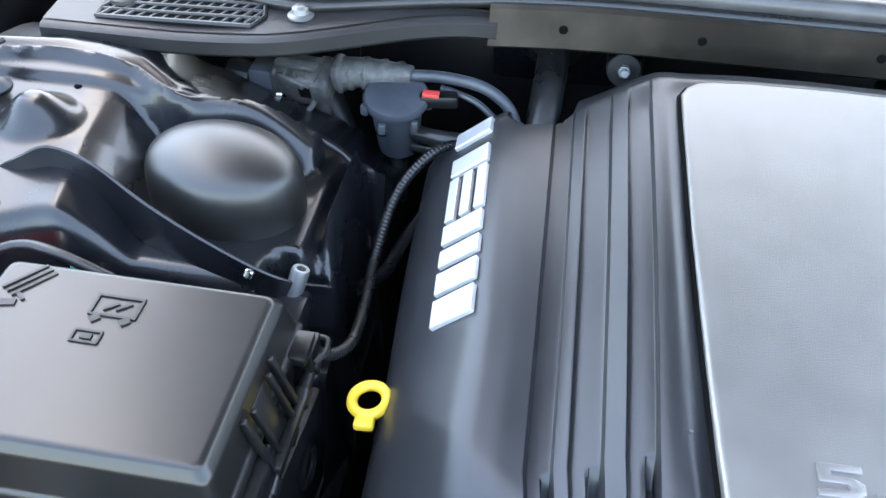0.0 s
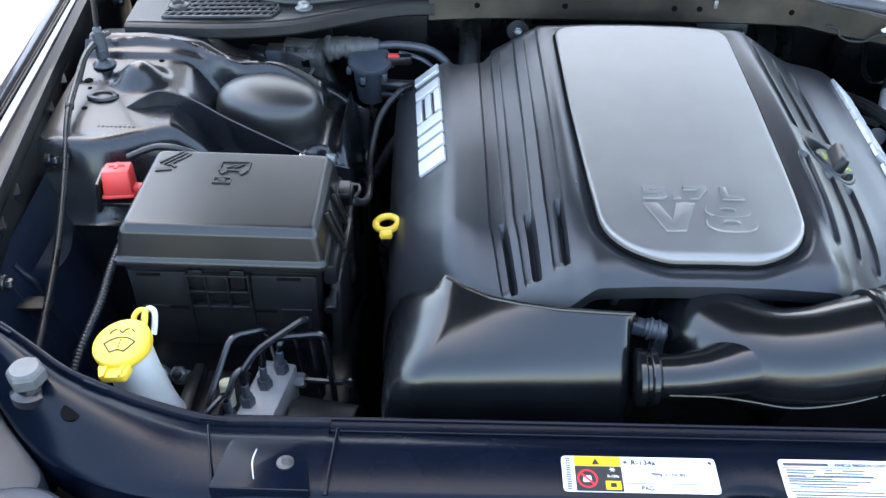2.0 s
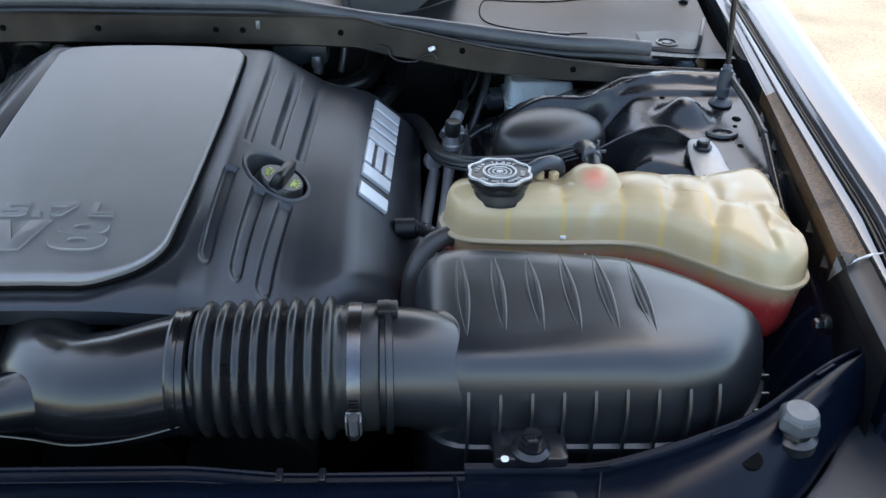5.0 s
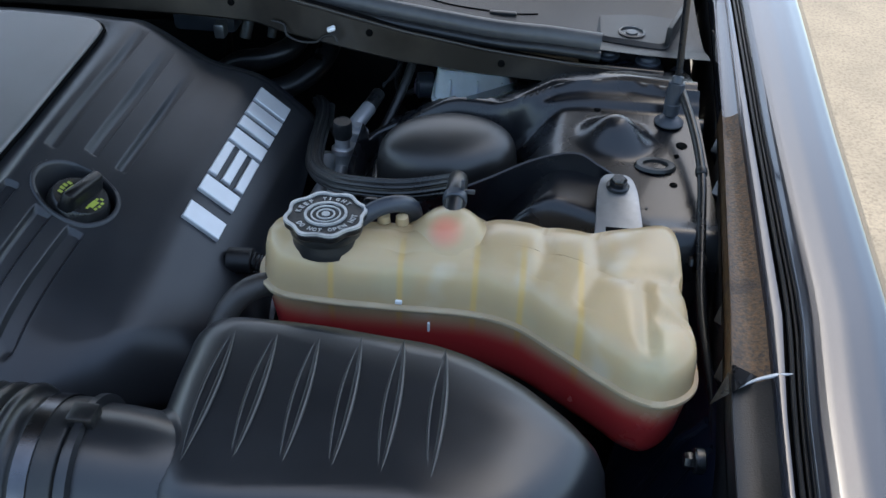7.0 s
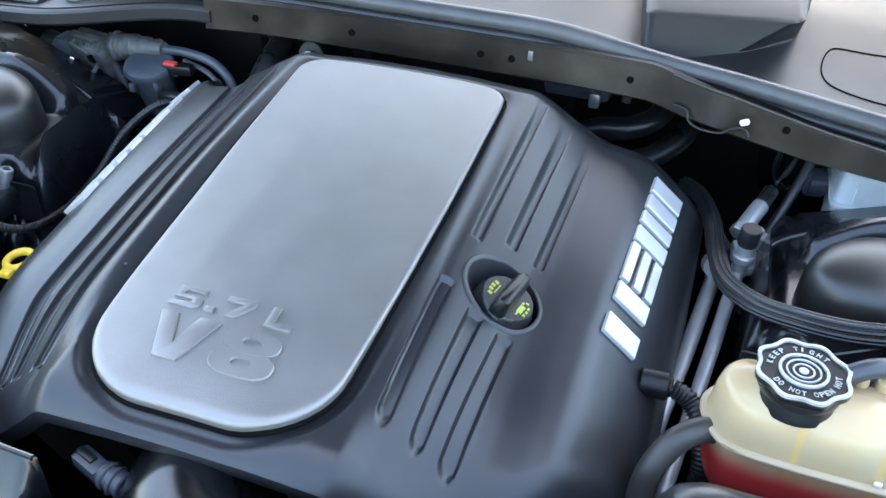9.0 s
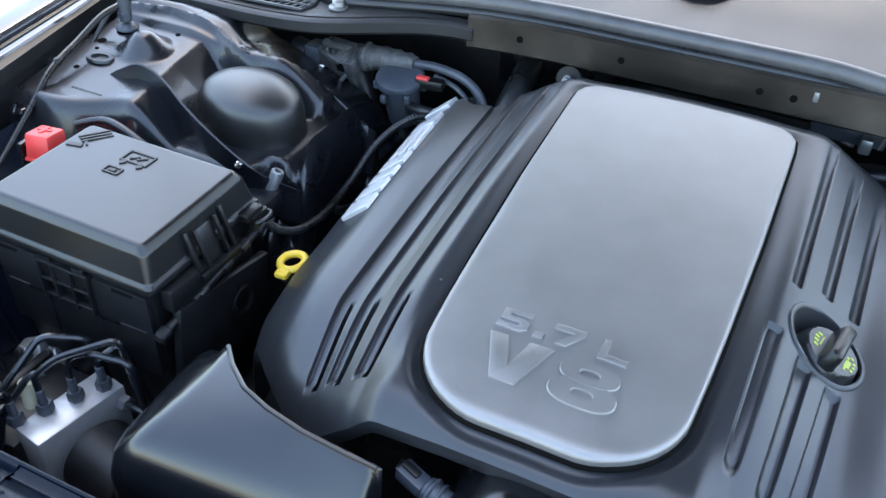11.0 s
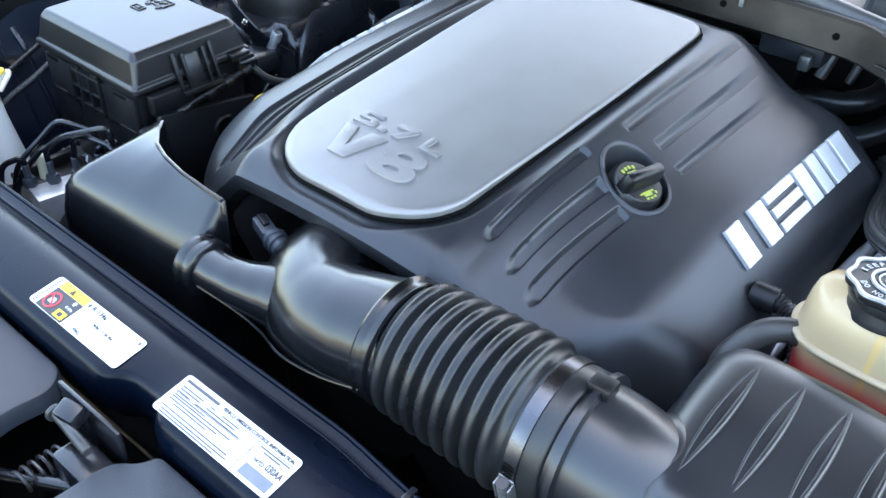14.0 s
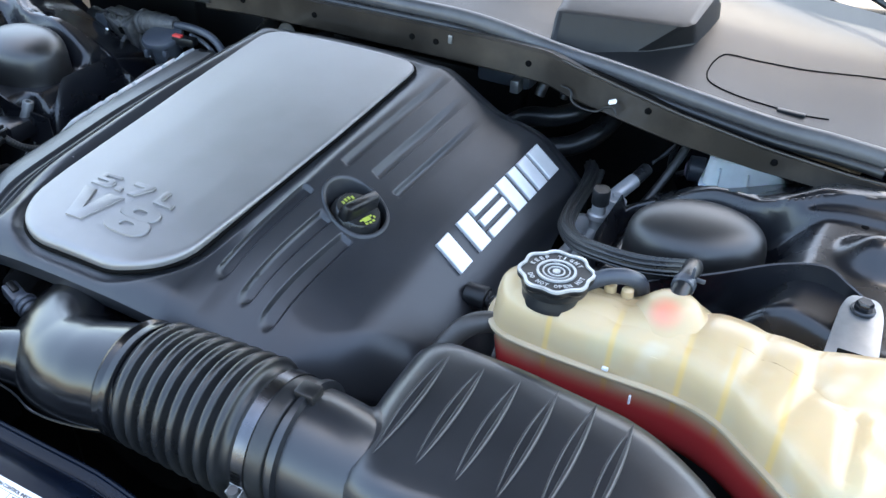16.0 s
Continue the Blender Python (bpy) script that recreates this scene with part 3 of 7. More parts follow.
    # stamped code on the front shelf, too small to read
    for k in range(9):
        x = 0.665 + 0.0055 * k
        part("stamped_mark", rbox((s * x, 0.468, tower_height(x, 0.468) + 0.0006), (0.0022, 0.0036, 0.0005), 0.0001, seg=1), BLACKMETAL, ob)
    return ob


for s in (1, -1):
    strut_tower(s)


def gas_strut(s):
    ob = thing("hood_strut", (s * 0.742, 0.606, tower_height(0.742, 0.606)), "black hood gas strut standing on the strut tower", "gas strut", "hood struts")
    z = tower_height(0.742, 0.606)
    part("foot", join(lathe([(0.015, 0), (0.0155, 0.002), (0.012, 0.005), (0.008, 0.008)], Matrix.Translation((s * 0.742, 0.606, z)), 28), cyl((s * 0.742, 0.606, z + 0.01), (s * 0.742, 0.606, z + 0.024), 0.008)), SENSOR, ob, "round steel foot with a ball stud")
    part("socket", join(cyl((s * 0.742, 0.607, z + 0.016), (s * 0.743, 0.610, z + 0.046), 0.0085), cyl((s * 0.742, 0.607, z + 0.044), (s * 0.743, 0.611, z + 0.052), 0.0062)), SENSOR, ob)
    part("rod", cyl((s * 0.743, 0.610, z + 0.05), (s * 0.716, 0.642, z + 0.40), 0.0036), BLACKMETAL, ob)
    part("cylinder", cyl((s * 0.722, 0.634, z + 0.33), (s * 0.695, 0.670, z + 0.66), 0.009), BLACKMETAL, ob)


gas_strut(1)
gas_strut(-1)

# ---------------------------------------------------------------- the open hood above, which the struts carry; unseen, raised to shape reflections
hood = thing("hood", (0, 1.02, 1.06), "open dark hood, out of view, shading the engine bay", "hood")
HOOD_TILT = 46
def hood_pt(u, v, lift):
    """u across, v from the hinge edge to the front edge, lift towards the sky side."""
    bow = 0.035 * (1 - u * u) - 0.05 * v ** 4
    w = 0.835 - 0.06 * v ** 3
    a = radians(HOOD_TILT)
    d, h = 1.33 * v, bow + lift
    return u * w, 1.14 - d * math.cos(a) + h * math.sin(a), 1.335 + d * math.sin(a) + h * math.cos(a)
us, hv = np.linspace(-1, 1, 25), np.linspace(0, 1, 25)
top_, low_ = grid(lambda u, v: hood_pt(u, v, 0.012), us, hv), grid(lambda u, v: hood_pt(u, v, 0.0), us, hv)
part("outer_skin", top_, PAINT, hood, "clear-coated dark metallic paint", 60)
for s in (1, -1):
    part("hinge_arm", tube(bend([(s * 0.775, 0.93, 0.955), (s * 0.80, 1.02, 1.02), (s * 0.80, 1.13, 1.20), (s * 0.79, 1.10, 1.365)], 0.03), 0.008, 10, 1, False), BLACKMETAL, hood, "steel hinge arm")
part("inner_skin", low_, UNDERHOOD, hood, "unseen warm grey underside, kept pale for the parts that mirror it", 60)
# unseen mat, made wide so that more of the bay mirrors black
part("insulation_mat", grid(lambda u, v: hood_pt(u * 0.92, 0.20 + 0.72 * v, -0.014 * (1 - abs(u) ** 8) * (1 - abs(2 * v - 1) ** 8) - 0.002), us, hv), MAT, hood, "black insulation mat")

# ---------------------------------------------------------------- cowl
def cowl_line(x):
    """Depth and height of the front edge of the cowl across the car."""
    a = abs(x)
    return 0.742 - 0.050 * step(0.25, 0.75, a), 0.985 - 0.040 * step(0.15, 0.78, a)


cowl = thing("cowl_flange", (0, 0.74, 0.93), "smoky brown painted steel cowl edge with small holes", "body panel", kind="structure")
def flange_line(x):
    """The steel edge parts from the seal towards the driver's side and drops a little."""
    y, z = cowl_line(x)
    return (np.interp(x, [0.26, 0.328, 0.442, 0.545, 0.64, 0.745], [y, 0.722, 0.710, 0.700, 0.696, 0.700]), np.interp(x, [0.26, 0.328, 0.442, 0.545, 0.64, 0.745], [z, 0.974, 0.9535, 0.9415, 0.934, 0.929])) if x > 0.26 else (y, z)
def flange_pt(u, v):
    y, z = flange_line(u)
    prof = [(0.02, -0.003 - 0.012 * step(0.28, 0.40, u)), (0.004, 0.0), (0.0, -0.003), (-0.001, -0.02), (-0.003, -0.040), (0.0, -0.043), (0.02, -0.046), (0.10, -0.055)]
    dy, dz = prof[v]
    return u, y + dy, z + dz * (1 - 0.45 * step(0.3, 0.70, abs(u)))
part("pressing", grid(flange_pt, np.linspace(-0.30, 0.745, 84), range(8)), COWLMETAL, cowl)
part("folded_edge", tube([(x, flange_line(x)[0] + 0.003, flange_line(x)[1] - 0.0005) for x in np.linspace(0.28, 0.745, 26)], 0.0016, 8, 1), COWLMETAL, cowl, "thin folded edge that catches the light")
for x in (-0.229, -0.1, 0.061, 0.098, 0.234, 0.404, 0.5595):
    y, z = flange_line(x)
    z -= 0.021 if x < 0.3 else 0.0125
    part("punched_hole", cyl((x, y + 0.002, z), (x, y - 0.0035, z), 0.0042, 14), BLACKHOLE, cowl)
# black bar laid in the gap, with the gap's shade as its colour
part("gutter", tube([(x, (flange_line(x)[0] + cowl_line(x)[0]) / 2 + 0.017, flange_line(x)[1] - 0.022) for x in np.linspace(0.30, 0.70, 20)], 0.016, 10, 1), BLACKHOLE, cowl, "black bar filling the shaded gutter between the steel edge and the seal")
part("spot_weld", rbox((0.12, 0.7395, 0.972), (0.006, 0.003, 0.012), 0.001), STEEL, cowl)

seal = thing("cowl_seal", (0, 0.77, 0.97), "long grey weathered rubber bulb seal along the cowl", "seal", kind="structure")
def retreat(x):
    """The seal and the panel behind it bend towards the windscreen beside the corner grille."""
    return 0.085 * step(-0.47, -0.66, x)
def sag(x):
    """The seal and the panel dip towards the driver's side."""
    return 0.018 * step(0.10, 0.30, x) - 0.005 * step(0.54, 0.63, x)
def seal_path(dz, dy, a, b, n):
    out = []
    for x in np.linspace(a, b, n):
        y, z = cowl_line(x)
        out.append((x, y + 0.026 + dy + retreat(x), z + 0.004 + dz + 0.006 * step(0.4, 0.68, abs(x)) - sag(x)))
    return out
part("bulb", tube(seal_path(0.004, 0.004, -0.66, 0.672, 40), 0.0115, 12, 2), SEAL, seal, "rounded upper bulb")
part("lip", tube(seal_path(-0.007, -0.009, -0.66, 0.672, 40), 0.006, 10, 2), RUBBER, seal)
part("base_strip", tube(seal_path(-0.004, 0.014, -0.66, 0.672, 40), 0.008, 8, 2), RUBBER, seal)

def cowl_top_z(x, y):
    y0, z0 = cowl_line(x)
    t = max(0.0, y - y0 - 0.035)
    return z0 - sag(x) + 0.004 + 0.10 * t - 0.012 * step(0, 0.05, t) + 0.02 * step(0.08, 0.30, t)
ct = thing("cowl_panel", (0, 0.95, 0.96), "grey weathered plastic cowl panel below the windscreen", "cowl panel", kind="structure")
part("panel", grid(lambda u, v: (u, cowl_line(u)[0] + 0.035 + v * 0.42 + retreat(u) * (1 - v), cowl_top_z(u, cowl_line(u)[0] + 0.035 + v * 0.42 + retreat(u) * (1 - v))), np.linspace(-0.80, 0.80, 90), np.linspace(0, 1, 30)), COWLGREY, ct)
def box_ring(outline, zs):
    return [(x, y, z) for (x, y), z in zip(rounded(outline, 0.010, 3), np.repeat(zs, 4))]
part("raised_box", loft([box_ring([(0.236, 0.791), (0.352, 0.860), (0.412, 0.912), (0.425, 1.000), (0.205, 1.000)], [0.945] * 5),
                         box_ring([(0.238, 0.797), (0.351, 0.866), (0.408, 0.914), (0.420, 0.995), (0.209, 0.995)], [0.974, 0.960, 0.966, 1.0, 1.0]),
                         box_ring([(0.233, 0.827), (0.399, 0.861), (0.409, 0.874), (0.413, 0.985), (0.213, 0.985)], [1.004, 1.004, 1.005, 1.014, 1.014]),
                         box_ring([(0.238, 0.834), (0.396, 0.868), (0.404, 0.880), (0.407, 0.980), (0.219, 0.980)], [1.0075, 1.0075, 1.008, 1.017, 1.017])]), COWLGREY, ct, "raised housing with a sloping front", 30)
gapline = [(x, y, cowl_top_z(x, y) + 0.0005) for x, y in spline([(0.60, 0.821), (0.57, 0.818), (0.539, 0.820), (0.492, 0.822), (0.454, 0.833), (0.441, 0.852), (0.440, 0.880), (0.446, 0.903), (0.457, 0.912), (0.496, 0.914), (0.592, 0.924), (0.66, 0.935)], 5)[:, :2]]
part("access_cover", tube(gapline, 0.0009, 6, 1, False), BLACKHOLE, ct, "thin joint line round the corner cover")
part("cover_clip", rbox((0.556, 0.817, cowl_top_z(0.556, 0.817) + 0.001), (0.034, 0.008, 0.005), 0.002, pose(0, 0, 0, 0, 0, -3)), RUBBER, ct)
# each slit is a solid black block, its inner shade given as colour
def slit(x, y0, run, lean):
    md = [(x + dx + lean * j, y0 + run * j, cowl_top_z(x, y0 + run * j) + h) for j in (0, 1) for dx, h in ((0, -0.002), (0, 0.0014), (0.0062, 0.0014), (0.0062, -0.002))]
    part("grille_slit", (md, [(0, 1, 5, 4), (1, 2, 6, 5), (2, 3, 7, 6), (0, 3, 2, 1), (4, 5, 6, 7)]), BLACKHOLE, ct)
for k in range(24):
    x = -0.655 + 0.0125 * k
    y0 = cowl_line(x)[0] + 0.060 + retreat(x)
    slit(x, y0, max(0.012, 0.846 - y0 - 0.02), 0.010)
for k in range(28):
    slit(-0.665 + 0.0125 * k, 0.866, 0.13, 0.004)
for x in (-0.617, -0.414):
    part("grille_clip", rbox((x, 0.842, cowl_top_z(x, 0.842) + 0.003), (0.030, 0.016, 0.012), 0.003), RUBBER, ct)
part("pivot_recess", lathe([(0.050, 0.0), (0.046, 0.004), (0.040, 0.003), (0.038, -0.006), (0.0, -0.006)], Matrix.Translation((-0.053, 0.952, cowl_top_z(-0.053, 0.93) + 0.001)), 36), COWLGREY, ct)
part("wiper_nut", hexhead((-0.053, 0.952, cowl_top_z(-0.053, 0.93) - 0.006), (-0.053, 0.952, cowl_top_z(-0.053, 0.93) + 0.007), 0.011), STEEL, ct)

gr = thing("cowl_grille", (-0.5, 0.72, 0.93), "grey plastic corner air grille with a diamond mesh", "grille")
def lip_y(x):
    return 0.685 + 0.052 * step(-0.52, -0.30, x)
def lip_z(x):
    return 0.943 + 0.021 * step(-0.62, -0.32, x)
def shelf_z(x, y):
    return lip_z(x) + 0.001 + 0.10 * (y - lip_y(x))
def shelf_back(x):
    return np.interp(x, [-0.735, -0.70, -0.60, -0.48, -0.36, -0.29], [0.832, 0.828, 0.802, 0.760, 0.752, 0.755])
def grille_pt(u, v):
    prof = [(0.02, -0.024), (0.004, -0.020), (0.0, -0.016), (0.0, -0.003), (0.004, 0.0), (0.012, 0.001)]
    dy, dz = prof[v]
    return u, lip_y(u) + dy, lip_z(u) + dz
part("lip", grid(grille_pt, np.linspace(-0.735, -0.292, 50), range(6)), COWLGREY, gr)
part("shelf", grid(lambda u, v: (u, lip_y(u) + 0.010 + v * (shelf_back(u) - lip_y(u) - 0.010), shelf_z(u, lip_y(u) + 0.010 + v * (shelf_back(u) - lip_y(u) - 0.010))), np.linspace(-0.735, -0.292, 40), np.linspace(0, 1, 6)), COWLGREY, gr)
window = np.array([(-0.684, 0.706), (-0.526, 0.706), (-0.517, 0.722), (-0.522, 0.742), (-0.56, 0.766), (-0.60, 0.786), (-0.65, 0.802), (-0.687, 0.808)])
def in_window(x, y):
    inside = False
    for (xa, ya), (xb, yb) in zip(window, np.roll(window, -1, 0)):
        if (ya > y) != (yb > y) and x < (xb - xa) * (y - ya) / (yb - ya) + xa:
            inside = not inside
    return inside
back = [(x, y, shelf_z(x, y) + 0.0012) for x, y in window]
# flat black sheet on the shelf gives the mesh its shaded depth
part("mesh_backing", loft([[(x, y, z - 0.002) for x, y, z in back], back]), BLACKHOLE, gr, "black sheet for the shaded well behind the mesh")
def bar(points, r):
    run = [p for p in points if in_window(*p)]
    if len(run) > 1:
        part("mesh_bar", tube([(x, y, shelf_z(x, y) + 0.0016) for x, y in (run[0], run[-1])], r, 6, 1, False), COWLGREY, gr)
for k in range(1, 8):
    bar([(-0.70 + 0.003 * i + 0.0, 0.706 + 0.0128 * k) for i in range(70)], 0.0019)
for k in range(26):
    bar([(-0.755 + 0.0122 * k + 0.55 * d, 0.704 + d) for d in np.linspace(0, 0.11, 45)], 0.0022)
part("rim", tube([(x, y, shelf_z(x, y) + 0.001) for x, y in np.vstack([window, window[:1]])], 0.0026, 6, 1, False), COWLGREY, gr)
part("vent_boss", lathe([(0.015, 0), (0.014, 0.004), (0.009, 0.006), (0.008, 0.003), (0.001, 0.003)], Matrix.Translation((-0.668, 0.738, shelf_z(-0.668, 0.738) + 0.001)), 24), COWLGREY, gr)
part("screw", join(lathe([(0.013, 0), (0.013, 0.002), (0.009, 0.004), (0.008, 0.009), (0.005, 0.011)], Matrix.Translation((-0.482, 0.727, 0.957)), 20)), STEEL, gr, "pan-head screw with a washer")

end = thing("cowl_bracket", (0.71, 0.75, 0.90), "dark steel shelf beside the cowl with two flat bolts", "bracket")
part("plate", prism(rounded([(0.650, 0.722), (0.748, 0.712), (0.752, 0.770), (0.652, 0.782)], 0.006, 3), 0.9165, 0.9225, 0.0015), BLACKMETAL, end)
for x, y in ((0.685, 0.753), (0.732, 0.742)):
    part("bolt", join(lathe([(0.0150, 0.0), (0.0150, 0.0018), (0.0105, 0.0032), (0.0095, 0.0062), (0.0075, 0.0070), (0.001, 0.0066)], Matrix.Translation((x, y, 0.9225)), 26)), SENSOR, end, "flat round bolt head")
tip = thing("cowl_end_piece", (0.72, 0.79, 0.93), "grey moulded plastic end piece of the cowl with a sunken fastener", "cowl panel")
part("body", loft([box_ring([(0.672, 0.768), (0.752, 0.752), (0.785, 0.84), (0.675, 0.86)], [z] * 4) for z in (0.922, 0.934)] + [box_ring([(0.676, 0.773), (0.749, 0.758), (0.780, 0.836), (0.679, 0.856)], [0.938] * 4)]), COWLGREY, tip, "", 30)
part("fastener", lathe([(0.0165, 0.0), (0.0165, 0.0015), (0.0135, 0.0022), (0.0120, -0.0008), (0.0080, -0.0008), (0.0070, 0.0016), (0.001, 0.0018)], Matrix.Translation((0.714, 0.786, 0.9382)), 28), RUBBER, tip)
part("side_rib", rbox((0.768, 0.80, 0.948), (0.006, 0.09, 0.024), 0.002, pose(0, 0, 0, 0, 0, -20)), COWLGREY, tip)

solo("windscreen", grid(lambda u, v: (u, 1.13 + 0.75 * v - 0.10 * (u / 0.75) ** 2, 1.015 + 0.42 * v - 0.02 * (u / 0.75) ** 2), np.linspace(-0.74, 0.74, 24), np.linspace(0, 1, 8)), GLASS,
     "dark sloping windscreen glass above the cowl", "windscreen", kind="structure")
wiper = thing("wiper_arm", (0.56, 0.98, 0.99), "black wiper arm on the cowl", "wiper")
part("arm", tube([(0.66, 1.02, 1.012), (0.55, 1.08, 1.035), (0.30, 1.17, 1.055), (0.05, 1.21, 1.065)], [0.007, 0.006, 0.005, 0.004], 8), RUBBER, wiper)
part("hub", cyl((0.66, 1.02, 0.985), (0.66, 1.02, 1.018), 0.010), RUBBER, wiper)

# ---------------------------------------------------------------- front cross member
support = thing("radiator_support", (0, 0.0, 0.78), "dark navy painted steel cross member over the radiator", "cross member", kind="structure")
sec = [(0.0545, 0.800), (0.0545, 0.828), (0.0535, 0.8325), (0.050, 0.8345), (0.046, 0.8335), (0.042, 0.8318), (0.037, 0.8320), (0.031, 0.8375), (0.022, 0.8425), (0.013, 0.8447), (0.006, 0.8445), (-0.0315, 0.8391), (-0.0355, 0.8370), (-0.0390, 0.8315), (-0.041, 0.823), (-0.041, 0.80), (-0.03, 0.78)]
def rear_bend(x):
    """The rear lip runs a little forward beside the air box."""
    return 0.009 * step(0.14, 0.24, x)
def sup(u, v):
    y, z = sec[v]
    # shallow scallop for the latch
    k = math.exp(-((u + 0.005) / 0.030) ** 4)
    if v >= 11:
        y += 0.0155 * k
    if v < 7:
        y -= rear_bend(u)
    return u, y, z
part("beam", grid(sup, np.linspace(-0.372, 0.372, 140), range(len(sec))), NAVY, support, "", 35)
part("rear_bead", tube([(x, 0.0505 - rear_bend(x), 0.8345) for x in np.linspace(-0.47, 0.372, 24)], 0.0024, 8, 2), NAVY, support)
part("rear_bead", tube([(x, 0.0385 - rear_bend(x), 0.8322) for x in np.linspace(-0.372, 0.372, 24)], 0.0012, 8, 2), NAVY, support)
for x in (-0.365, 0.365):
    part("lap_joint", rbox((x, -0.004, 0.8433), (0.0035, 0.068, 0.0025), 0.001, pose(0, 0, 0, 6, 0, 4 if x > 0 else -4)), NAVY, support)
for x in (0.224, 0.258):
    part("clip", rbox((x, 0.040, 0.8340), (0.006, 0.014, 0.008), 0.0015), BLACKMETAL, support)
part("slot", rbox((0.2045, -0.008, 0.8402), (0.013, 0.011, 0.006), 0.001, pose(0, 0, 0, 8, 0, 6)), BLACKHOLE, support)


def corner(s):
    """The curved end of the cross member with its bumper, hole and shelf."""
    ob = thing("support_corner", (s * 0.57, 0.04, 0.78), "dark navy curved steel corner of the cross member", "cross member", "cross member corners", "structure")
    inner = spline([(0.372, 0.0515, 0.8335), (0.43, 0.051, 0.8335), (0.479, 0.050, 0.8345), (0.525, 0.057, 0.841), (0.572, 0.069, 0.848), (0.621, 0.087, 0.854), (0.668, 0.116, 0.861), (0.706, 0.138, 0.867), (0.757, 0.160, 0.874)], 8)
    outer = spline([(0.372, -0.041), (0.43, -0.040), (0.500, -0.034), (0.555, -0.022), (0.612, 0.004), (0.656, 0.038), (0.695, 0.078), (0.735, 0.115), (0.775, 0.145)], 8)
    ks = np.concatenate([[0, 0, 0, 0.03, 0.06, 0.09], np.linspace(0.14, 0.96, 22), [1.0, 1.0, 0.97]])
    near = np.interp(ks, [0, 0.03, 0.06, 0.09, 0.18, 0.30, 0.42, 0.55, 0.70, 0.82, 0.92, 1.0], [0, 0.003, 0.002, -0.002, 0.003, 0.0085, 0.0108, 0.0110, 0.0092, 0.0070, 0.0042, -0.003])
    far = np.interp(ks, [0, 0.03, 0.06, 0.09, 0.18, 0.30, 0.42, 0.55, 0.70, 0.82, 0.92, 1.0], [0, 0.003, 0.002, -0.002, 0.001, 0.0035, 0.0030, -0.001, -0.010, -0.0185, -0.026, -0.033])
    for q in (near, far):
        q[6:28] = np.convolve(np.pad(q[6:28], 1, mode="edge"), [0.25, 0.5, 0.25], "valid")
        q[:2] = (-0.10, -0.012)
        q[-2:] += (-0.028, -0.045)
    rise = inner[:, 2] - 0.862
    inner = inner[:, :2]
    def f(u, v):
        w = step(0.62, 0.42, inner[u][0])
        p = inner[u] * (1 - ks[v]) + outer[u] * ks[v]
        return s * p[0], p[1], 0.862 + rise[u] + near[v] * w + far[v] * (1 - w)
    part("pressing", grid(f, range(len(inner)), range(len(ks))), NAVY, ob, "", 35)
    part("edge_trim", tube([(s * p[0], p[1] - 0.001, 0.8635 + r) for p, r in zip(inner, rise)], 0.0018, 8, 1), NAVY, ob)
    for i in (14, 33, 52):
        p, q = inner[i], inner[i + 4]
        part("trim_segment", tube([(s * p[0], p[1] - 0.005, 0.8635 + rise[i]), (s * q[0], q[1] - 0.005, 0.8635 + rise[i + 4])], 0.0016, 8, 2), NAVY, ob)
    part("hole", xf(lathe([(0.0100, -0.002), (0.0100, 0.0004), (0.001, 0.0005)], None, 26), Matrix.Translation((s * 0.602, 0.040, 0.8500)) @ pose(0, 0, 0, 10, s * -6, s * 30)), BLACKHOLE, ob)
    part("lap_joint", rbox((s * 0.470, -0.002, 0.8425), (0.0025, 0.070, 0.0025), 0.001, pose(0, 0, 0, 5, 0, s * -15)), NAVY, ob)
    # flat shelf with a screw
    part("shelf", prism([(s * x, y) for x, y in rounded([(0.456, 0.017), (0.390, 0.016), (0.380, -0.037), (0.464, -0.036)], [0.006, 0.006, 0.002, 0.002])], 0.825, 0.8448, 0.0015), NAVY, ob, "raised square shelf")
    part("screw", join(lathe([(0.0075, 0), (0.0075, 0.0015), (0.004, 0.003)], Matrix.Translation((s * 0.404, -0.009, 0.8448)), 20), cyl((s * 0.404, -0.009, 0.846), (s * 0.404, -0.009, 0.849), 0.0035)), LATCHSTEEL, ob, "small dark screw")
    part("paint_scratch", tube([(s * 0.431, 0.006, 0.8447), (s * 0.4325, -0.008, 0.8447), (s * 0.428, -0.026, 0.8447)], [0.0003, 0.0006, 0.0003], 6), PAPER, ob)
    return ob


for s in (1, -1):
    corner(s)
    b = thing("hood_bumper", (s * 0.648, 0.066, 0.845), "grey hexagonal hood bumper bolt standing on the cross member corner", "bumper bolt", "hood bumpers")
    part("post", lathe([(0.019, -0.006), (0.019, 0.003), (0.013, 0.006), (0.0105, 0.014)], Matrix.Translation((s * 0.648, 0.066, 0.848)), 28), BLACKMETAL, b, "dark flanged foot")
    head = part("head", join(xf(lathe([(0.0150, 0.0), (0.0172, 0.003), (0.0172, 0.013), (0.0150, 0.017)], None, 6), Matrix.Translation((s * 0.648, 0.066, 0.859)) @ pose(0, 0, 0, 0, 0, 12)), lathe([(0.0145, 0.0165), (0.0125, 0.0190), (0.001, 0.0192)], Matrix.Translation((s * 0.648, 0.066, 0.859)), 24)), BUMPER, b, "pale grey hexagonal rubber head", 25)

shield = thing("front_shield", (0, -0.2, 0.76), "grey black plastic shield in front of the cross member with a notch for the latch", "shield panel", kind="structure")
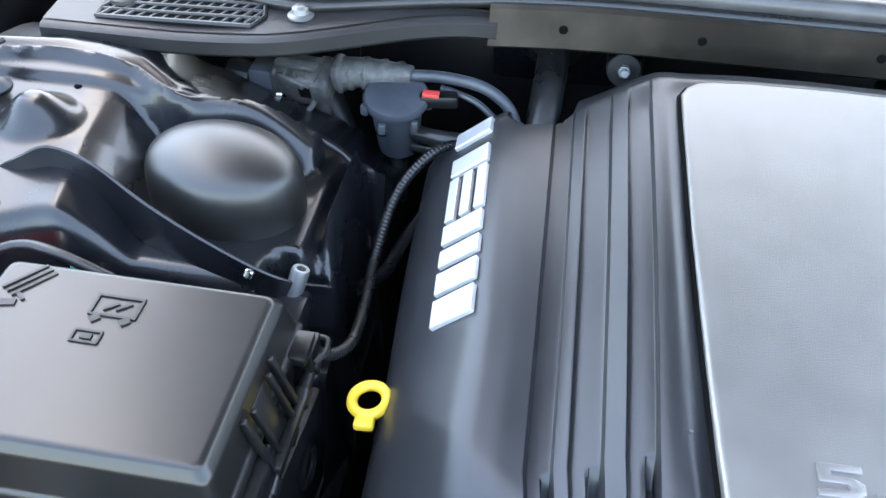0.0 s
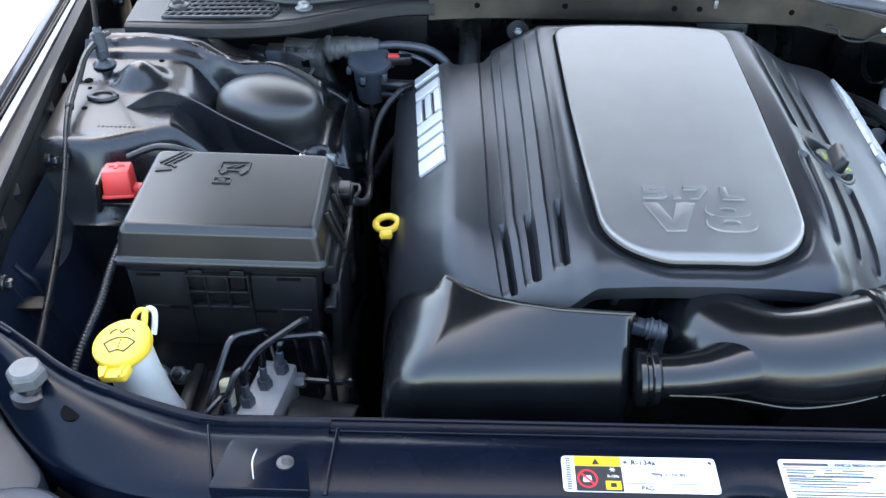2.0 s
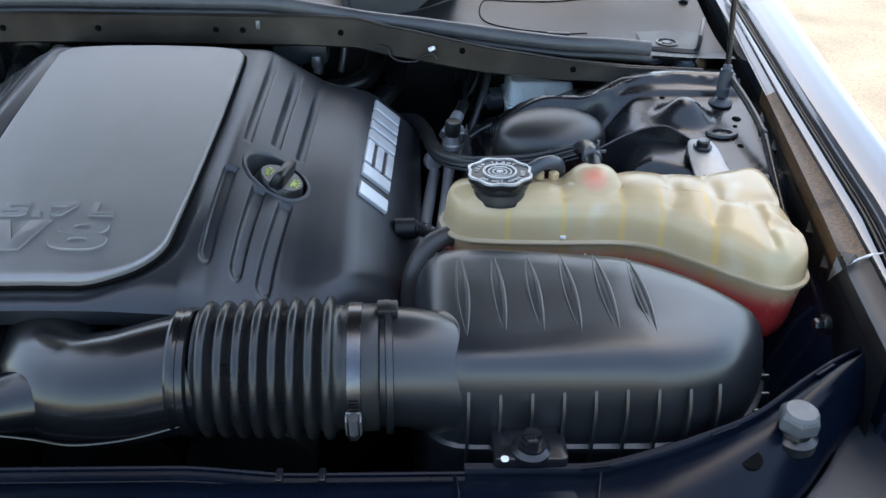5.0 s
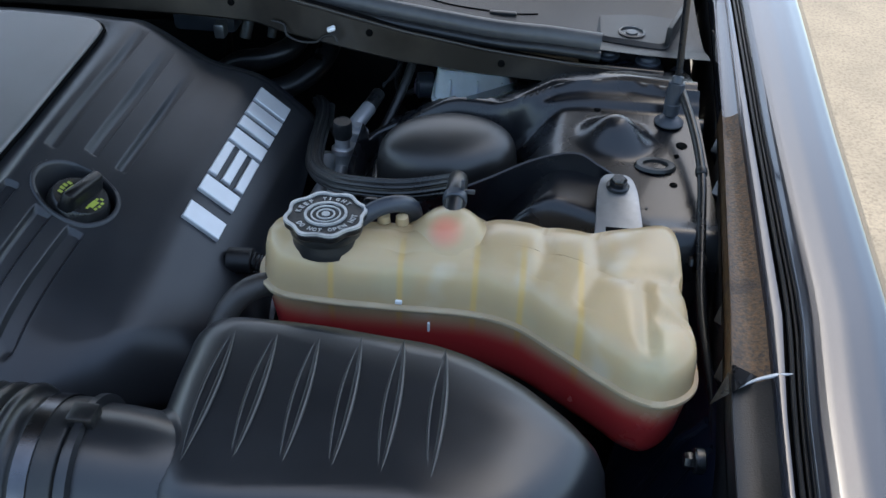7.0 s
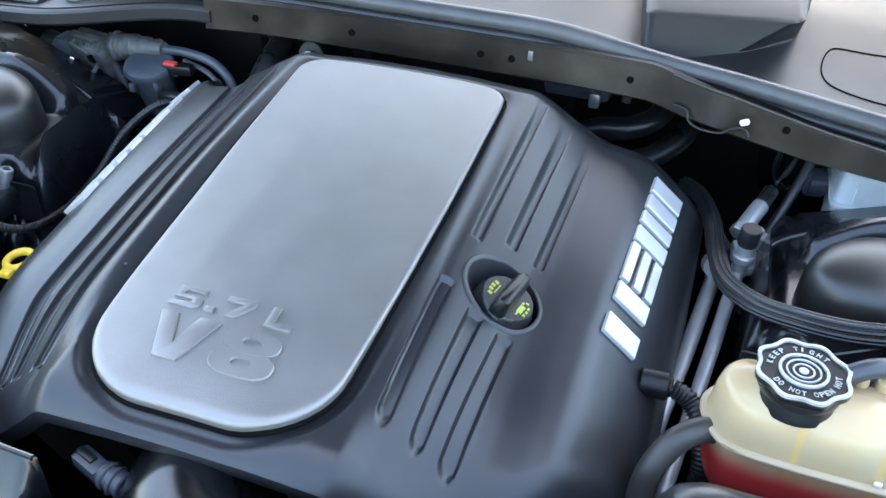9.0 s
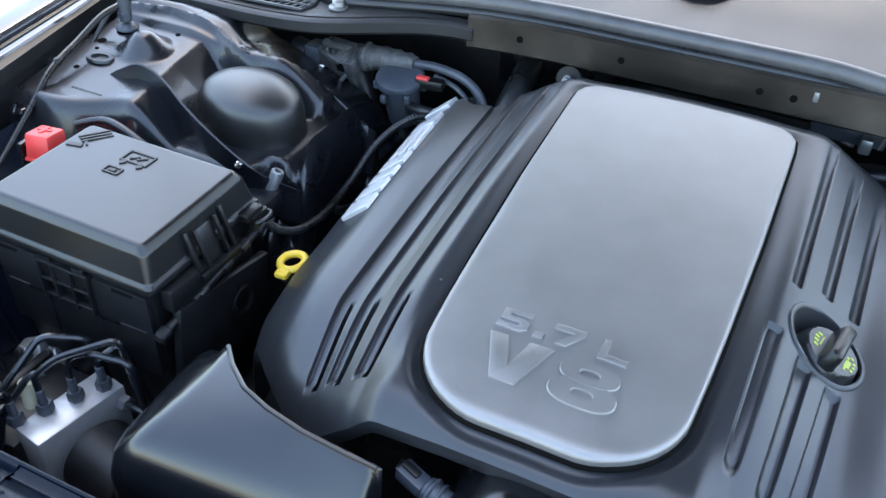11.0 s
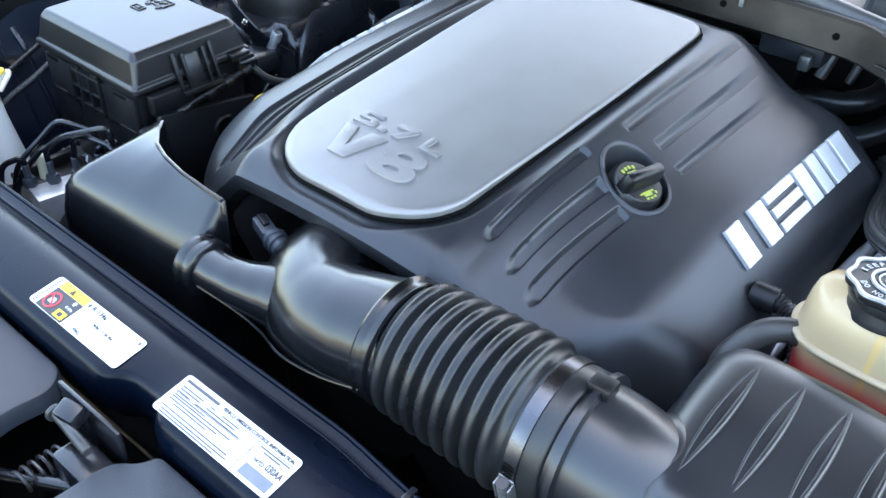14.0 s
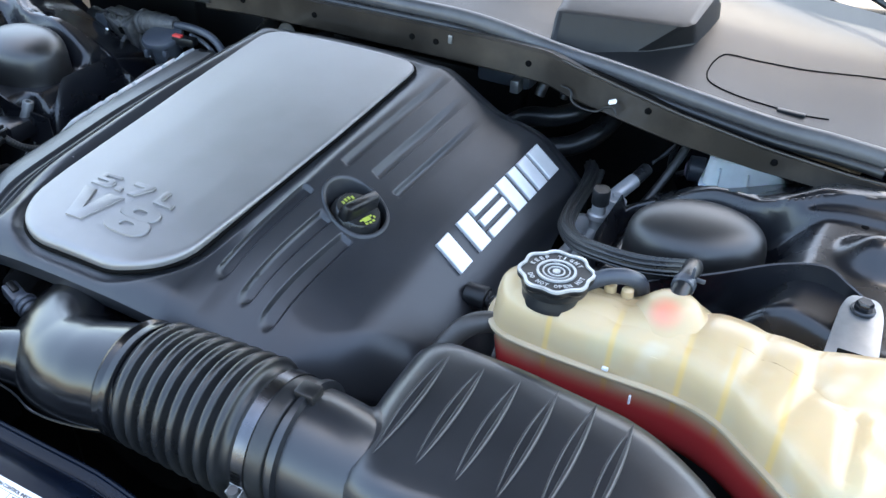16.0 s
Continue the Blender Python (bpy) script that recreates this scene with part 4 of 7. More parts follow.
out = [(0.62, -0.03), (0.56, -0.05), (0.50, -0.046), (0.045, -0.046), (0.040, -0.060), (0.022, -0.074), (0.018, -0.135), (-0.006, -0.160), (-0.075, -0.150), (-0.084, -0.10), (-0.078, -0.065), (-0.095, -0.046), (-0.50, -0.046), (-0.56, -0.05), (-0.62, -0.03), (-0.66, -0.16), (-0.60, -0.34), (-0.3, -0.42), (0.3, -0.42), (0.60, -0.34), (0.66, -0.16)]
part("plate", prism(rounded(out, 0.012, 3)[::-1], 0.795, 0.815, 0.004), SHIELD, shield)
for s in (1, -1):
    side = [(0.62, 0.0), (0.69, 0.07), (0.75, 0.15), (0.80, 0.13), (0.78, -0.05), (0.70, -0.20), (0.63, -0.15)]
    part("corner_plate", prism([(s * x, y) for x, y in rounded(side, 0.015, 3)], 0.785, 0.812, 0.006), SHIELD, shield)
    part("round_boss", lathe([(0.058, 0), (0.058, 0.002), (0.055, 0.004), (0.052, 0.002), (0.0, 0.002)], Matrix.Translation((s * 0.63, -0.075, 0.814)), 40), SHIELD, shield)
    part("headlamp_top", rbox((s * 0.70, -0.16, 0.70), (0.28, 0.34, 0.14), 0.04, None, 4), DARKPL, shield)
# added black sheet below the notch, standing in for its shaded void
part("notch_backing", rbox((0, -0.20, 0.715), (1.30, 0.36, 0.02), 0.004), BLACKHOLE, shield)
part("bumper_face", rbox((0, -0.38, 0.55), (1.4, 0.12, 0.46), 0.05, None, 4), PAINT, shield, "dark painted bumper front")
solo("radiator_shroud", join(rbox((0, 0.0, 0.60), (1.1, 0.03, 0.36), 0.006), rbox((0, 0.025, 0.78), (1.05, 0.03, 0.05), 0.006)), DARKPL, "black plastic fan shroud below the cross member", "fan shroud", kind="structure")

latch = thing("hood_latch", (-0.03, -0.08, 0.72), "worn dark steel hood latch in the shield's notch", "latch")
def plate(a, b, w, th, name, mat=LATCHSTEEL):
    d = (Vector(b) - Vector(a)).length
    part(name, xf(prism(rounded([(-w / 2, 0), (w / 2, 0), (w / 2 * 0.7, d), (-w / 2 * 0.7, d)], w * 0.3, 3), -th / 2, th / 2, 0.0006), along(a, b) @ pose(0, 0, 0, -90, 0, 0) @ pose(0, 0, 0, 0, 180, 0)), mat, latch)
plate((-0.030, -0.085, 0.77), (-0.052, -0.068, 0.868), 0.016, 0.003, "hook")
plate((-0.018, -0.085, 0.765), (-0.022, -0.066, 0.856), 0.02, 0.003, "pawl")
plate((-0.005, -0.09, 0.76), (-0.002, -0.072, 0.842), 0.022, 0.003, "side_plate", BLACKMETAL)
plate((0.010, -0.095, 0.765), (0.004, -0.080, 0.850), 0.018, 0.003, "lever", BLACKMETAL)
plate((-0.034, -0.102, 0.758), (-0.040, -0.092, 0.822), 0.024, 0.003, "catch", BLACKMETAL)
part("pivot_pin", join(cyl((-0.045, -0.078, 0.822), (0.012, -0.084, 0.826), 0.0045), cyl((-0.048, -0.0778, 0.822), (-0.044, -0.0782, 0.822), 0.008)), LATCHSTEEL, latch)
part("back_plate", rbox((-0.02, -0.062, 0.80), (0.085, 0.004, 0.07), 0.002), BLACKMETAL, latch)
part("striker_guide", rbox((-0.012, -0.078, 0.846), (0.022, 0.016, 0.014), 0.003, pose(0, 0, 0, 20, 0, 10)), BLACKMETAL, latch)
part("housing", rbox((0.0, -0.085, 0.775), (0.05, 0.03, 0.07), 0.006), BLACKMETAL, latch)
part("rod", cyl((-0.13, -0.16, 0.77), (0.02, -0.085, 0.785), 0.006), BLACKMETAL, latch)
coil = [(-0.040 + 0.010 * math.cos(a), -0.085 - a * 0.0011, 0.782 + 0.010 * math.sin(a)) for a in np.linspace(0, 34, 120)]
part("spring", tube(coil, 0.0016, 6, 1, False), LATCHSTEEL, latch, "small coil spring")

# labels on the cross member
def on_beam(x, d):
    """A pose on the sloping face: x along the car's width, d metres down from the upper edge."""
    return Matrix.Translation((x, 0.0045 - d * 0.990, 0.8443 - d * 0.143 + 0.0006)) @ pose(0, 0, 0, 8.2, 0, 0)
def sticker(name, x0, x1, d0, d1, label):
    ob = thing(name, (x0, 0, 0.84), label, "label")
    def sheet(nm, a, b, c, d, mat, lift=0.0, r=0.0006, lab=""):
        m = on_beam(a, d)
        part(nm, prism(rounded([(0, 0), (b - a, 0), (b - a, d - c), (0, d - c)], r, 3), lift, lift + 0.0004, 0, m), mat, ob, lab)
    sheet("sheet", x0, x1, d0, d1, PAPER, 0.0, 0.004)
    return ob, sheet
def words(ob, text, x, d, h, w, mat=INK):
    part("lettering", lettering(text, h, w, on_beam(x, d) @ Matrix.Translation((0, 0, 0.0006)), 0.0003, weight=0.018), mat, ob)

lab, sheet = sticker("refrigerant_label", -0.1675, -0.0345, -0.0005, 0.0335, "white and yellow refrigerant sticker on the cross member")
sheet("yellow_block", -0.1565, -0.1165, 0.0, 0.009, LABELYEL, 0.0005)
sheet("dark_block", -0.1565, -0.1165, 0.0094, 0.0330, INK, 0.0005)
sheet("yellow_symbol", -0.1315, -0.1185, 0.0235, 0.0315, LABELYEL, 0.001)
sheet("symbol_detail", -0.1275, -0.1225, 0.0255, 0.0295, INK, 0.0014)
part("warning_triangle", prism([(0, 0), (0.0065, 0), (0.00325, 0.006)], 0, 0.0004, 0, on_beam(-0.1415, 0.0078) @ Matrix.Translation((0, 0, 0.001))), INK, lab)
a = np.linspace(0, 2 * math.pi, 26, endpoint=False)
part("red_ring", xf(loft([[(r * math.cos(t), r * math.sin(t), z) for t in a] for r, z in ((0.0088, 0), (0.0088, 0.0006), (0.0072, 0.0006), (0.0072, 0))], False), on_beam(-0.1465, 0.0215) @ Matrix.Translation((0, 0, 0.0008))), LABELRED, lab)
part("red_stroke", prism([(-0.006, 0.0044), (-0.0048, 0.0058), (0.006, -0.0044), (0.0048, -0.0058)], 0.0008, 0.0014, 0, on_beam(-0.1465, 0.0215)), LABELRED, lab)
part("pale_symbol", prism(rounded([(-0.004, -0.003), (0.004, -0.003), (0.003, 0.003), (-0.003, 0.003)], 0.001, 2), 0.0006, 0.001, 0, on_beam(-0.1465, 0.0215)), PAPER, lab)
sheet("ruled_line", -0.1155, -0.0355, 0.0248, 0.0252, INK, 0.0005, 0)
words(lab, "R-134a", -0.1075, 0.0075, 0.0050, 0.021)
words(lab, "R-134a", -0.1290, 0.0200, 0.0026, 0.0095, PAPER)
for an in (0, 60, 120):
    part("snow_mark", rbox((0, 0, 0), (0.0050, 0.0005, 0.0004), 0, on_beam(-0.1245, 0.0125) @ Matrix.Translation((0, 0, 0.0012)) @ pose(0, 0, 0, 0, 0, an), 1), PAPER, lab)
    part("snow_mark", rbox((0, 0, 0), (0.0054, 0.0005, 0.0004), 0, on_beam(-0.1125, 0.0050) @ Matrix.Translation((0, 0, 0.0008)) @ pose(0, 0, 0, 0, 0, an), 1), INK, lab)
    part("snow_mark", rbox((0, 0, 0), (0.0042, 0.0005, 0.0004), 0, on_beam(-0.0395, 0.0045) @ Matrix.Translation((0, 0, 0.0008)) @ pose(0, 0, 0, 0, 0, an), 1), INK, lab)
words(lab, "709g  (1.56 lb)", -0.0915, 0.0185, 0.0038, 0.029)
words(lab, "PAG", -0.1015, 0.0315, 0.0042, 0.010)
part("printed_bar", rbox(on_beam(-0.0435, 0.0315).translation, (0.011, 0.0018, 0.0004), 0, pose(0, 0, 0, 8.2, 0, 0)), INKGREY, lab)
for k in range(14):
    part("code_bar", prism([(0, 0), (0.004, 0), (0.004, 0.0011), (0, 0.0011)], 0.0005, 0.0008, 0, on_beam(-0.1640, 0.0315 - 0.0022 * k)), INK, lab)

EX = 0.0035
lab, sheet = sticker("emission_label", 0.017 + EX, 0.150 + EX, -0.0015, 0.0365, "white emission control sticker printed in blue black")
for d in (0.0065, 0.0155, 0.0265):
    sheet("ruled_line", 0.019 + EX, (0.110 if d > 0.007 else 0.148) + EX, d, d + 0.0004, INK, 0.0005, 0)
sheet("ruled_line", 0.110 + EX, 0.1104 + EX, 0.0068, 0.0355, INK, 0.0005, 0)
sheet("ruled_line", 0.112 + EX, 0.148 + EX, 0.0125, 0.0129, INK, 0.0005, 0)
words(lab, "VEHICLE EMISSION CONTROL INFORMATION", 0.065 + EX, 0.0052, 0.0033, 0.080)
sheet("heading_bar", 0.021 + EX, 0.060 + EX, 0.0022, 0.0048, INKDARK, 0.0005, 0)
words(lab, "04722", 0.118 + EX, 0.0205, 0.0034, 0.011)
words(lab, "030AA", 0.131 + EX, 0.0208, 0.0060, 0.0165)
sheet("bar_code", 0.116 + EX, 0.146 + EX, 0.0240, 0.0335, INKGREY, 0.0005, 0)
for a, b, d in ((0.022, 0.048, 0.0085), (0.056, 0.062, 0.0085), (0.070, 0.090, 0.0085), (0.022, 0.046, 0.0112), (0.022, 0.038, 0.0139), (0.022, 0.092, 0.0190), (0.022, 0.100, 0.0290), (0.024, 0.102, 0.0320), (0.114, 0.146, 0.0080), (0.120, 0.138, 0.0105), (0.054, 0.088, 0.0112), (0.044, 0.096, 0.0139), (0.022, 0.080, 0.0218), (0.030, 0.070, 0.0243), (0.024, 0.090, 0.0345), (0.022, 0.060, 0.0170)):
    sheet("printed_bar", a + EX, b + EX, d, d + 0.0011, INKDARK, 0.0005, 0)


# ---------------------------------------------------------------- engine cover
OFF_X = [0, 0.06, 0.12, 0.135, 0.15, 0.175, 0.2, 0.215, 0.24, 0.26, 0.272, 0.29, 0.305, 0.32, 0.332, 0.34, 0.346]
OFF_Z = [0, -0.001, -0.005, -0.009, -0.017, -0.034, -0.050, -0.056, -0.061, -0.067, -0.074, -0.090, -0.104, -0.120, -0.140, -0.175, -0.260]
dense = np.linspace(0, 0.36, 721)
OFF = np.convolve(np.pad(np.interp(dense, OFF_X, OFF_Z), 7, mode="edge"), np.ones(15) / 15, "valid")


def cover_front(x):
    return 0.172 + 0.135 * step(0.14, 0.37, abs(x)) ** 1.3


def panel_distance(x, y):
    """Signed distance to the outline of the silver panel; negative inside."""
    x = x + 0.004
    hw = np.interp(y, [0.19, 0.25, 0.30, 0.36, 0.48, 0.66], [0.101, 0.1065, 0.110, 0.113, 0.117, 0.1195])
    cy, hh = 0.429, 0.239
    r = 0.065 if y < cy else 0.024
    qx, qy = abs(x) - hw + r, abs(y - cy) - hh + r
    return math.hypot(max(qx, 0), max(qy, 0)) + min(max(qx, qy), 0) - r


def flank_lift(y):
    """How far the flanks bulge beyond the straight profile along the car: low at the front edge, high beside the filler."""
    return np.interp(y, FLANK_Y, FLANK_Z)


FLANK_Y = np.linspace(0.15, 0.72, 58)
FLANK_Z = np.interp(FLANK_Y, [0.15, 0.205, 0.235, 0.26, 0.29, 0.33, 0.38, 0.43, 0.48, 0.56, 0.66, 0.72], [-0.010, -0.008, -0.0045, 0.003, 0.0085, 0.0105, 0.0115, 0.0135, 0.0125, 0.009, 0.004, 0.002])
for _ in range(3):
    FLANK_Z = np.convolve(np.pad(FLANK_Z, 2, mode="edge"), np.ones(5) / 5, "valid")


def cover_base(x, y):
    a = abs(x) / (1 + 0.05 * np.clip((y - 0.42) / 0.25, 0, 1))
    z = 0.9305 + (0.082 if y > 0.286 else 0.115) * (y - 0.286) + np.interp(a, dense, OFF)
    s = y - cover_front(x)
    z -= 0.016 * max(0.0, 1 - s / 0.03) ** 2 + 0.020 * step(0.11, 0.20, abs(x)) * max(0.0, 1 - s / (0.09 - 0.045 * step(0.17, 0.25, x))) ** 1.5
    z -= 0.012 * step(0.675, 0.705, y)
    return z + flank_lift(y) * step(0.116, 0.142, abs(x))


GROOVES_L = (0.142, 0.169, 0.192)
GROOVES_R = (0.1325, 0.163, 0.190)


def groove(u, y):
    """Depth of the ribbed grooves on both flanks; u is the column of the shell."""
    d = 0.0
    if u < 0:
        for c in GROOVES_L:
            t = (-u - c) / 0.0165
            on = step(0.207, 0.222, y) * step(0.69, 0.64, y)
            if -0.03 < t < 1:
                d += (0.0050 + 0.0020 * (1 - max(t, 0))) * step(-0.03, 0.05, t) * step(1.0, 0.84, t) * on
            if 0.0 < t < 0.40:
                d += 0.014 * step(0.302, 0.288, y) * on * step(0.0, 0.05, t) * step(0.40, 0.33, t)
    else:
        for k, c in enumerate(GROOVES_R):
            # the front run is broad with a round lower end, the rear run narrower with a square foot
            front_top, foot = (0.380, 0.367, 0.364)[k], (0.436, 0.454, 0.452)[k]
            t = (u - c) / 0.0145
            end = 0.231 - 0.003 * k + 0.010 * (2 * t - 1) ** 2
            d += 0.0052 * step(-0.02, 0.10, t) * step(1.02, 0.72, t) * step(end, end + 0.014, y) * step(front_top, front_top - 0.004, y)
            t = (u - c) / 0.0115
            d += 0.0050 * step(-0.02, 0.45, t) * step(1.03, 0.92, t) * step(foot, foot + 0.003, y) * step(0.695 - 0.02 * k, 0.60 - 0.03 * k, y)
    return d


def column(u, y):
    """The x of a shell column: the columns lean along with the grooves."""
    if u < 0:
        lean = np.interp(-u, [0.126, 0.142, 0.169, 0.192, 0.215, 0.32, 0.346], [0, 0.035, 0.053, 0.091, 0.095, 0, 0])
        return u * (1 + lean * np.interp(y, [0.20, 0.30, 0.67], [0, 0.72, 1.0]))
    lean = [np.interp(y, [0.22, 0.25, 0.37, 0.435, 0.64, 0.71], q) for q in ((-0.003, -0.0025, 0, 0.0105, 0.0135, 0.014), (-0.0065, -0.0055, 0, 0.0065, 0.012, 0.0135), (-0.011, -0.009, 0, 0.0065, 0.015, 0.017))]
    return u + np.interp(u, [0.118, 0.1325, 0.163, 0.190, 0.215, 0.275], [0, *lean, 0.8 * lean[2], 0])


FILL = (0.184, 0.401)


def cover_z(x, y, u=None):
    z = cover_base(x, y)
    p = panel_distance(x, y)
    z -= 0.0075 * step(0.015, 0.003, p) * (0.2 + 0.8 * step(0.36, 0.25, y))
    if u is not None and 0.128 < abs(u) < 0.24:
        z -= groove(u, y)
    # round relief at the rear of the passenger side
    z -= 0.035 * step(0.034, 0.026, math.hypot(x + 0.238, y - 0.694))
    return z


cover = thing("engine_cover", (0, 0.45, 0.66), "charcoal plastic engine cover with ribbed flanks and silver panel", "engine cover")
half = np.unique(np.concatenate([np.linspace(0, 0.09, 12), np.linspace(0.094, 0.128, 14), np.linspace(0.130, 0.212, 50), np.linspace(0.215, 0.32, 28), np.linspace(0.322, 0.346, 16)]
                               + [[c - 0.0005, c, c + 0.0007] for c in GROOVES_L + GROOVES_R] + [[c + 0.0104, c + 0.0110, c + 0.0116, c + 0.0146] for c in GROOVES_R] + [[c + 0.0136, c + 0.0146, c + 0.0156, c + 0.0166] for c in GROOVES_L]))
xs = np.concatenate([-half[:0:-1], half])
vs = np.concatenate([np.linspace(0, 0.12, 26), np.linspace(0.126, 0.36, 56), np.linspace(0.366, 0.56, 56), np.linspace(0.565, 1, 50)])
pts, faces = [], []
for u in xs:
    f = cover_front(u)
    z0 = cover_z(u, f, u)
    row = [(u * 0.985, f + 0.020, z0 - 0.024), (u, f + 0.004, z0 - 0.018), (u, f, z0 - 0.006)]
    for v in vs:
        y = f + (0.705 - f) * v
        x = column(u, y)
        row.append((x, y, cover_z(x, y, u)))
    x = row[-1][0]
    row += [(x, 0.708, cover_z(x, 0.705, u) - 0.005), (x, 0.708, cover_z(x, 0.705, u) - 0.035)]
    pts += row
m = len(row)
for i in range(len(xs) - 1):
    for j in range(m - 1):
        q = (i * m + j, (i + 1) * m + j, (i + 1) * m + j + 1, i * m + j + 1)
        c = np.mean([pts[k] for k in q], 0)
        if math.hypot(c[0] - FILL[0], c[1] - FILL[1]) > 0.0315:
            faces.append(q)
shell = part("shell", (pts, faces), COVER, cover, "", 32)

# oil filler well
def ring_on(r, lift, n=48):
    a = np.linspace(0, 2 * math.pi, n, endpoint=False)
    return np.array([(FILL[0] + r * math.cos(t), FILL[1] + r * math.sin(t), cover_base(FILL[0] + r * math.cos(t), FILL[1] + r * math.sin(t)) + lift) for t in a])
part("filler_rim", loft([ring_on(0.0365, -0.004), ring_on(0.0355, 0.0005), ring_on(0.034, 0.0022), ring_on(0.032, 0.0022), ring_on(0.0305, 0.0), ring_on(0.0302, -0.03), ring_on(0.030, -0.055)], False), COVER, cover, "raised rim round the oil filler")
part("filler_well", loft([ring_on(0.0305, -0.05), ring_on(0.02, -0.052), ring_on(0.001, -0.052)], False), BLACKHOLE, cover)

# silver panel, with a rounded edge that follows the cover
edge = []
for t in np.linspace(0, 2 * math.pi, 160, endpoint=False):
    lo, hi = 0.0, 0.4
    for _ in range(30):
        mid = (lo + hi) / 2
        if panel_distance(mid * math.cos(t), 0.429 + mid * math.sin(t)) < 0:
            lo = mid
        else:
            hi = mid
    edge.append((lo * math.cos(t), lo * math.sin(t)))
edge = np.array(edge)
rings = []
for inset, lift in ((0.0, -0.006), (0.0, 0.0020), (0.0005, 0.0036), (0.0016, 0.0048), (0.0034, 0.0056), (0.0058, 0.0060), (0.010, 0.0060)):
    k = 1 - inset / np.linalg.norm(edge, axis=1)[:, None]
    e = edge * k
    rings.append([(x, 0.429 + y, cover_base(x, 0.429 + y) + lift) for x, y in e])
for k in np.linspace(0.88, 0.02, 24):
    e = edge * (1 - 0.010 / np.linalg.norm(edge, axis=1)[:, None]) * k
    rings.append([(x, 0.429 + y, cover_base(x, 0.429 + y) + 0.0060) for x, y in e])
# black tube along the panel's edge, painted as the gap's shade
gap = [(x * 1.006, 0.429 + y * 1.003, cover_base(x, 0.429 + y) + 0.0002 - 0.0035 * step(0.36, 0.25, 0.429 + y)) for x, y in edge]
part("panel_gap", tube(gap + gap[:1], 0.0021, 8, 1, False), BLACKHOLE, cover, "black tube for the shaded gap round the centre panel")
panel = part("centre_panel", loft(rings), PANEL, cover, "grained silver grey centre panel with moulded writing", 45)


def drape(md, lift):
    return [(x, y, cover_base(x, y) + lift + z) for x, y, z in md[0]], md[1]


GLYPH = {
    "V": [(0, 1), (0.29, 1), (0.486, 0.37), (0.63, 1), (1, 1), (0.69, 0), (0.312, 0)],
    "L": [(0, 1), (0.30, 1), (0.30, 0.30), (1, 0.30), (1, 0), (0, 0)],
    "7": [(0, 1), (1, 1), (1, 0.74), (0.55, 0), (0.18, 0), (0.64, 0.71), (0, 0.71)],
    "5": [(0.05, 1), (0.98, 1), (0.98, 0.76), (0.34, 0.76), (0.33, 0.63), (0.76, 0.63), (1, 0.48), (1, 0.16), (0.78, 0), (0, 0), (0, 0.23), (0.62, 0.23), (0.68, 0.31), (0.64, 0.40), (0.04, 0.40)],
    ".": [(0, 0), (1, 0), (1, 0.28), (0, 0.28)],
}


def glyph(ch, x, y, w, h, lift=0.0024):
    """A moulded letter that stands on the panel with softened edges."""
    if ch == "8":
        a = np.linspace(0, 2 * math.pi, 40, endpoint=False)
        md = []
        for cy, rx, ry, hole, dz in ((0.295, 0.50, 0.295, 0.31, 0.0), (0.745, 0.445, 0.255, 0.33, 0.0002)):
            ring = lambda k, z: [(x + w * (0.5 + rx * k * np.sign(math.cos(t)) * abs(math.cos(t)) ** 0.75), y + h * (cy + ry * k * np.sign(math.sin(t)) * abs(math.sin(t)) ** 0.85), z) for t in a]
            md.append(loft([ring(1.0, -0.002), ring(1.0, lift - 0.0008 + dz), ring(0.97, lift + dz), ring(hole * 1.08, lift + dz), ring(hole, lift - 0.0008 + dz), ring(hole, -0.002)], False))
        md = join(*md)
    else:
        md = prism([(x + w * p, y + h * q) for p, q in GLYPH[ch]], -0.002, lift, 0.0011, None, 2)
    return drape(md, 0.0056)


for ch, x, w in (("5", -0.0625, 0.0262), (".", -0.0312, 0.0088), ("7", -0.0172, 0.0252), ("L", 0.0220, 0.0237)):
    part("lettering", glyph(ch, x, 0.2762, w, 0.0210), PANEL, panel, "raised engine size lettering", 30)
for ch, x, w in (("V", -0.0634, 0.0541), ("8", -0.0036, 0.0532)):
    part("lettering", glyph(ch, x, 0.2256, w, 0.0436), PANEL, panel, "raised engine type lettering", 30)


def emblem(s):
    """A row of bright blocks on the flank: plain shapes in the place of the maker's badge."""
    y0, y1 = (0.419, 0.660) if s > 0 else (0.683, 0.432)
    def block(a0, a1, b0, b1):
        out = []
        nrm = Vector((s * 0.655, 0, 0.755))
        for lift in (0.0005, 0.0042, 0.0050):
            e = 0.0008 if lift > 0.0045 else 0.0
            ring = []
            for a, b in ((a0 + e * 4, b0 + e * 20), (a1 - e * 4, b0 + e * 20), (a1 - e * 4, b1 - e * 20), (a0 + e * 4, b1 - e * 20)):
                y = y0 + (y1 - y0) * a
                x = s * (0.3005 - 0.031 * b) * (1 + 0.05 * np.clip((y - 0.42) / 0.25, 0, 1))
                p = Vector((x, y, cover_base(x, y))) + nrm * lift
                ring.append(tuple(p))
            out.append(ring)
        part("emblem_block", loft(out), EMBLEM, cover, "satin silver badge block", 20)
    block(0.000, 0.095, 0, 1)
    block(0.175, 0.270, 0, 1)
    for b in (0.0, 0.38, 0.76):
        block(0.295, 0.520, b, b + 0.24)
    block(0.545, 0.635, 0, 1)
    block(0.668, 0.742, 0, 1)
    block(0.775, 0.865, 0, 1)
    block(0.893, 1.000, 0, 1)


emblem(1)
emblem(-1)
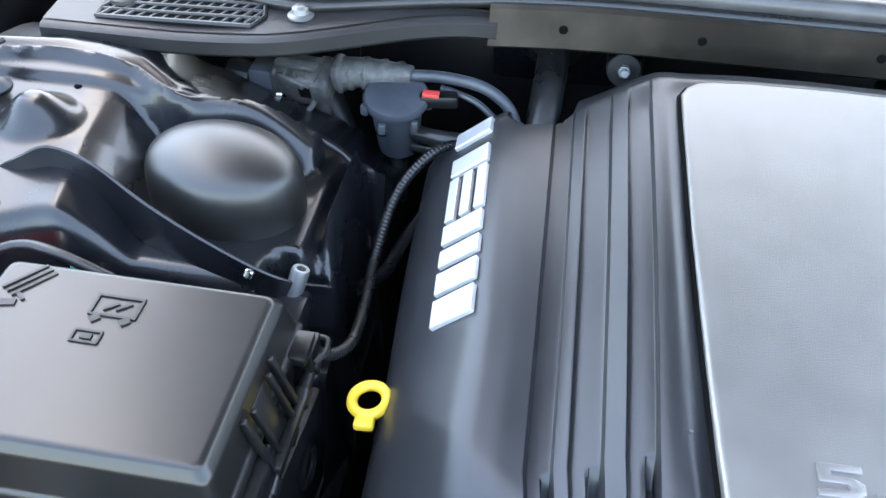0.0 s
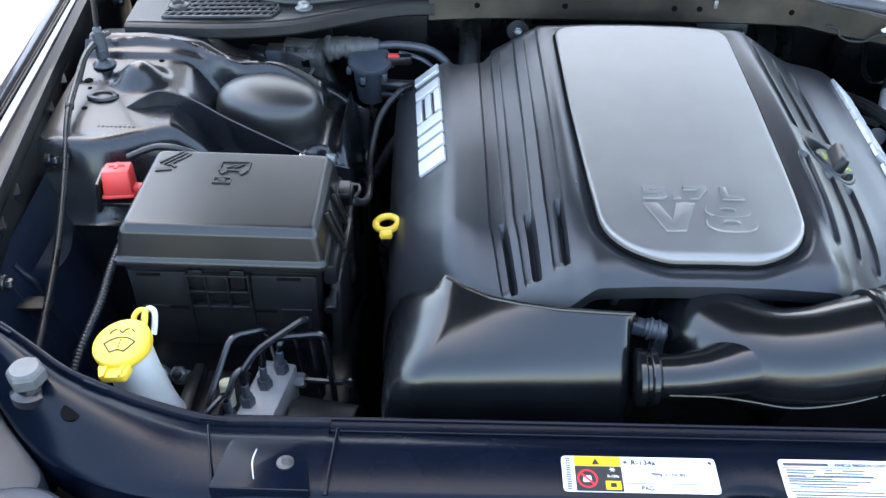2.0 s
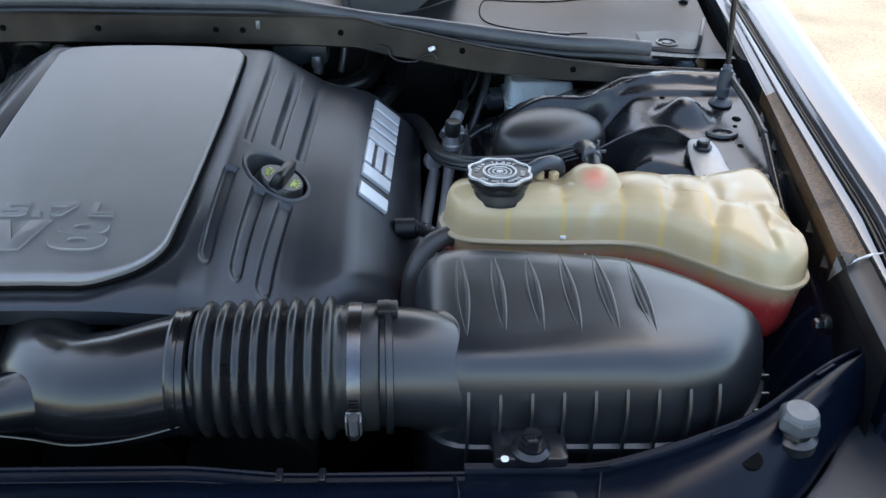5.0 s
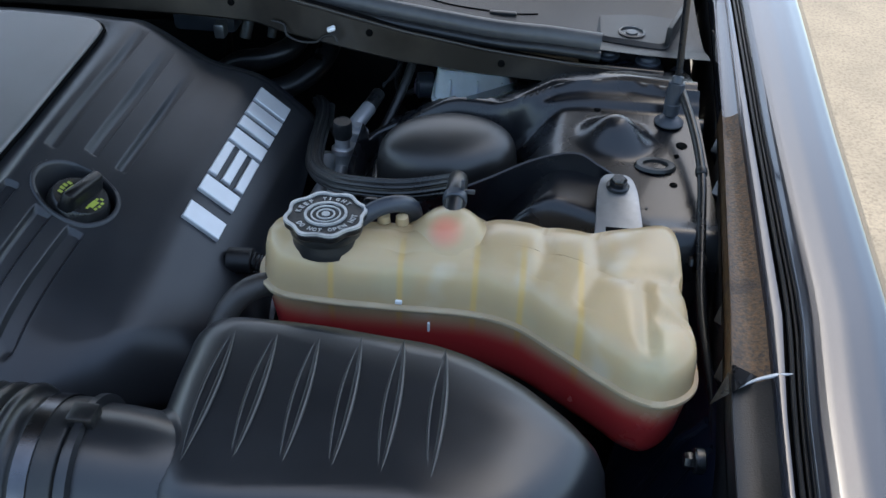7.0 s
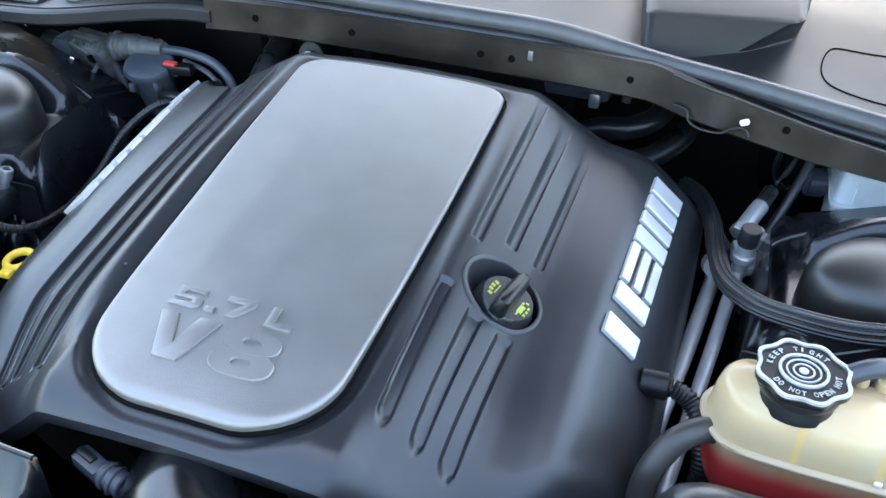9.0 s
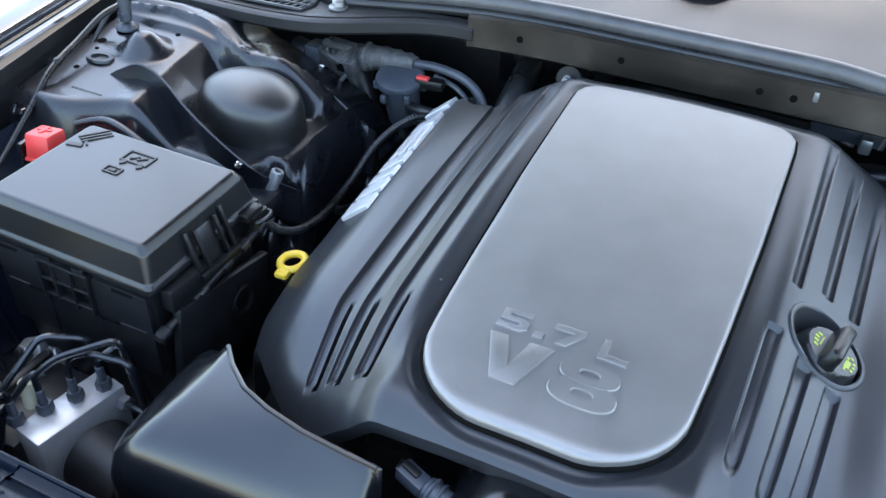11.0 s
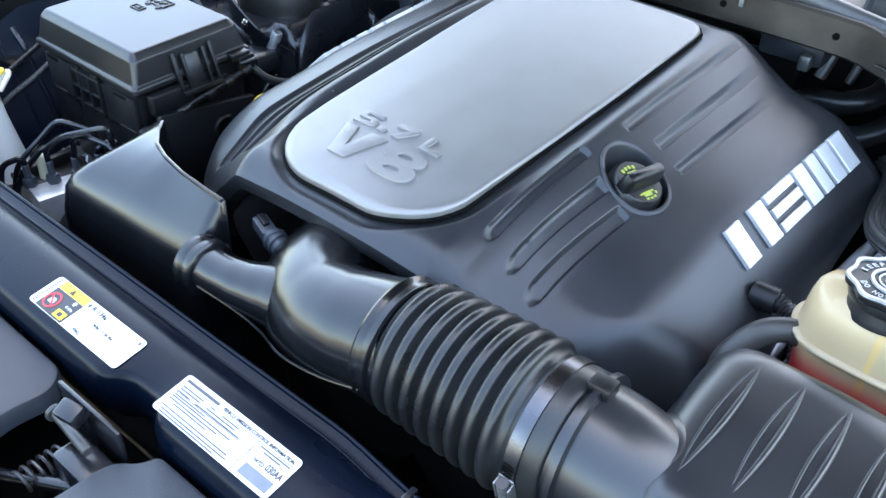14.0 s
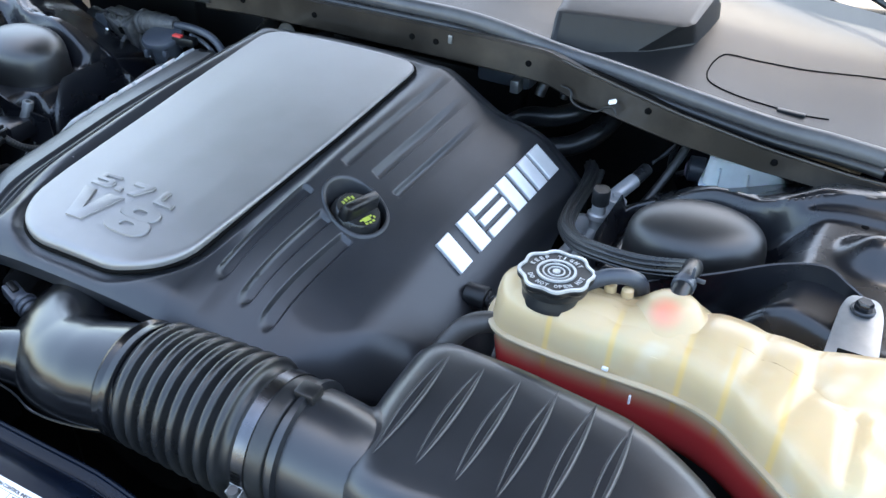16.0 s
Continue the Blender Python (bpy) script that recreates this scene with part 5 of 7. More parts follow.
part("side_boss", join(cyl((0.312, 0.414, 0.838), (0.337, 0.414, 0.839), 0.0130), cyl((0.336, 0.414, 0.839), (0.340, 0.414, 0.839), 0.0095)), DARKPL, cover, "round hose boss on the flank")
part("paint_chip", rbox((-0.128, 0.312, cover_z(-0.128, 0.312) + 0.0006), (0.0026, 0.0018, 0.0010), 0.0003), LOOM, cover)

oc = thing("oil_filler_cap", (0.187, 0.400, 0.862), "black oil filler cap with lime symbols in its well", "oil cap")
tilt = Matrix.Translation((0.182, 0.397, 0.897)) @ pose(0, 0, 0, 0, 24, 0)
part("body", lathe([(0.0275, -0.004), (0.028, 0.002), (0.0275, 0.011), (0.0255, 0.014), (0.0250, 0.0175), (0.0235, 0.019)], tilt, 48, 16, 0.010), RUBBER, oc)
GRIP = 78
part("grip", xf(loft([[(x * k, y * w, z) for x, y in rounded([(-0.0255, -0.0070), (0.0255, -0.0070), (0.0255, 0.0070), (-0.0255, 0.0070)], 0.006, 4)] for k, w, z in ((1, 1.3, 0.016), (1, 1.05, 0.021), (0.98, 0.9, 0.029), (0.92, 0.72, 0.033), (0.8, 0.4, 0.0345))]), tilt @ pose(0, 0, 0, 0, 0, GRIP)), PLASTIC, oc, "raised finger grip")
for x, y, w, h in ((-0.002, -0.0145, 0.010, 0.0050), (-0.0085, -0.0135, 0.005, 0.0018), (0.0055, -0.0130, 0.003, 0.0020), (0.0085, -0.0160, 0.002, 0.003), (-0.006, -0.0195, 0.003, 0.0022), (-0.001, -0.0200, 0.003, 0.0022), (0.004, -0.0195, 0.003, 0.0022),
                   (-0.009, 0.0150, 0.003, 0.004), (-0.004, 0.0165, 0.003, 0.004), (0.001, 0.0170, 0.003, 0.004), (0.006, 0.0160, 0.003, 0.004), (0.0, 0.0120, 0.012, 0.0014)):
    part("pad_print", xf(rbox((x, y, 0.0193), (w, h, 0.0006), 0), tilt @ pose(0, 0, 0, 0, 0, GRIP)), LIME, oc)
for r, z in ((0.0300, -0.006), (0.0292, -0.014)):
    part("skirt", xf(lathe([(r - 0.003, z - 0.004), (r, z - 0.003), (r, z + 0.001), (r - 0.003, z + 0.002)], None, 40), tilt), RUBBER, oc)

# engine below the cover
eng = thing("engine_block", (0, 0.45, 0.38), "grimy dark engine below the cover", "engine")
part("block", join(rbox((0, 0.50, 0.60), (0.40, 0.44, 0.44), 0.02), rbox((0.22, 0.50, 0.66), (0.20, 0.40, 0.20), 0.03, pose(0, 0, 0, 0, 40, 0)), rbox((-0.22, 0.50, 0.66), (0.20, 0.40, 0.20), 0.03, pose(0, 0, 0, 0, -40, 0))), ENGINE, eng)
part("intake_manifold", join(rbox((0.02, 0.40, 0.80), (0.30, 0.34, 0.10), 0.03), rbox((0.02, 0.32, 0.82), (0.14, 0.1, 0.09), 0.02)), DARKPL, eng)
part("front_cover", rbox((0, 0.26, 0.62), (0.34, 0.06, 0.34), 0.02), ENGINE, eng)
part("pulley", cyl((0.02, 0.20, 0.66), (0.02, 0.23, 0.66), 0.075, 40), ENGINE, eng)
part("alternator", cyl((0.17, 0.17, 0.70), (0.17, 0.26, 0.70), 0.065, 32), ENGINE, eng)

tb = thing("throttle_body", (0.0, 0.26, 0.76), "dark throttle body with wiring connectors under the cover", "throttle body")
part("ring", cyl((0.006, 0.225, 0.828), (0.006, 0.28, 0.824), 0.054, 40), ENGINE, tb)
part("motor", cyl((0.085, 0.245, 0.80), (0.085, 0.245, 0.862), 0.024, 24), DARKPL, tb)
part("connector", join(rbox((0.066, 0.215, 0.845), (0.022, 0.02, 0.04), 0.003), rbox((0.088, 0.222, 0.86), (0.012, 0.012, 0.02), 0.002)), LOOM, tb)
part("wire_tie", rbox((0.075, 0.21, 0.872), (0.012, 0.008, 0.005), 0.001), RED, tb)
for k in range(4):
    part("wire", tube([(0.07 + 0.006 * k, 0.22, 0.83), (0.10 + 0.01 * k, 0.235, 0.80), (0.14, 0.25 + 0.01 * k, 0.79), (0.18, 0.30, 0.77)], 0.0022, 6), RUBBER, tb)
part("screw", cyl((-0.088, 0.225, 0.835), (-0.088, 0.218, 0.85), 0.005), STEEL, tb)
sc = thing("sensor_connector", (-0.075, 0.16, 0.82), "dark blue grey wiring connector beside the air duct", "connector")
part("body", join(rbox((-0.080, 0.169, 0.853), (0.026, 0.016, 0.014), 0.0025, pose(0, 0, 0, 0, 10, -16)), cyl((-0.068, 0.167, 0.851), (-0.046, 0.162, 0.848), 0.0100, 20), cyl((-0.064, 0.166, 0.8505), (-0.060, 0.165, 0.850), 0.0122, 20), cyl((-0.056, 0.164, 0.8495), (-0.053, 0.1635, 0.849), 0.0122, 20), rbox((-0.05, 0.165, 0.835), (0.016, 0.016, 0.03), 0.003)), SENSOR, sc)
part("latch", join(rbox((-0.082, 0.170, 0.8615), (0.016, 0.007, 0.004), 0.001, pose(0, 0, 0, 0, 10, -16)), rbox((-0.093, 0.172, 0.854), (0.004, 0.012, 0.011), 0.0015)), PLASTIC, sc)

# ---------------------------------------------------------------- intake: resonator, elbow, bellows, airbox
res = thing("intake_resonator", (-0.21, 0.14, 0.70), "satin black plastic intake resonator box with a curved crest", "air duct")
RX = [-0.270, -0.25, -0.225, -0.195, -0.16, -0.12, -0.088]
RY = [0.1956, 0.176, 0.158, 0.147, 0.140, 0.1365, 0.1355]
RZ = [0.8905, 0.8925, 0.895, 0.897, 0.8975, 0.898, 0.8975]


def resonator_shell():
    """Crest, level shelf, sloping front face and a folded end, with rounded edges."""
    bm = bmesh.new()
    n = 13
    top, shelf, lip, back_low, front_low = [], [], [], [], []
    for x in np.linspace(-0.270, -0.088, n):
        t = (x + 0.270) / 0.182
        ry, rz = np.interp(x, RX, RY), np.interp(x, RX, RZ)
        top.append(bm.verts.new((x, ry, rz)))
        sx = x - 0.002
        shelf.append(bm.verts.new((sx, min(ry - 0.006, 0.1335 + 0.004 * (1 - t) ** 2), 0.8825 + 0.0095 * min(1, t * 2.2))))
        lx = x - 0.030 * (1 - t)
        lip.append(bm.verts.new((lx, 0.079 + 0.008 * t, 0.858 - 0.019 * t)))
        front_low.append(bm.verts.new((lx, 0.083 + 0.008 * t, 0.705)))
        back_low.append(bm.verts.new((x, ry + 0.003, 0.705)))
    ta, la = bm.verts.new((-0.328, 0.243, 0.850)), bm.verts.new((-0.334, 0.084, 0.832))
    tb, lb = bm.verts.new((-0.332, 0.245, 0.705)), bm.verts.new((-0.338, 0.088, 0.705))
    for i in range(n - 1):
        for a, b in ((top, shelf), (shelf, lip), (lip, front_low), (back_low, top)):
            bm.faces.new((a[i], b[i], b[i + 1], a[i + 1]))
    bm.faces.new((ta, la, lip[0], shelf[0], top[0]))
    bm.faces.new((ta, tb, lb, la))
    bm.faces.new((la, lb, front_low[0], lip[0]))
    bm.faces.new((ta, top[0], back_low[0], tb))
    bm.faces.new((top[-1], shelf[-1], lip[-1], front_low[-1], back_low[-1]))
    bmesh.ops.recalc_face_normals(bm, faces=bm.faces)
    bmesh.ops.triangulate(bm, faces=[f for f in bm.faces if len(f.verts) > 4])
    bmesh.ops.subdivide_edges(bm, edges=bm.edges[:], cuts=3, use_grid_fill=True)
    free = [v for v in bm.verts if v.co.z > 0.72 and not (v.co.x > -0.2705 and abs(v.co.y - np.interp(v.co.x, RX, RY)) < 0.0025 and abs(v.co.z - np.interp(v.co.x, RX, RZ)) < 0.002)]
    for _ in range(5):
        bmesh.ops.smooth_vert(bm, verts=free, factor=0.5, use_axis_x=True, use_axis_y=True, use_axis_z=True)
    return from_bm(bm)


part("shell", resonator_shell(), SATIN, res, "", 70)
crest = [(x, np.interp(x, RX, RY) - 0.001, np.interp(x, RX, RZ) - 0.0008) for x in np.linspace(-0.268, -0.092, 30)]
part("crest_lip", tube(crest, 0.0022, 8, 2), SATIN, res, "thin rounded crest")
part("outlet_collar", lathe([(0.023, 0), (0.0275, 0.002), (0.0275, 0.007), (0.0250, 0.009), (0.0250, 0.012), (0.0272, 0.014), (0.0272, 0.019), (0.0235, 0.022)], along((-0.089, 0.096, 0.851), (-0.06, 0.096, 0.852)), 36), SATIN, res, "ribbed outlet collar")

duct = thing("intake_elbow", (0.04, 0.13, 0.80), "satin black plastic intake elbow between resonator and bellows", "air duct")
part("elbow", tube([(0.150, 0.126, 0.872), (0.118, 0.122, 0.867), (0.088, 0.119, 0.861), (0.058, 0.123, 0.853), (0.033, 0.136, 0.845), (0.016, 0.156, 0.838), (0.008, 0.180, 0.833), (0.006, 0.205, 0.830), (0.006, 0.235, 0.827)], [0.0515, 0.0500, 0.0490, 0.0500, 0.0535, 0.0570, 0.0590, 0.0595, 0.0590], 48, 7), SATIN, duct, "", 80)
part("branch", tube([(-0.070, 0.096, 0.852), (-0.045, 0.097, 0.853), (-0.02, 0.101, 0.854), (0.01, 0.110, 0.854), (0.04, 0.117, 0.856)], [0.0215, 0.0215, 0.0235, 0.030, 0.034], 36, 6), SATIN, duct)
part("mould_line", tube([(0.145, 0.0775, 0.856), (0.10, 0.0715, 0.846), (0.055, 0.0695, 0.842), (0.018, 0.0785, 0.840), (-0.015, 0.0785, 0.845), (-0.06, 0.0745, 0.850)], 0.0012, 6), SATIN, duct)
part("end_flange", lathe([(0.0505, 0), (0.0535, 0.001), (0.0545, 0.003), (0.0535, 0.005), (0.0525, 0.0065), (0.0525, 0.009), (0.0545, 0.0105), (0.0550, 0.016), (0.0525, 0.018)], along((0.131, 0.1255, 0.8715), (0.17, 0.1258, 0.8715)), 56), SATIN, duct, "stepped end flange")
part("collar", lathe([(0.0590, 0), (0.0625, 0.002), (0.0630, 0.004), (0.0610, 0.006), (0.0610, 0.010), (0.0630, 0.012), (0.0630, 0.018), (0.0590, 0.020)], along((0.006, 0.203, 0.830), (0.006, 0.23, 0.827)), 48), SATIN, duct, "rolled hose collar")

bel = thing("bellows_hose", (0.21, 0.127, 0.80), "black corrugated rubber intake bellows", "hose")
prof = [(0.0515, 0.0)]
for k in range(8):
    c, grow = 0.004 + 0.0144 * k, 0.00055 * k
    for a in np.linspace(-90, 90, 9):
        prof.append((0.0525 + grow + 0.0050 * math.cos(radians(a)), c + 0.0044 * math.sin(radians(a)) + 0.0044))
    prof.append((0.0495 + grow, c + 0.0116))
prof += [(0.0525, 0.121), (0.0545, 0.123), (0.0545, 0.150), (0.052, 0.152)]
part("bellows", lathe(prof, along((0.151, 0.127, 0.873), (0.32, 0.129, 0.873)), 56), RUBBER, bel, "", 70)
clampm = along((0.276, 0.1285, 0.873), (0.30, 0.1287, 0.873))
part("clamp_band", lathe([(0.0546, 0), (0.0558, 0.0005), (0.0558, 0.0115), (0.0546, 0.012)], clampm, 48), BAND, bel, "dark steel hose clamp band")
ca = radians(-14)
c_out, c_up = Vector((0, -math.cos(ca), math.sin(ca))), Vector((0, math.sin(ca), math.cos(ca)))
c_mid = Vector((0.282, 0.1286, 0.873)) + c_out * 0.0590
c_axes = Matrix.Translation(c_mid) @ Matrix(((1, 0, 0), c_up, c_out)).transposed().to_4x4()
screw = part("clamp_screw", join(*[cyl(c_mid + c_up * q, c_mid + c_up * (q + 0.0014), 0.0046, 16) for q in np.arange(-0.009, 0.012, 0.0026)], cyl(c_mid - c_up * 0.010, c_mid + c_up * 0.013, 0.0036, 16)), LATCHSTEEL, bel, "threaded worm screw of the clamp")
part("screw_head", hexhead(c_mid - c_up * 0.010, c_mid - c_up * 0.0165, 0.0052), LATCHSTEEL, screw)
part("clamp_housing", join(xf(rbox((-0.0058, 0, -0.001), (0.0016, 0.021, 0.008), 0.0006), c_axes), xf(rbox((0.0058, 0, -0.001), (0.0016, 0.021, 0.008), 0.0006), c_axes), xf(rbox((0, 0, -0.0044), (0.0125, 0.026, 0.0014), 0.0005), c_axes)), STEEL, bel)
for k in range(4):
    na = ca + radians(15 + 3.4 * k)
    nm = Matrix.Translation((0.282, 0.1286, 0.873)) @ pose(0, 0, 0, -math.degrees(na), 0, 0)
    part("clamp_notch", xf(rbox((0, -0.0560, 0), (0.0075, 0.0008, 0.0009), 0), nm), BLACKHOLE, bel)
part("clamp_tab", rbox((0.309, 0.137, 0.928), (0.018, 0.016, 0.010), 0.002), PLASTIC, bel)

air = thing("air_filter_box", (0.50, 0.17, 0.70), "black plastic air filter box with six slanted ribs", "air box")
plan = [(0.331, 0.205), (0.333, 0.165), (0.346, 0.082), (0.560, 0.082), (0.618, 0.100), (0.655, 0.150), (0.668, 0.185), (0.652, 0.206), (0.615, 0.238), (0.572, 0.265), (0.523, 0.278), (0.431, 0.284), (0.331, 0.279)]
ring2 = rounded(plan, [0.02, 0.03, 0.05, 0.05, 0.05, 0.04, 0.02, 0.02, 0.04, 0.05, 0.05, 0.03, 0.03], 5)
mid = np.array([0.50, 0.178])
def inset(d):
    v = mid - ring2
    return ring2 + v / np.linalg.norm(v, axis=1)[:, None] * d
def top_z(x, y):
    return 0.9115 - 0.10 * max(0.0, x - 0.53) ** 1.0 - 0.10 * max(0.0, x - 0.60) - 0.02 * max(0.0, y - 0.2)
rings = []
for d, dz in ((0.0, -0.20), (0.0, -0.090), (-0.004, -0.088), (-0.004, -0.082), (0.0005, -0.080), (0.002, -0.050), (0.006, -0.030), (0.012, -0.016), (0.020, -0.007), (0.030, -0.0025), (0.042, 0.0), (0.07, 0.0), (0.09, 0.0)):
    rings.append([(x, y, top_z(x, y) + dz if dz > -0.06 else 0.905 + dz) for x, y in inset(d)])
part("shell", loft(rings), AIRPL, air, "", 45)
part("neck", tube([(0.300, 0.129, 0.873), (0.320, 0.1295, 0.8725), (0.338, 0.131, 0.868), (0.360, 0.134, 0.857), (0.39, 0.139, 0.840), (0.42, 0.144, 0.822)], [0.0515, 0.0513, 0.0510, 0.0505, 0.0500, 0.0500], 44, 5), AIRPL, air, "round inlet neck flowing into the box", 70)
def neck_fillet(u, v):
    """The round neck melting into the flat top of the box."""
    yc, zc = np.interp(u, [0.320, 0.338, 0.36, 0.39, 0.42], [0.1295, 0.131, 0.134, 0.139, 0.144]), np.interp(u, [0.320, 0.338, 0.36, 0.39, 0.42], [0.8725, 0.868, 0.857, 0.840, 0.822])
    y = yc + v
    a = zc + math.sqrt(max(0.0, 0.0512 ** 2 - v * v))
    dx, dy = u - 0.333 - 0.013 * np.clip((0.165 - y) / 0.083, 0, 1), (y - 0.082) / 0.6
    d = 0.05 - math.hypot(0.05 - dx, 0.05 - dy) if dx < 0.05 and dy < 0.05 else min(dx, dy)
    b = top_z(u, y) + np.interp(d, [0.0, 0.0005, 0.002, 0.006, 0.012, 0.020, 0.030, 0.042], [-0.09, -0.08, -0.05, -0.03, -0.016, -0.007, -0.0025, 0.0])
    k = 0.012
    return u, y, max(a, b) + max(k - abs(a - b), 0.0) ** 2 / (4 * k) + 0.0003 - 0.004 * step(0.45 * k, k, b - a)
part("neck_fillet", grid(neck_fillet, np.linspace(0.331, 0.400, 30), np.linspace(-0.047, 0.049, 31)), AIRPL, air, "", 70)
part("neck_ring", lathe([(0.052, 0), (0.0575, 0.001), (0.0575, 0.006), (0.052, 0.007)], along((0.306, 0.129, 0.873), (0.33, 0.13, 0.873)), 44), AIRPL, air)
for k in range(6):
    x0 = 0.3755 + 0.0324 * k
    ts = np.linspace(0.0, 1.0, 25)
    bow = np.sin(math.pi * ts)
    ys = 0.122 + (0.130 if k < 5 else 0.124) * ts
    lens = [[(x0 + e * 0.0064 * b ** 0.9, y, top_z(x0, y) + lift * b ** 0.7 - 0.0006) for y, b in zip(ys, bow)] for e, lift in ((-1.0, 0.0), (-0.62, 0.0008), (0.30, 0.0010), (1.0, 0.0))]
    q = len(ts)
    rib = part("rib", (sum(lens, []), [(r * q + i, r * q + i + 1, (r + 1) * q + i + 1, (r + 1) * q + i) for r in range(3) for i in range(q - 1)]), AIRPL, air, "", 60)
    for e, r0 in ((-0.85, 0.0011), (0.62, 0.0022)):
        part("rib_edge", tube([(x0 + e * 0.0064 * b ** 0.9, y, top_z(x0, y) - 0.0008 + 0.0010 * b) for y, b in zip(ys, bow)], [0.0002 + r0 * b ** 0.8 for b in bow], 10, 1, False), AIRPL, rib)
for k in range(9):
    x = 0.376 + 0.0265 * k
    y = 0.0815 + (0.02 * max(0, (x - 0.565) / 0.05) ** 1.5)
    fin = [(x + dx, yy, zz) for dx in (-0.0013, 0.0013) for yy, zz in ((y + 0.006, 0.882), (y - 0.0025, 0.866), (y - 0.0055, 0.845), (y - 0.007, 0.76), (y + 0.006, 0.76))]
    part("front_fin", (fin, [(0, 1, 2, 3, 4), (9, 8, 7, 6, 5), (0, 5, 6, 1), (1, 6, 7, 2), (2, 7, 8, 3), (3, 8, 9, 4), (4, 9, 5, 0)]), AIRPL, air)
for x, y in ((0.640, 0.118), (0.655, 0.140), (0.664, 0.165)):
    part("side_fin", rbox((x, y, 0.79), (0.008, 0.003, 0.08), 0.0008, None, 1), AIRPL, air)
abr = thing("air_box_bracket", (0.426, 0.055, 0.80), "black steel bracket with a flanged nut holding the air box", "bracket")
part("plate", prism(rounded([(0.395, 0.046), (0.457, 0.046), (0.457, 0.084), (0.395, 0.084)], 0.006), 0.80, 0.8455, 0.003), BLACKMETAL, abr)
part("washer", lathe([(0.0165, 0), (0.0165, 0.003), (0.012, 0.006), (0.012, 0.008)], Matrix.Translation((0.426, 0.056, 0.8455)), 28), BLACKMETAL, abr)
part("nut", hexhead((0.426, 0.056, 0.853), (0.426, 0.056, 0.864), 0.009), BLACKMETAL, abr)
part("paint_dot", cyl((0.404, 0.046, 0.8455), (0.404, 0.046, 0.847), 0.0035, 12), PAPER, abr)

# ---------------------------------------------------------------- coolant tank
tank = thing("coolant_tank", (0.56, 0.33, 0.80), "cream translucent coolant tank half filled with pink coolant", "coolant tank")
front = [(0.367, 0.358), (0.376, 0.340), (0.392, 0.330), (0.431, 0.326), (0.487, 0.325), (0.550, 0.325), (0.590, 0.315), (0.626, 0.289), (0.660, 0.262), (0.682, 0.246), (0.703, 0.241), (0.723, 0.252), (0.732, 0.272), (0.731, 0.31), (0.730, 0.362), (0.730, 0.398)]
back = [(0.720, 0.416), (0.69, 0.410), (0.655, 0.402), (0.615, 0.405), (0.577, 0.409), (0.548, 0.404), (0.50, 0.396), (0.45, 0.392), (0.41, 0.394), (0.380, 0.390), (0.367, 0.376)]
plan = spline(front + back, 9, True)[:, :2]
spine = spline([(0.405, 0.358), (0.50, 0.359), (0.60, 0.357), (0.66, 0.338), (0.695, 0.318)], 12)
core = np.array([spine[np.argmin(np.linalg.norm(spine - p, axis=1))] for p in plan])
core = (np.roll(core, 2, 0) + np.roll(core, 1, 0) + core + np.roll(core, -1, 0) + np.roll(core, -2, 0)) / 5
nrm = (core - plan) / np.linalg.norm(core - plan, axis=1)[:, None]
VALLEYS = [((x, 0.30), (x, 0.42)) for x in TANK_WEBS[:3]] + [((0.591, 0.30), (0.612, 0.345)), ((0.612, 0.345), (0.612, 0.42)), ((0.628, 0.27), (0.655, 0.335)), ((0.655, 0.335), (0.655, 0.42)), ((0.655, 0.335), (0.74, 0.340)), ((0.690, 0.225), (0.690, 0.335)), ((0.690, 0.292), (0.74, 0.292))]
def valley(x, y, width):
    """How near a point lies to the lines where the tank's cells meet, from 0 to 1."""
    best = 0.0
    for (xa, ya), (xb, yb) in VALLEYS:
        k = np.clip(((x - xa) * (xb - xa) + (y - ya) * (yb - ya)) / ((xb - xa) ** 2 + (yb - ya) ** 2), 0, 1)
        best = max(best, math.exp(-((x - xa - k * (xb - xa)) ** 2 + (y - ya - k * (yb - ya)) ** 2) / width ** 2))
    return best
dent = np.array([valley(p[0], p[1], 0.009) for p in plan])
def tank_ring(d, z, amp, slope=0.0):
    p = plan + nrm * (d + amp * dent)[:, None]
    return np.column_stack([p, z + slope * (p[:, 1] - 0.33)])
def tank_top(k, z):
    e = plan + nrm * 0.021
    p = e * (1 - k) + core * k
    low = np.array([valley(q[0], q[1], 0.0075) for q in p])
    return np.column_stack([p, z + 0.09 * (p[:, 1] - 0.33) - 0.0042 * low])
upper = [tank_ring(0.0, 0.8785, 0.0), tank_ring(0.0005, 0.882, 0.001), tank_ring(0.0015, 0.890, 0.002), tank_ring(0.003, 0.902, 0.003, 0.05), tank_ring(0.0055, 0.911, 0.0035, 0.08), tank_ring(0.0100, 0.9172, 0.003, 0.09)]
upper += [tank_top(k, 0.9200 + 0.0045 * (1 - (1 - k) ** 2)) for k in (0.0, 0.05, 0.10, 0.16, 0.23, 0.31, 0.40, 0.5, 0.6, 0.7, 0.8, 0.9, 1.0)]
lower = [tank_ring(0.018, 0.800, 0.0), tank_ring(0.014, 0.803, 0.0), tank_ring(0.010, 0.812, 0.0), tank_ring(0.006, 0.825, 0.0005), tank_ring(0.003, 0.85, 0.001), tank_ring(0.0, 0.8755, 0.0)]
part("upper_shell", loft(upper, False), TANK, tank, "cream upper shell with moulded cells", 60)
part("lower_shell", loft(lower), TANK, tank, "lower shell tinted pink by coolant", 50)
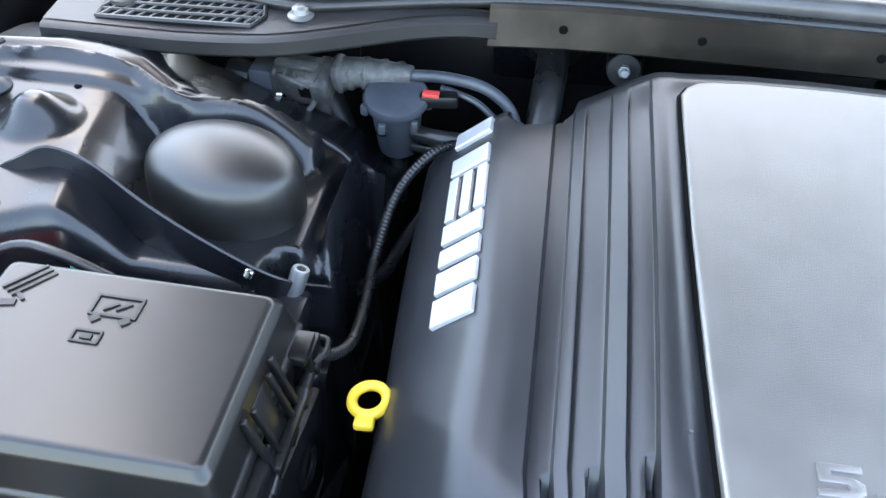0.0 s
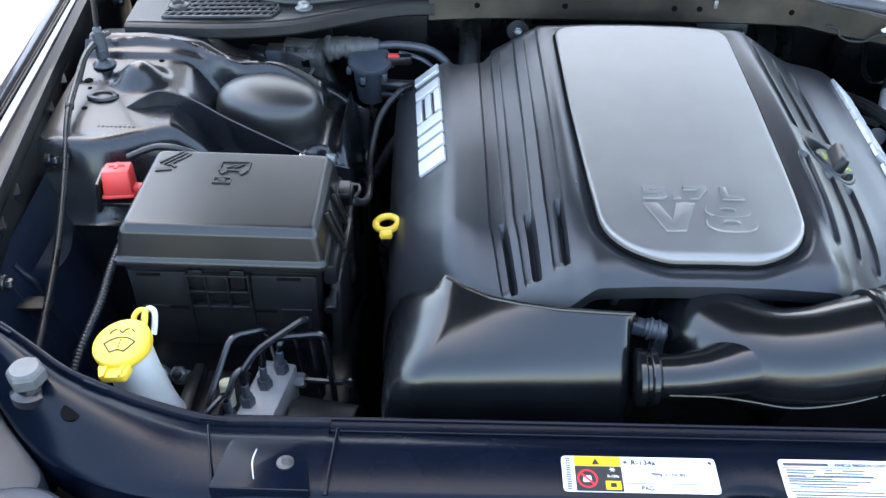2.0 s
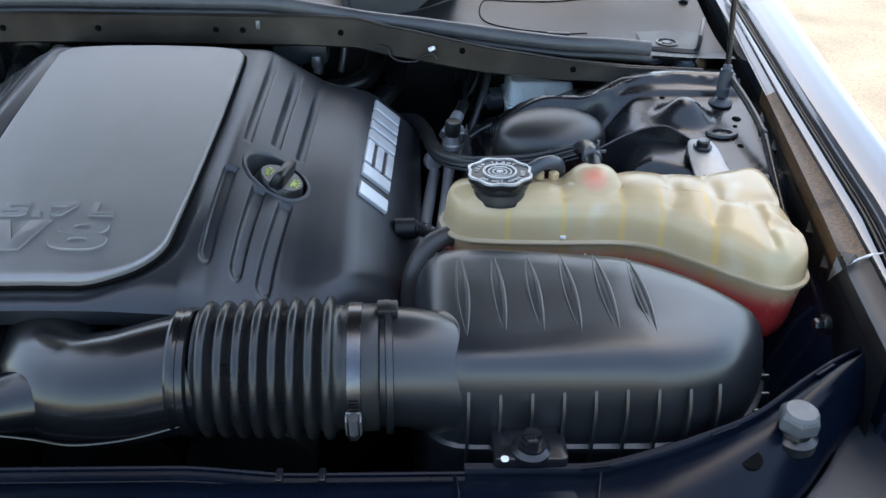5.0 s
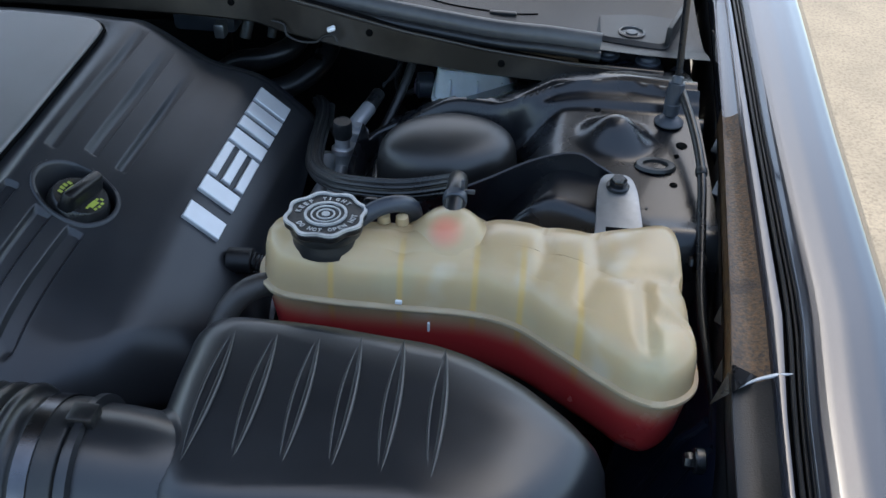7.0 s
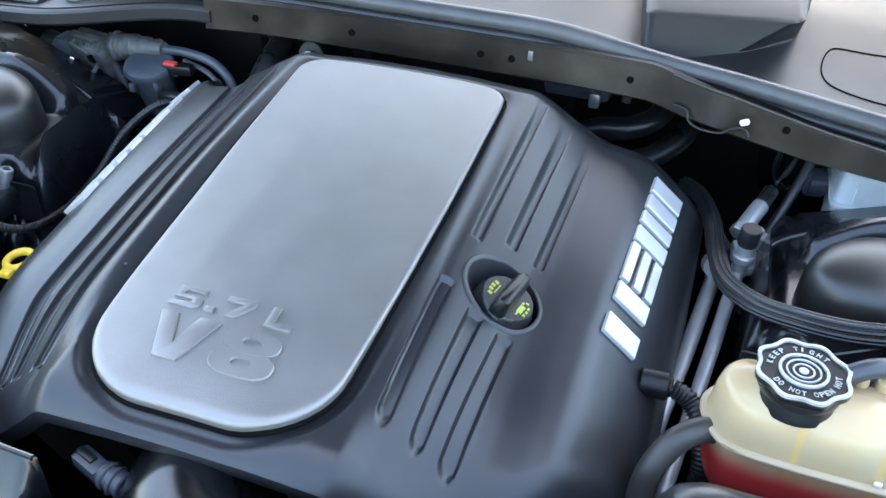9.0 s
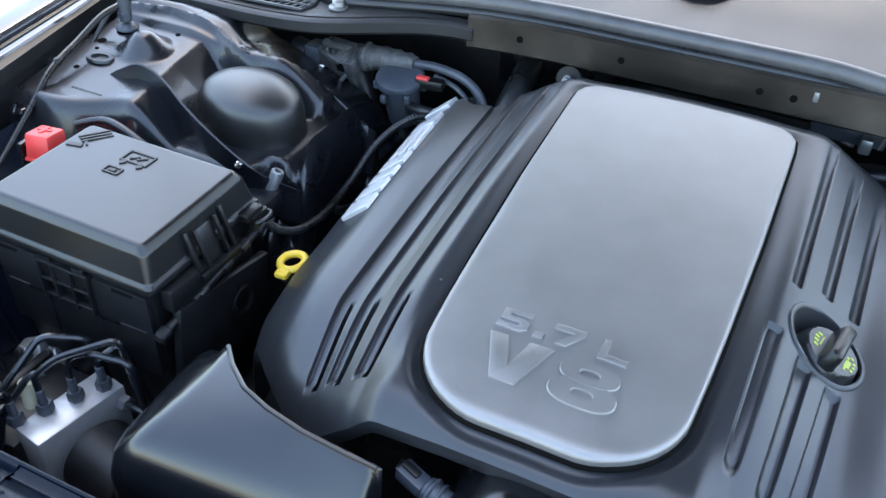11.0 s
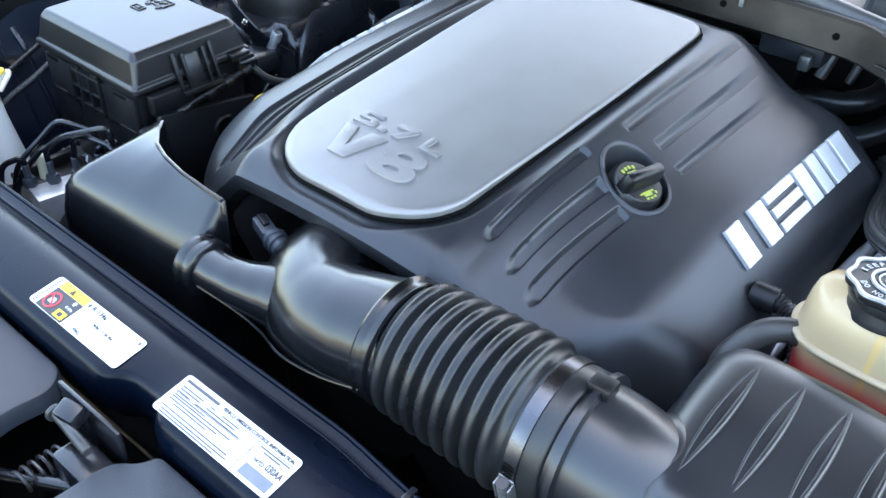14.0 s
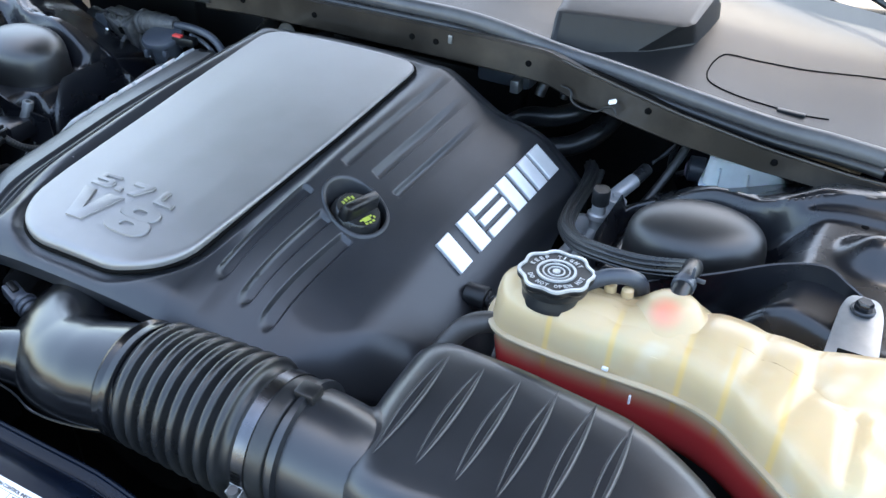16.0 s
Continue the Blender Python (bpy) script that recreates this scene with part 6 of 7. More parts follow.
part("seam", loft([tank_ring(0.0, 0.8745, 0), tank_ring(-0.0045, 0.8752, 0), tank_ring(-0.0052, 0.877, 0), tank_ring(-0.0045, 0.8788, 0), tank_ring(0.0, 0.8795, 0)], False), SEAMPL, tank, "milky welded seam flange", 60)
part("filler_neck", lathe([(0.0315, 0), (0.0305, 0.006), (0.029, 0.010), (0.0285, 0.014), (0.0285, 0.024)], Matrix.Translation((0.424, 0.362, 0.914)), 40), RUBBER, tank, "black filler neck")
part("outlet_dome", lathe([(0.048, -0.010), (0.039, -0.002), (0.032, 0.004), (0.0265, 0.011), (0.021, 0.0165), (0.014, 0.020), (0.007, 0.0215), (0.001, 0.0218)], Matrix.Translation((0.529, 0.378, 0.918)), 40), TANK, tank, "domed hose outlet with a pink stain", 80)
part("level_mark", rbox((0.491, 0.3235, 0.8835), (0.006, 0.003, 0.004), 0.001), PAPER, tank)
part("level_mark", rbox((0.517, 0.3235, 0.858), (0.0022, 0.003, 0.010), 0.0008), PAPER, tank)
for x in (0.470, 0.486):
    part("vent_nub", lathe([(0.006, 0), (0.0055, 0.007), (0.003, 0.009)], Matrix.Translation((x, 0.384, 0.922)), 14), TANK, tank)

cm = Matrix.Translation((0.424, 0.362, 0.936)) @ pose(0, 0, 0, -3, 0, 20)
capt = part("pressure_cap", lathe([(0.031, -0.004), (0.0335, -0.001), (0.034, 0.003), (0.0332, 0.0046), (0.0305, 0.0044), (0.0175, 0.0044), (0.0165, 0.0055), (0.0155, 0.0046), (0.001, 0.0046)], cm, 96, 8, 0.05), CAPBLACK, tank, "black stamped pressure cap with a wavy bright rim", 25)
def bright_ring(r, w, h, lobes=0, depth=0.0):
    part("bright_ring", lathe([(r, 0.0040), (r, 0.0046 + h), (r - w, 0.0046 + h), (r - w, 0.0040)], cm, 96, lobes, depth), CAPPRINT, capt, "bright worn ridge", 30)
bright_ring(0.0340, 0.0029, 0.0016, 8, 0.05)
bright_ring(0.0182, 0.0022, 0.0018)
bright_ring(0.0128, 0.0013, 0.0012)
bright_ring(0.0080, 0.0013, 0.0010)
bright_ring(0.0035, 0.0034, 0.0012)
part("lower_rim", lathe([(0.0305, -0.010), (0.0315, -0.006), (0.0312, -0.003)], cm, 48), RUBBER, capt)
for text, a0, a1 in (("KEEP TIGHT", 152, 28), ("DO NOT OPEN HOT", 200, 340)):
    for k, ch in enumerate(text):
        if ch != " ":
            a = radians(a0 + (a1 - a0) * k / (len(text) - 1))
            turn = math.degrees(a) - 90 if a1 < a0 else math.degrees(a) + 90
            m = cm @ Matrix.Translation((0.0245 * math.cos(a), 0.0245 * math.sin(a), 0.0049)) @ pose(0, 0, 0, 0, 0, turn) @ Matrix.Translation((-0.0019, -0.0025, 0))
            part("lettering", lettering(ch, 0.0048, 0.0034 if ch != "I" else 0.0013, m, 0.0004, weight=0.020), CAPPRINT, capt)

brk = thing("tank_bracket", (0.683, 0.45, 0.88), "grey zinc bracket holding the coolant tank to the tower", "bracket")
bp = rounded([(0.661, 0.405), (0.706, 0.405), (0.703, 0.47), (0.697, 0.490), (0.671, 0.490), (0.665, 0.47)], [0.003, 0.003, 0.01, 0.016, 0.016, 0.01], 5)
part("plate", xf(prism(bp - np.array([0.683, 0.45]), 0, 0.003, 0.0008), Matrix.Translation((0.679, 0.456, 0.9085)) @ pose(0, 0, 0, 11, 0, 0)), STEEL, brk)
part("slot", xf(rbox((0, -0.036, 0.0022), (0.024, 0.011, 0.0025), 0.001), Matrix.Translation((0.679, 0.456, 0.9085)) @ pose(0, 0, 0, 11, 0, 0)), BLACKHOLE, brk)
part("bolt", join(cyl((0.680, 0.477, 0.914), (0.680, 0.477, 0.919), 0.011), hexhead((0.680, 0.477, 0.918), (0.680, 0.477, 0.926), 0.008)), BLACKMETAL, brk)
part("leg", rbox((0.680, 0.486, 0.896), (0.03, 0.012, 0.035), 0.003), STEEL, brk)


# ---------------------------------------------------------------- passenger side: fuse box, washer, brake unit
fuse = thing("fuse_box", (-0.512, 0.327, 0.63), "black plastic fuse box with a dusty sloping lid", "fuse box")
FC = np.array([-0.512, 0.327])
def rect(hx, hy, z, r=0.007, k=4):
    q = rounded([(-hx, -hy), (hx, -hy), (hx, hy), (-hx, hy)], r, k) + FC
    return [(x, y, z + 0.03 * (y - 0.33) * 0.6 - 0.012 * (x + 0.512)) for x, y in q]
part("base_box", loft([rect(0.095, 0.070, 0.64), rect(0.103, 0.078, 0.76), rect(0.107, 0.081, 0.848), rect(0.107, 0.081, 0.853)]), DARKPL, fuse)
lid = part("lid", loft([rect(0.109, 0.083, 0.857), rect(0.1135, 0.0875, 0.8580), rect(0.1150, 0.0890, 0.8605), rect(0.1145, 0.0885, 0.8650), rect(0.1122, 0.0862, 0.8672), rect(0.1112, 0.0852, 0.8685), rect(0.1106, 0.0846, 0.8700),
                           rect(0.1062, 0.0792, 0.8945, 0.009), rect(0.1058, 0.0788, 0.8962, 0.009), rect(0.1050, 0.0780, 0.8976, 0.009), rect(0.1012, 0.0742, 0.9030, 0.008), rect(0.1002, 0.0732, 0.9040, 0.008), rect(0.0988, 0.0718, 0.9048, 0.007), rect(0.0970, 0.0700, 0.9052, 0.007), rect(0.0955, 0.0685, 0.9052, 0.007), rect(0.05, 0.035, 0.9052, 0.006)]), LIDGREY, fuse, "dusty lid with bevelled edges", 40)
weigh(lid)
def lid_m(x, y, rz=0):
    return Matrix.Translation((x, y, 0.9056 + 0.018 * (y - 0.33) - 0.012 * (x + 0.512))) @ pose(0, 0, 0, 1.0, 0.7, rz)
def icon(x, y, w, h, rz=0, z=0.0010):
    part("moulded_symbol", prism([(-w / 2, -h / 2), (w / 2, -h / 2), (w / 2, h / 2), (-w / 2, h / 2)], -0.0006, z, 0, lid_m(x, y, rz)), ICON, lid)
for x, y, w, h, rz in ((-0.503, 0.3905, 0.034, 0.002, 0), (-0.503, 0.3725, 0.034, 0.002, 0), (-0.5195, 0.3815, 0.002, 0.020, 0), (-0.4865, 0.3815, 0.002, 0.020, 0), (-0.507, 0.381, 0.012, 0.0022, 38), (-0.498, 0.382, 0.012, 0.0022, 38), (-0.514, 0.369, 0.007, 0.006, 45), (-0.492, 0.369, 0.007, 0.006, 45),
                       (-0.512, 0.357, 0.020, 0.0018, 0), (-0.512, 0.347, 0.020, 0.0018, 0), (-0.5215, 0.352, 0.0018, 0.010, 0), (-0.5025, 0.352, 0.0018, 0.010, 0), (-0.512, 0.352, 0.008, 0.0045, 0)):
    icon(x - 0.013, y - 0.013, w, h, rz)
for k in range(3):
    icon(-0.583 - 0.005 * k, 0.379 + 0.003 * k, 0.034, 0.0024, 52)
icon(-0.596, 0.358, 0.018, 0.006, 12)
icon(-0.587, 0.366, 0.010, 0.003, -40)
# overlapping panels, lattice and slots on the front
def front_piece(name, a, b, zt, zb, dy, mat=DARKPL):
    part(name, rbox(((a + b) / 2, 0.2455 - dy / 2 + 0.003, (zt + zb) / 2), (b - a, dy + 0.006, zt - zb), 0.0015), mat, fuse)
front_piece("front_panel", -0.614, -0.551, 0.849, 0.745, 0.004)
front_piece("front_panel", -0.482, -0.410, 0.846, 0.740, 0.004)
front_piece("front_panel", -0.551, -0.482, 0.800, 0.742, 0.003)
for x in (-0.551, -0.531, -0.507, -0.484):
    front_piece("lattice_bar", x - 0.0016, x + 0.0016, 0.848, 0.796, 0.008)
for z in (0.846, 0.824, 0.803):
    front_piece("lattice_bar", -0.551, -0.482, z + 0.0016, z - 0.0016, 0.0075)
front_piece("lattice_panel", -0.530, -0.508, 0.846, 0.826, 0.0055)
for x in (-0.541, -0.496):
    front_piece("front_clip", x - 0.008, x + 0.008, 0.853, 0.828, 0.005, PLASTIC)
for x, z, w in ((-0.565, 0.800, 0.022), (-0.468, 0.797, 0.024), (-0.592, 0.846, 0.026), (-0.44, 0.843, 0.026)):
    part("tab_slot", rbox((x, 0.2422, z), (w, 0.005, 0.0035), 0.001), BLACKHOLE, fuse)
for x, z, w in ((-0.59, 0.802, 0.03), (-0.435, 0.799, 0.035)):
    front_piece("front_ridge", x - w / 2, x + w / 2, z + 0.001, z - 0.001, 0.006)
# latch frame and hinge on the engine side
part("latch_frame", join(rbox((-0.396, 0.300, 0.868), (0.006, 0.005, 0.048), 0.0015, pose(0, 0, 0, 0, -18, 0)), rbox((-0.396, 0.355, 0.868), (0.006, 0.005, 0.048), 0.0015, pose(0, 0, 0, 0, -18, 0)), rbox((-0.386, 0.328, 0.842), (0.008, 0.06, 0.008), 0.002), rbox((-0.394, 0.312, 0.866), (0.005, 0.004, 0.045), 0.001, pose(0, 0, 0, 0, -18, 0)), rbox((-0.394, 0.343, 0.866), (0.005, 0.004, 0.045), 0.001, pose(0, 0, 0, 0, -18, 0))), PLASTIC, fuse, "open latch frame")
part("latch_tongue", rbox((-0.398, 0.328, 0.862), (0.004, 0.022, 0.045), 0.002, pose(0, 0, 0, 0, -18, 0)), LIDGREY, fuse)
part("corner_latch", join(rbox((-0.397, 0.392, 0.862), (0.022, 0.030, 0.010), 0.003), rbox((-0.388, 0.398, 0.852), (0.008, 0.026, 0.020), 0.002), tube([(-0.382, 0.385, 0.856), (-0.376, 0.395, 0.858), (-0.378, 0.408, 0.858), (-0.388, 0.410, 0.857)], 0.0022, 6)), PLASTIC, fuse)
part("hinge_bar", tube([(-0.396, 0.238, 0.806), (-0.392, 0.30, 0.822), (-0.388, 0.40, 0.842)], 0.0052, 10, 4), PLASTIC, fuse)
for t in (0.02, 0.22, 0.38, 0.62, 0.80, 0.98):
    p = Vector((-0.396, 0.238, 0.806)).lerp(Vector((-0.388, 0.40, 0.842)), t)
    part("hinge_knuckle", cyl(p - Vector((0, 0.007, 0.0016)), p + Vector((0, 0.007, 0.0016)), 0.0075, 14), LIDGREY if t in (0.38, 0.8) else PLASTIC, fuse)
part("side_panel", join(rbox((-0.392, 0.325, 0.765), (0.012, 0.150, 0.10), 0.004, pose(0, 0, 0, -10, 0, 0)), rbox((-0.397, 0.285, 0.838), (0.016, 0.06, 0.028), 0.004), rbox((-0.400, 0.345, 0.835), (0.014, 0.05, 0.02), 0.003)), DARKPL, fuse)
part("side_ring", xf(lathe([(0.017, 0), (0.019, 0.003), (0.016, 0.005), (0.013, 0.003), (0.013, 0.001)], None, 28), along((-0.386, 0.350, 0.775), (-0.37, 0.350, 0.775))), PLASTIC, fuse)
part("side_opening", cyl((-0.387, 0.350, 0.775), (-0.3845, 0.350, 0.775), 0.013, 24), BLACKHOLE, fuse)
part("mount_foot", rbox((-0.512, 0.327, 0.635), (0.17, 0.12, 0.03), 0.006), DARKPL, fuse)
solo("side_rail", join(rbox((-0.53, 0.25, 0.58), (0.30, 0.46, 0.09), 0.02), rbox((-0.66, 0.28, 0.60), (0.10, 0.40, 0.05), 0.015)), BLACKMETAL, "black painted frame rail under the fuse box", "frame rail", kind="structure")
solo("side_rail", join(rbox((0.53, 0.25, 0.58), (0.30, 0.46, 0.09), 0.02), rbox((0.66, 0.30, 0.62), (0.10, 0.40, 0.05), 0.015)), BLACKMETAL, "black painted frame rail under the coolant tank", "frame rail", kind="structure")

pos = thing("positive_terminal_cover", (-0.648, 0.34, 0.865), "red plastic battery terminal cover with a plus sign", "terminal cover")
part("body", rbox((-0.655, 0.368, 0.886), (0.034, 0.034, 0.032), 0.004, pose(0, 0, 0, -8, 0, 8), 2, 0.08), RED, pos)
part("rim", rbox((-0.655, 0.367, 0.870), (0.037, 0.037, 0.005), 0.002, pose(0, 0, 0, -8, 0, 8)), RED, pos)
part("arm", rbox((-0.632, 0.366, 0.874), (0.02, 0.014, 0.012), 0.003), RED, pos)
for w, h in ((0.018, 0.004), (0.004, 0.018)):
    part("plus_bar", rbox((-0.655, 0.371, 0.9025), (w, h, 0.002), 0.0006, pose(0, 0, 0, -8, 0, 8)), RED, pos)
part("bracket", join(rbox((-0.677, 0.366, 0.872), (0.005, 0.04, 0.04), 0.001, pose(0, 0, 0, 0, 8, 6)), rbox((-0.655, 0.366, 0.862), (0.046, 0.036, 0.006), 0.002)), BLACKMETAL, pos)

wash = thing("washer_filler", (-0.565, 0.13, 0.66), "white washer bottle neck with a yellow cap", "washer bottle")
part("neck", tube([(-0.583, 0.130, 0.846), (-0.579, 0.132, 0.80), (-0.572, 0.136, 0.75), (-0.558, 0.140, 0.70), (-0.54, 0.142, 0.655)], [0.0238, 0.0245, 0.026, 0.028, 0.031], 32), WHITEPL, wash, "translucent white neck")
wm = Matrix.Translation((-0.584, 0.129, 0.846)) @ pose(0, 0, 0, 8, -7, 0) @ Matrix.Scale(0.86, 4)
wc = part("cap", lathe([(0.030, -0.006), (0.0325, -0.004), (0.0335, 0.0), (0.0335, 0.006), (0.0325, 0.0085), (0.030, 0.0098), (0.012, 0.0104), (0.001, 0.0106)], wm, 48), YELLOW, wash, "yellow snap cap")
part("finger_tab", xf(join(prism(rounded([(-0.022, -0.028), (0.018, -0.030), (0.013, -0.047), (-0.016, -0.046)], 0.004, 3), -0.006, 0.003, 0.0015), prism([(-0.012, -0.046), (-0.009, -0.046), (-0.008, -0.03), (-0.011, -0.03)], 0.002, 0.006, 0.0), prism([(0.007, -0.046), (0.010, -0.046), (0.011, -0.03), (0.008, -0.03)], 0.002, 0.006, 0.0)), wm), YELLOW, wc)
part("tether_loop", xf(tube([(0.006, 0.030, 0.006), (0.006, 0.038, 0.008), (0.011, 0.044, 0.010), (0.018, 0.042, 0.010), (0.020, 0.032, 0.008), (0.020, 0.024, 0.005)], 0.0034, 8), wm), YELLOW, wc)
part("white_loop", xf(tube([(0.014, 0.030, -0.010), (0.013, 0.042, 0.000), (0.019, 0.049, 0.006), (0.026, 0.046, 0.004), (0.027, 0.034, -0.004), (0.025, 0.024, -0.012)], 0.0036, 8), wm), WHITEPL, wash)
def wmark(pts_, r=0.0009):
    part("wiper_symbol", xf(tube([(x, y, 0.0107) for x, y in pts_], r, 6, 4), wm), ICON, wc)
wmark([(-0.018, -0.004), (-0.009, 0.002), (0.0, 0.004), (0.009, 0.002), (0.018, -0.004)])
wmark([(-0.008, -0.017), (-0.003, -0.0145), (0.003, -0.0145), (0.008, -0.017)])
wmark([(-0.018, -0.004), (-0.008, -0.017)])
wmark([(0.018, -0.004), (0.008, -0.017)])
for k in range(4):
    wmark([(0.0, 0.001 - 0.0045 * k), (0.0, -0.001 - 0.0045 * k)])
for x in (-0.009, 0.006):
    wmark([(x - 0.006, 0.010), (x - 0.003, 0.015), (x + 0.001, 0.016)], 0.0008)
    wmark([(x + 0.004, 0.015), (x + 0.008, 0.011)], 0.0008)

absu = thing("brake_control_unit", (-0.47, 0.16, 0.62), "aluminium brake hydraulic block with bent steel lines", "brake unit")
part("valve_block", rbox((-0.463, 0.166, 0.700), (0.040, 0.100, 0.088), 0.003, pose(0, 0, 0, 0, 0, -10)), ALU, absu, "bare machined block")
part("controller", join(rbox((-0.525, 0.165, 0.69), (0.075, 0.11, 0.07), 0.006), rbox((-0.545, 0.17, 0.73), (0.012, 0.09, 0.02), 0.003), rbox((-0.53, 0.10, 0.71), (0.05, 0.03, 0.05), 0.005)), DARKPL, absu, "black control module")
part("pump_motor", cyl((-0.436, 0.160, 0.69), (-0.365, 0.147, 0.69), 0.040, 32), DARKPL, absu)
fits = [(-0.492, 0.126), (-0.478, 0.150), (-0.464, 0.176), (-0.450, 0.200)]
for x, y in fits:
    part("fitting", join(hexhead((x, y, 0.744), (x, y, 0.756), 0.0085), cyl((x, y, 0.755), (x, y, 0.775), 0.0042)), SENSOR, absu)
part("plug", cyl((-0.498, 0.150, 0.742), (-0.498, 0.152, 0.775), 0.0075, 16), material("cream plug", (0.55, 0.52, 0.36), 0.45, 0, 0.1, 30), absu)
part("side_fitting", hexhead((-0.440, 0.205, 0.725), (-0.425, 0.203, 0.727), 0.009), STEEL, absu)
part("side_fitting", cyl((-0.43, 0.16, 0.715), (-0.41, 0.157, 0.715), 0.006), STEEL, absu)
lines = [[(-0.492, 0.126, 0.77), (-0.492, 0.126, 0.785), (-0.510, 0.105, 0.775), (-0.505, 0.085, 0.70), (-0.49, 0.07, 0.64)],
         [(-0.502, 0.080, 0.66), (-0.513, 0.125, 0.765), (-0.494, 0.180, 0.814), (-0.462, 0.208, 0.800), (-0.452, 0.215, 0.70)],
         [(-0.478, 0.150, 0.77), (-0.480, 0.150, 0.790), (-0.466, 0.168, 0.806), (-0.415, 0.204, 0.824), (-0.408, 0.208, 0.70)],
         [(-0.464, 0.176, 0.77), (-0.462, 0.180, 0.800), (-0.446, 0.188, 0.806), (-0.398, 0.196, 0.806), (-0.392, 0.198, 0.70)],
         [(-0.450, 0.200, 0.77), (-0.450, 0.202, 0.782), (-0.44, 0.225, 0.79), (-0.43, 0.235, 0.70)],
         [(-0.425, 0.203, 0.728), (-0.380, 0.196, 0.732), (-0.372, 0.195, 0.738), (-0.370, 0.19, 0.64)],
         [(-0.41, 0.157, 0.715), (-0.375, 0.151, 0.715), (-0.366, 0.15, 0.66)],
         [(-0.490, 0.075, 0.66), (-0.500, 0.118, 0.755), (-0.486, 0.150, 0.790), (-0.474, 0.160, 0.792)]]
for q in lines:
    part("brake_line", tube(bend(q, 0.012), 0.0038, 8, 1, False), BLACKMETAL, absu, "bent black steel line")
part("mount_bracket", join(rbox((-0.56, 0.20, 0.645), (0.02, 0.16, 0.05), 0.004), rbox((-0.47, 0.15, 0.64), (0.2, 0.12, 0.03), 0.004)), BLACKMETAL, absu)
for x, y, z in ((-0.587, 0.253, 0.684), (-0.612, 0.236, 0.690)):
    n = thing("flange_nut", (x, y, z - 0.01), "plated flange nut on the inner panel", "nut", "flange nuts")
    m_ = along((x, y + 0.02, z - 0.012), (x, y - 0.012, z + 0.008))
    part("washer", lathe([(0.016, 0.0), (0.016, 0.022), (0.012, 0.025)], m_, 24), STEEL, n)
    part("nut", xf(lathe([(0.010, 0.02), (0.010, 0.034), (0.008, 0.036)], None, 6), m_), STEEL, n)
    part("stud", xf(lathe([(0.0055, 0.02), (0.0055, 0.040), (0.004, 0.041)], None, 12), m_), DARKPL, n)

dip = thing("oil_dipstick", (-0.352, 0.435, 0.70), "yellow oil dipstick ring beside the engine cover", "dipstick")
a = np.linspace(0, 2 * math.pi, 29)
dm = Matrix.Translation((-0.343, 0.391, 0.814)) @ pose(0, 0, 0, 4, -6, 0)
part("ring", join(xf(tube([(0.0138 * math.cos(t), 0.0138 * math.sin(t), 0) for t in a], 0.0044, 12, 1, False), dm), xf(rbox((0, -0.0205, -0.001), (0.016, 0.012, 0.008), 0.003), dm)), YELLOW, dip, "yellow plastic pull ring")
part("tube", tube([(-0.344, 0.378, 0.802), (-0.348, 0.398, 0.772), (-0.352, 0.43, 0.74), (-0.345, 0.45, 0.66), (-0.33, 0.47, 0.55)], 0.0062, 12), RUBBER, dip)

st = thing("guide_stud", (-0.428, 0.474, 0.83), "grey plated hollow stud beside the fuse box", "stud")
part("barrel", lathe([(0.0078, 0), (0.0078, 0.037), (0.0070, 0.039), (0.0042, 0.039), (0.0040, 0.033), (0.001, 0.033)], along((-0.430, 0.470, 0.822), (-0.419, 0.481, 0.8585)), 20), STEEL, st, "", 25)
part("small_screw", cyl((-0.455, 0.452, 0.868), (-0.452, 0.455, 0.874), 0.004, 12), CHROME, st)
part("seat", rbox((-0.436, 0.460, 0.822), (0.05, 0.05, 0.03), 0.008), BLACKMETAL, st)

# ---------------------------------------------------------------- wiring and hoses
def cable(name, pts_, r, label, category="cable", mat=RUBBER, ties=(), n=10):
    ob = thing(name, pts_[0], label, category)
    part("sheath", tube(pts_, r, n, 8), mat, ob)
    path = spline(pts_, 8)
    for t in ties:
        i = int(t * (len(path) - 2))
        part("tie", xf(lathe([(r * 1.12, -0.004), (r * 1.3, -0.003), (r * 1.3, 0.003), (r * 1.12, 0.004)], None, 14), along(path[i], path[i + 1])), PLASTIC, ob)
    return ob
def corrugated(name, pts_, r, label, mat=RUBBER, category="hose", pitch=0.004):
    path = spline(pts_, 40)
    seg = np.concatenate([[0], np.cumsum(np.linalg.norm(np.diff(path, axis=0), axis=1))])
    k = int(seg[-1] / (pitch / 4))
    s_ = np.linspace(0, seg[-1], k)
    fine_ = np.stack([np.interp(s_, seg, path[:, j]) for j in range(3)], 1)
    rad = r * (1 + 0.09 * np.sin(s_ / pitch * 2 * math.pi))
    ob = thing(name, pts_[0], label, category)
    part("sheath", tube(fine_, rad, 12, 1, False), mat, ob, "", 70)
    return ob

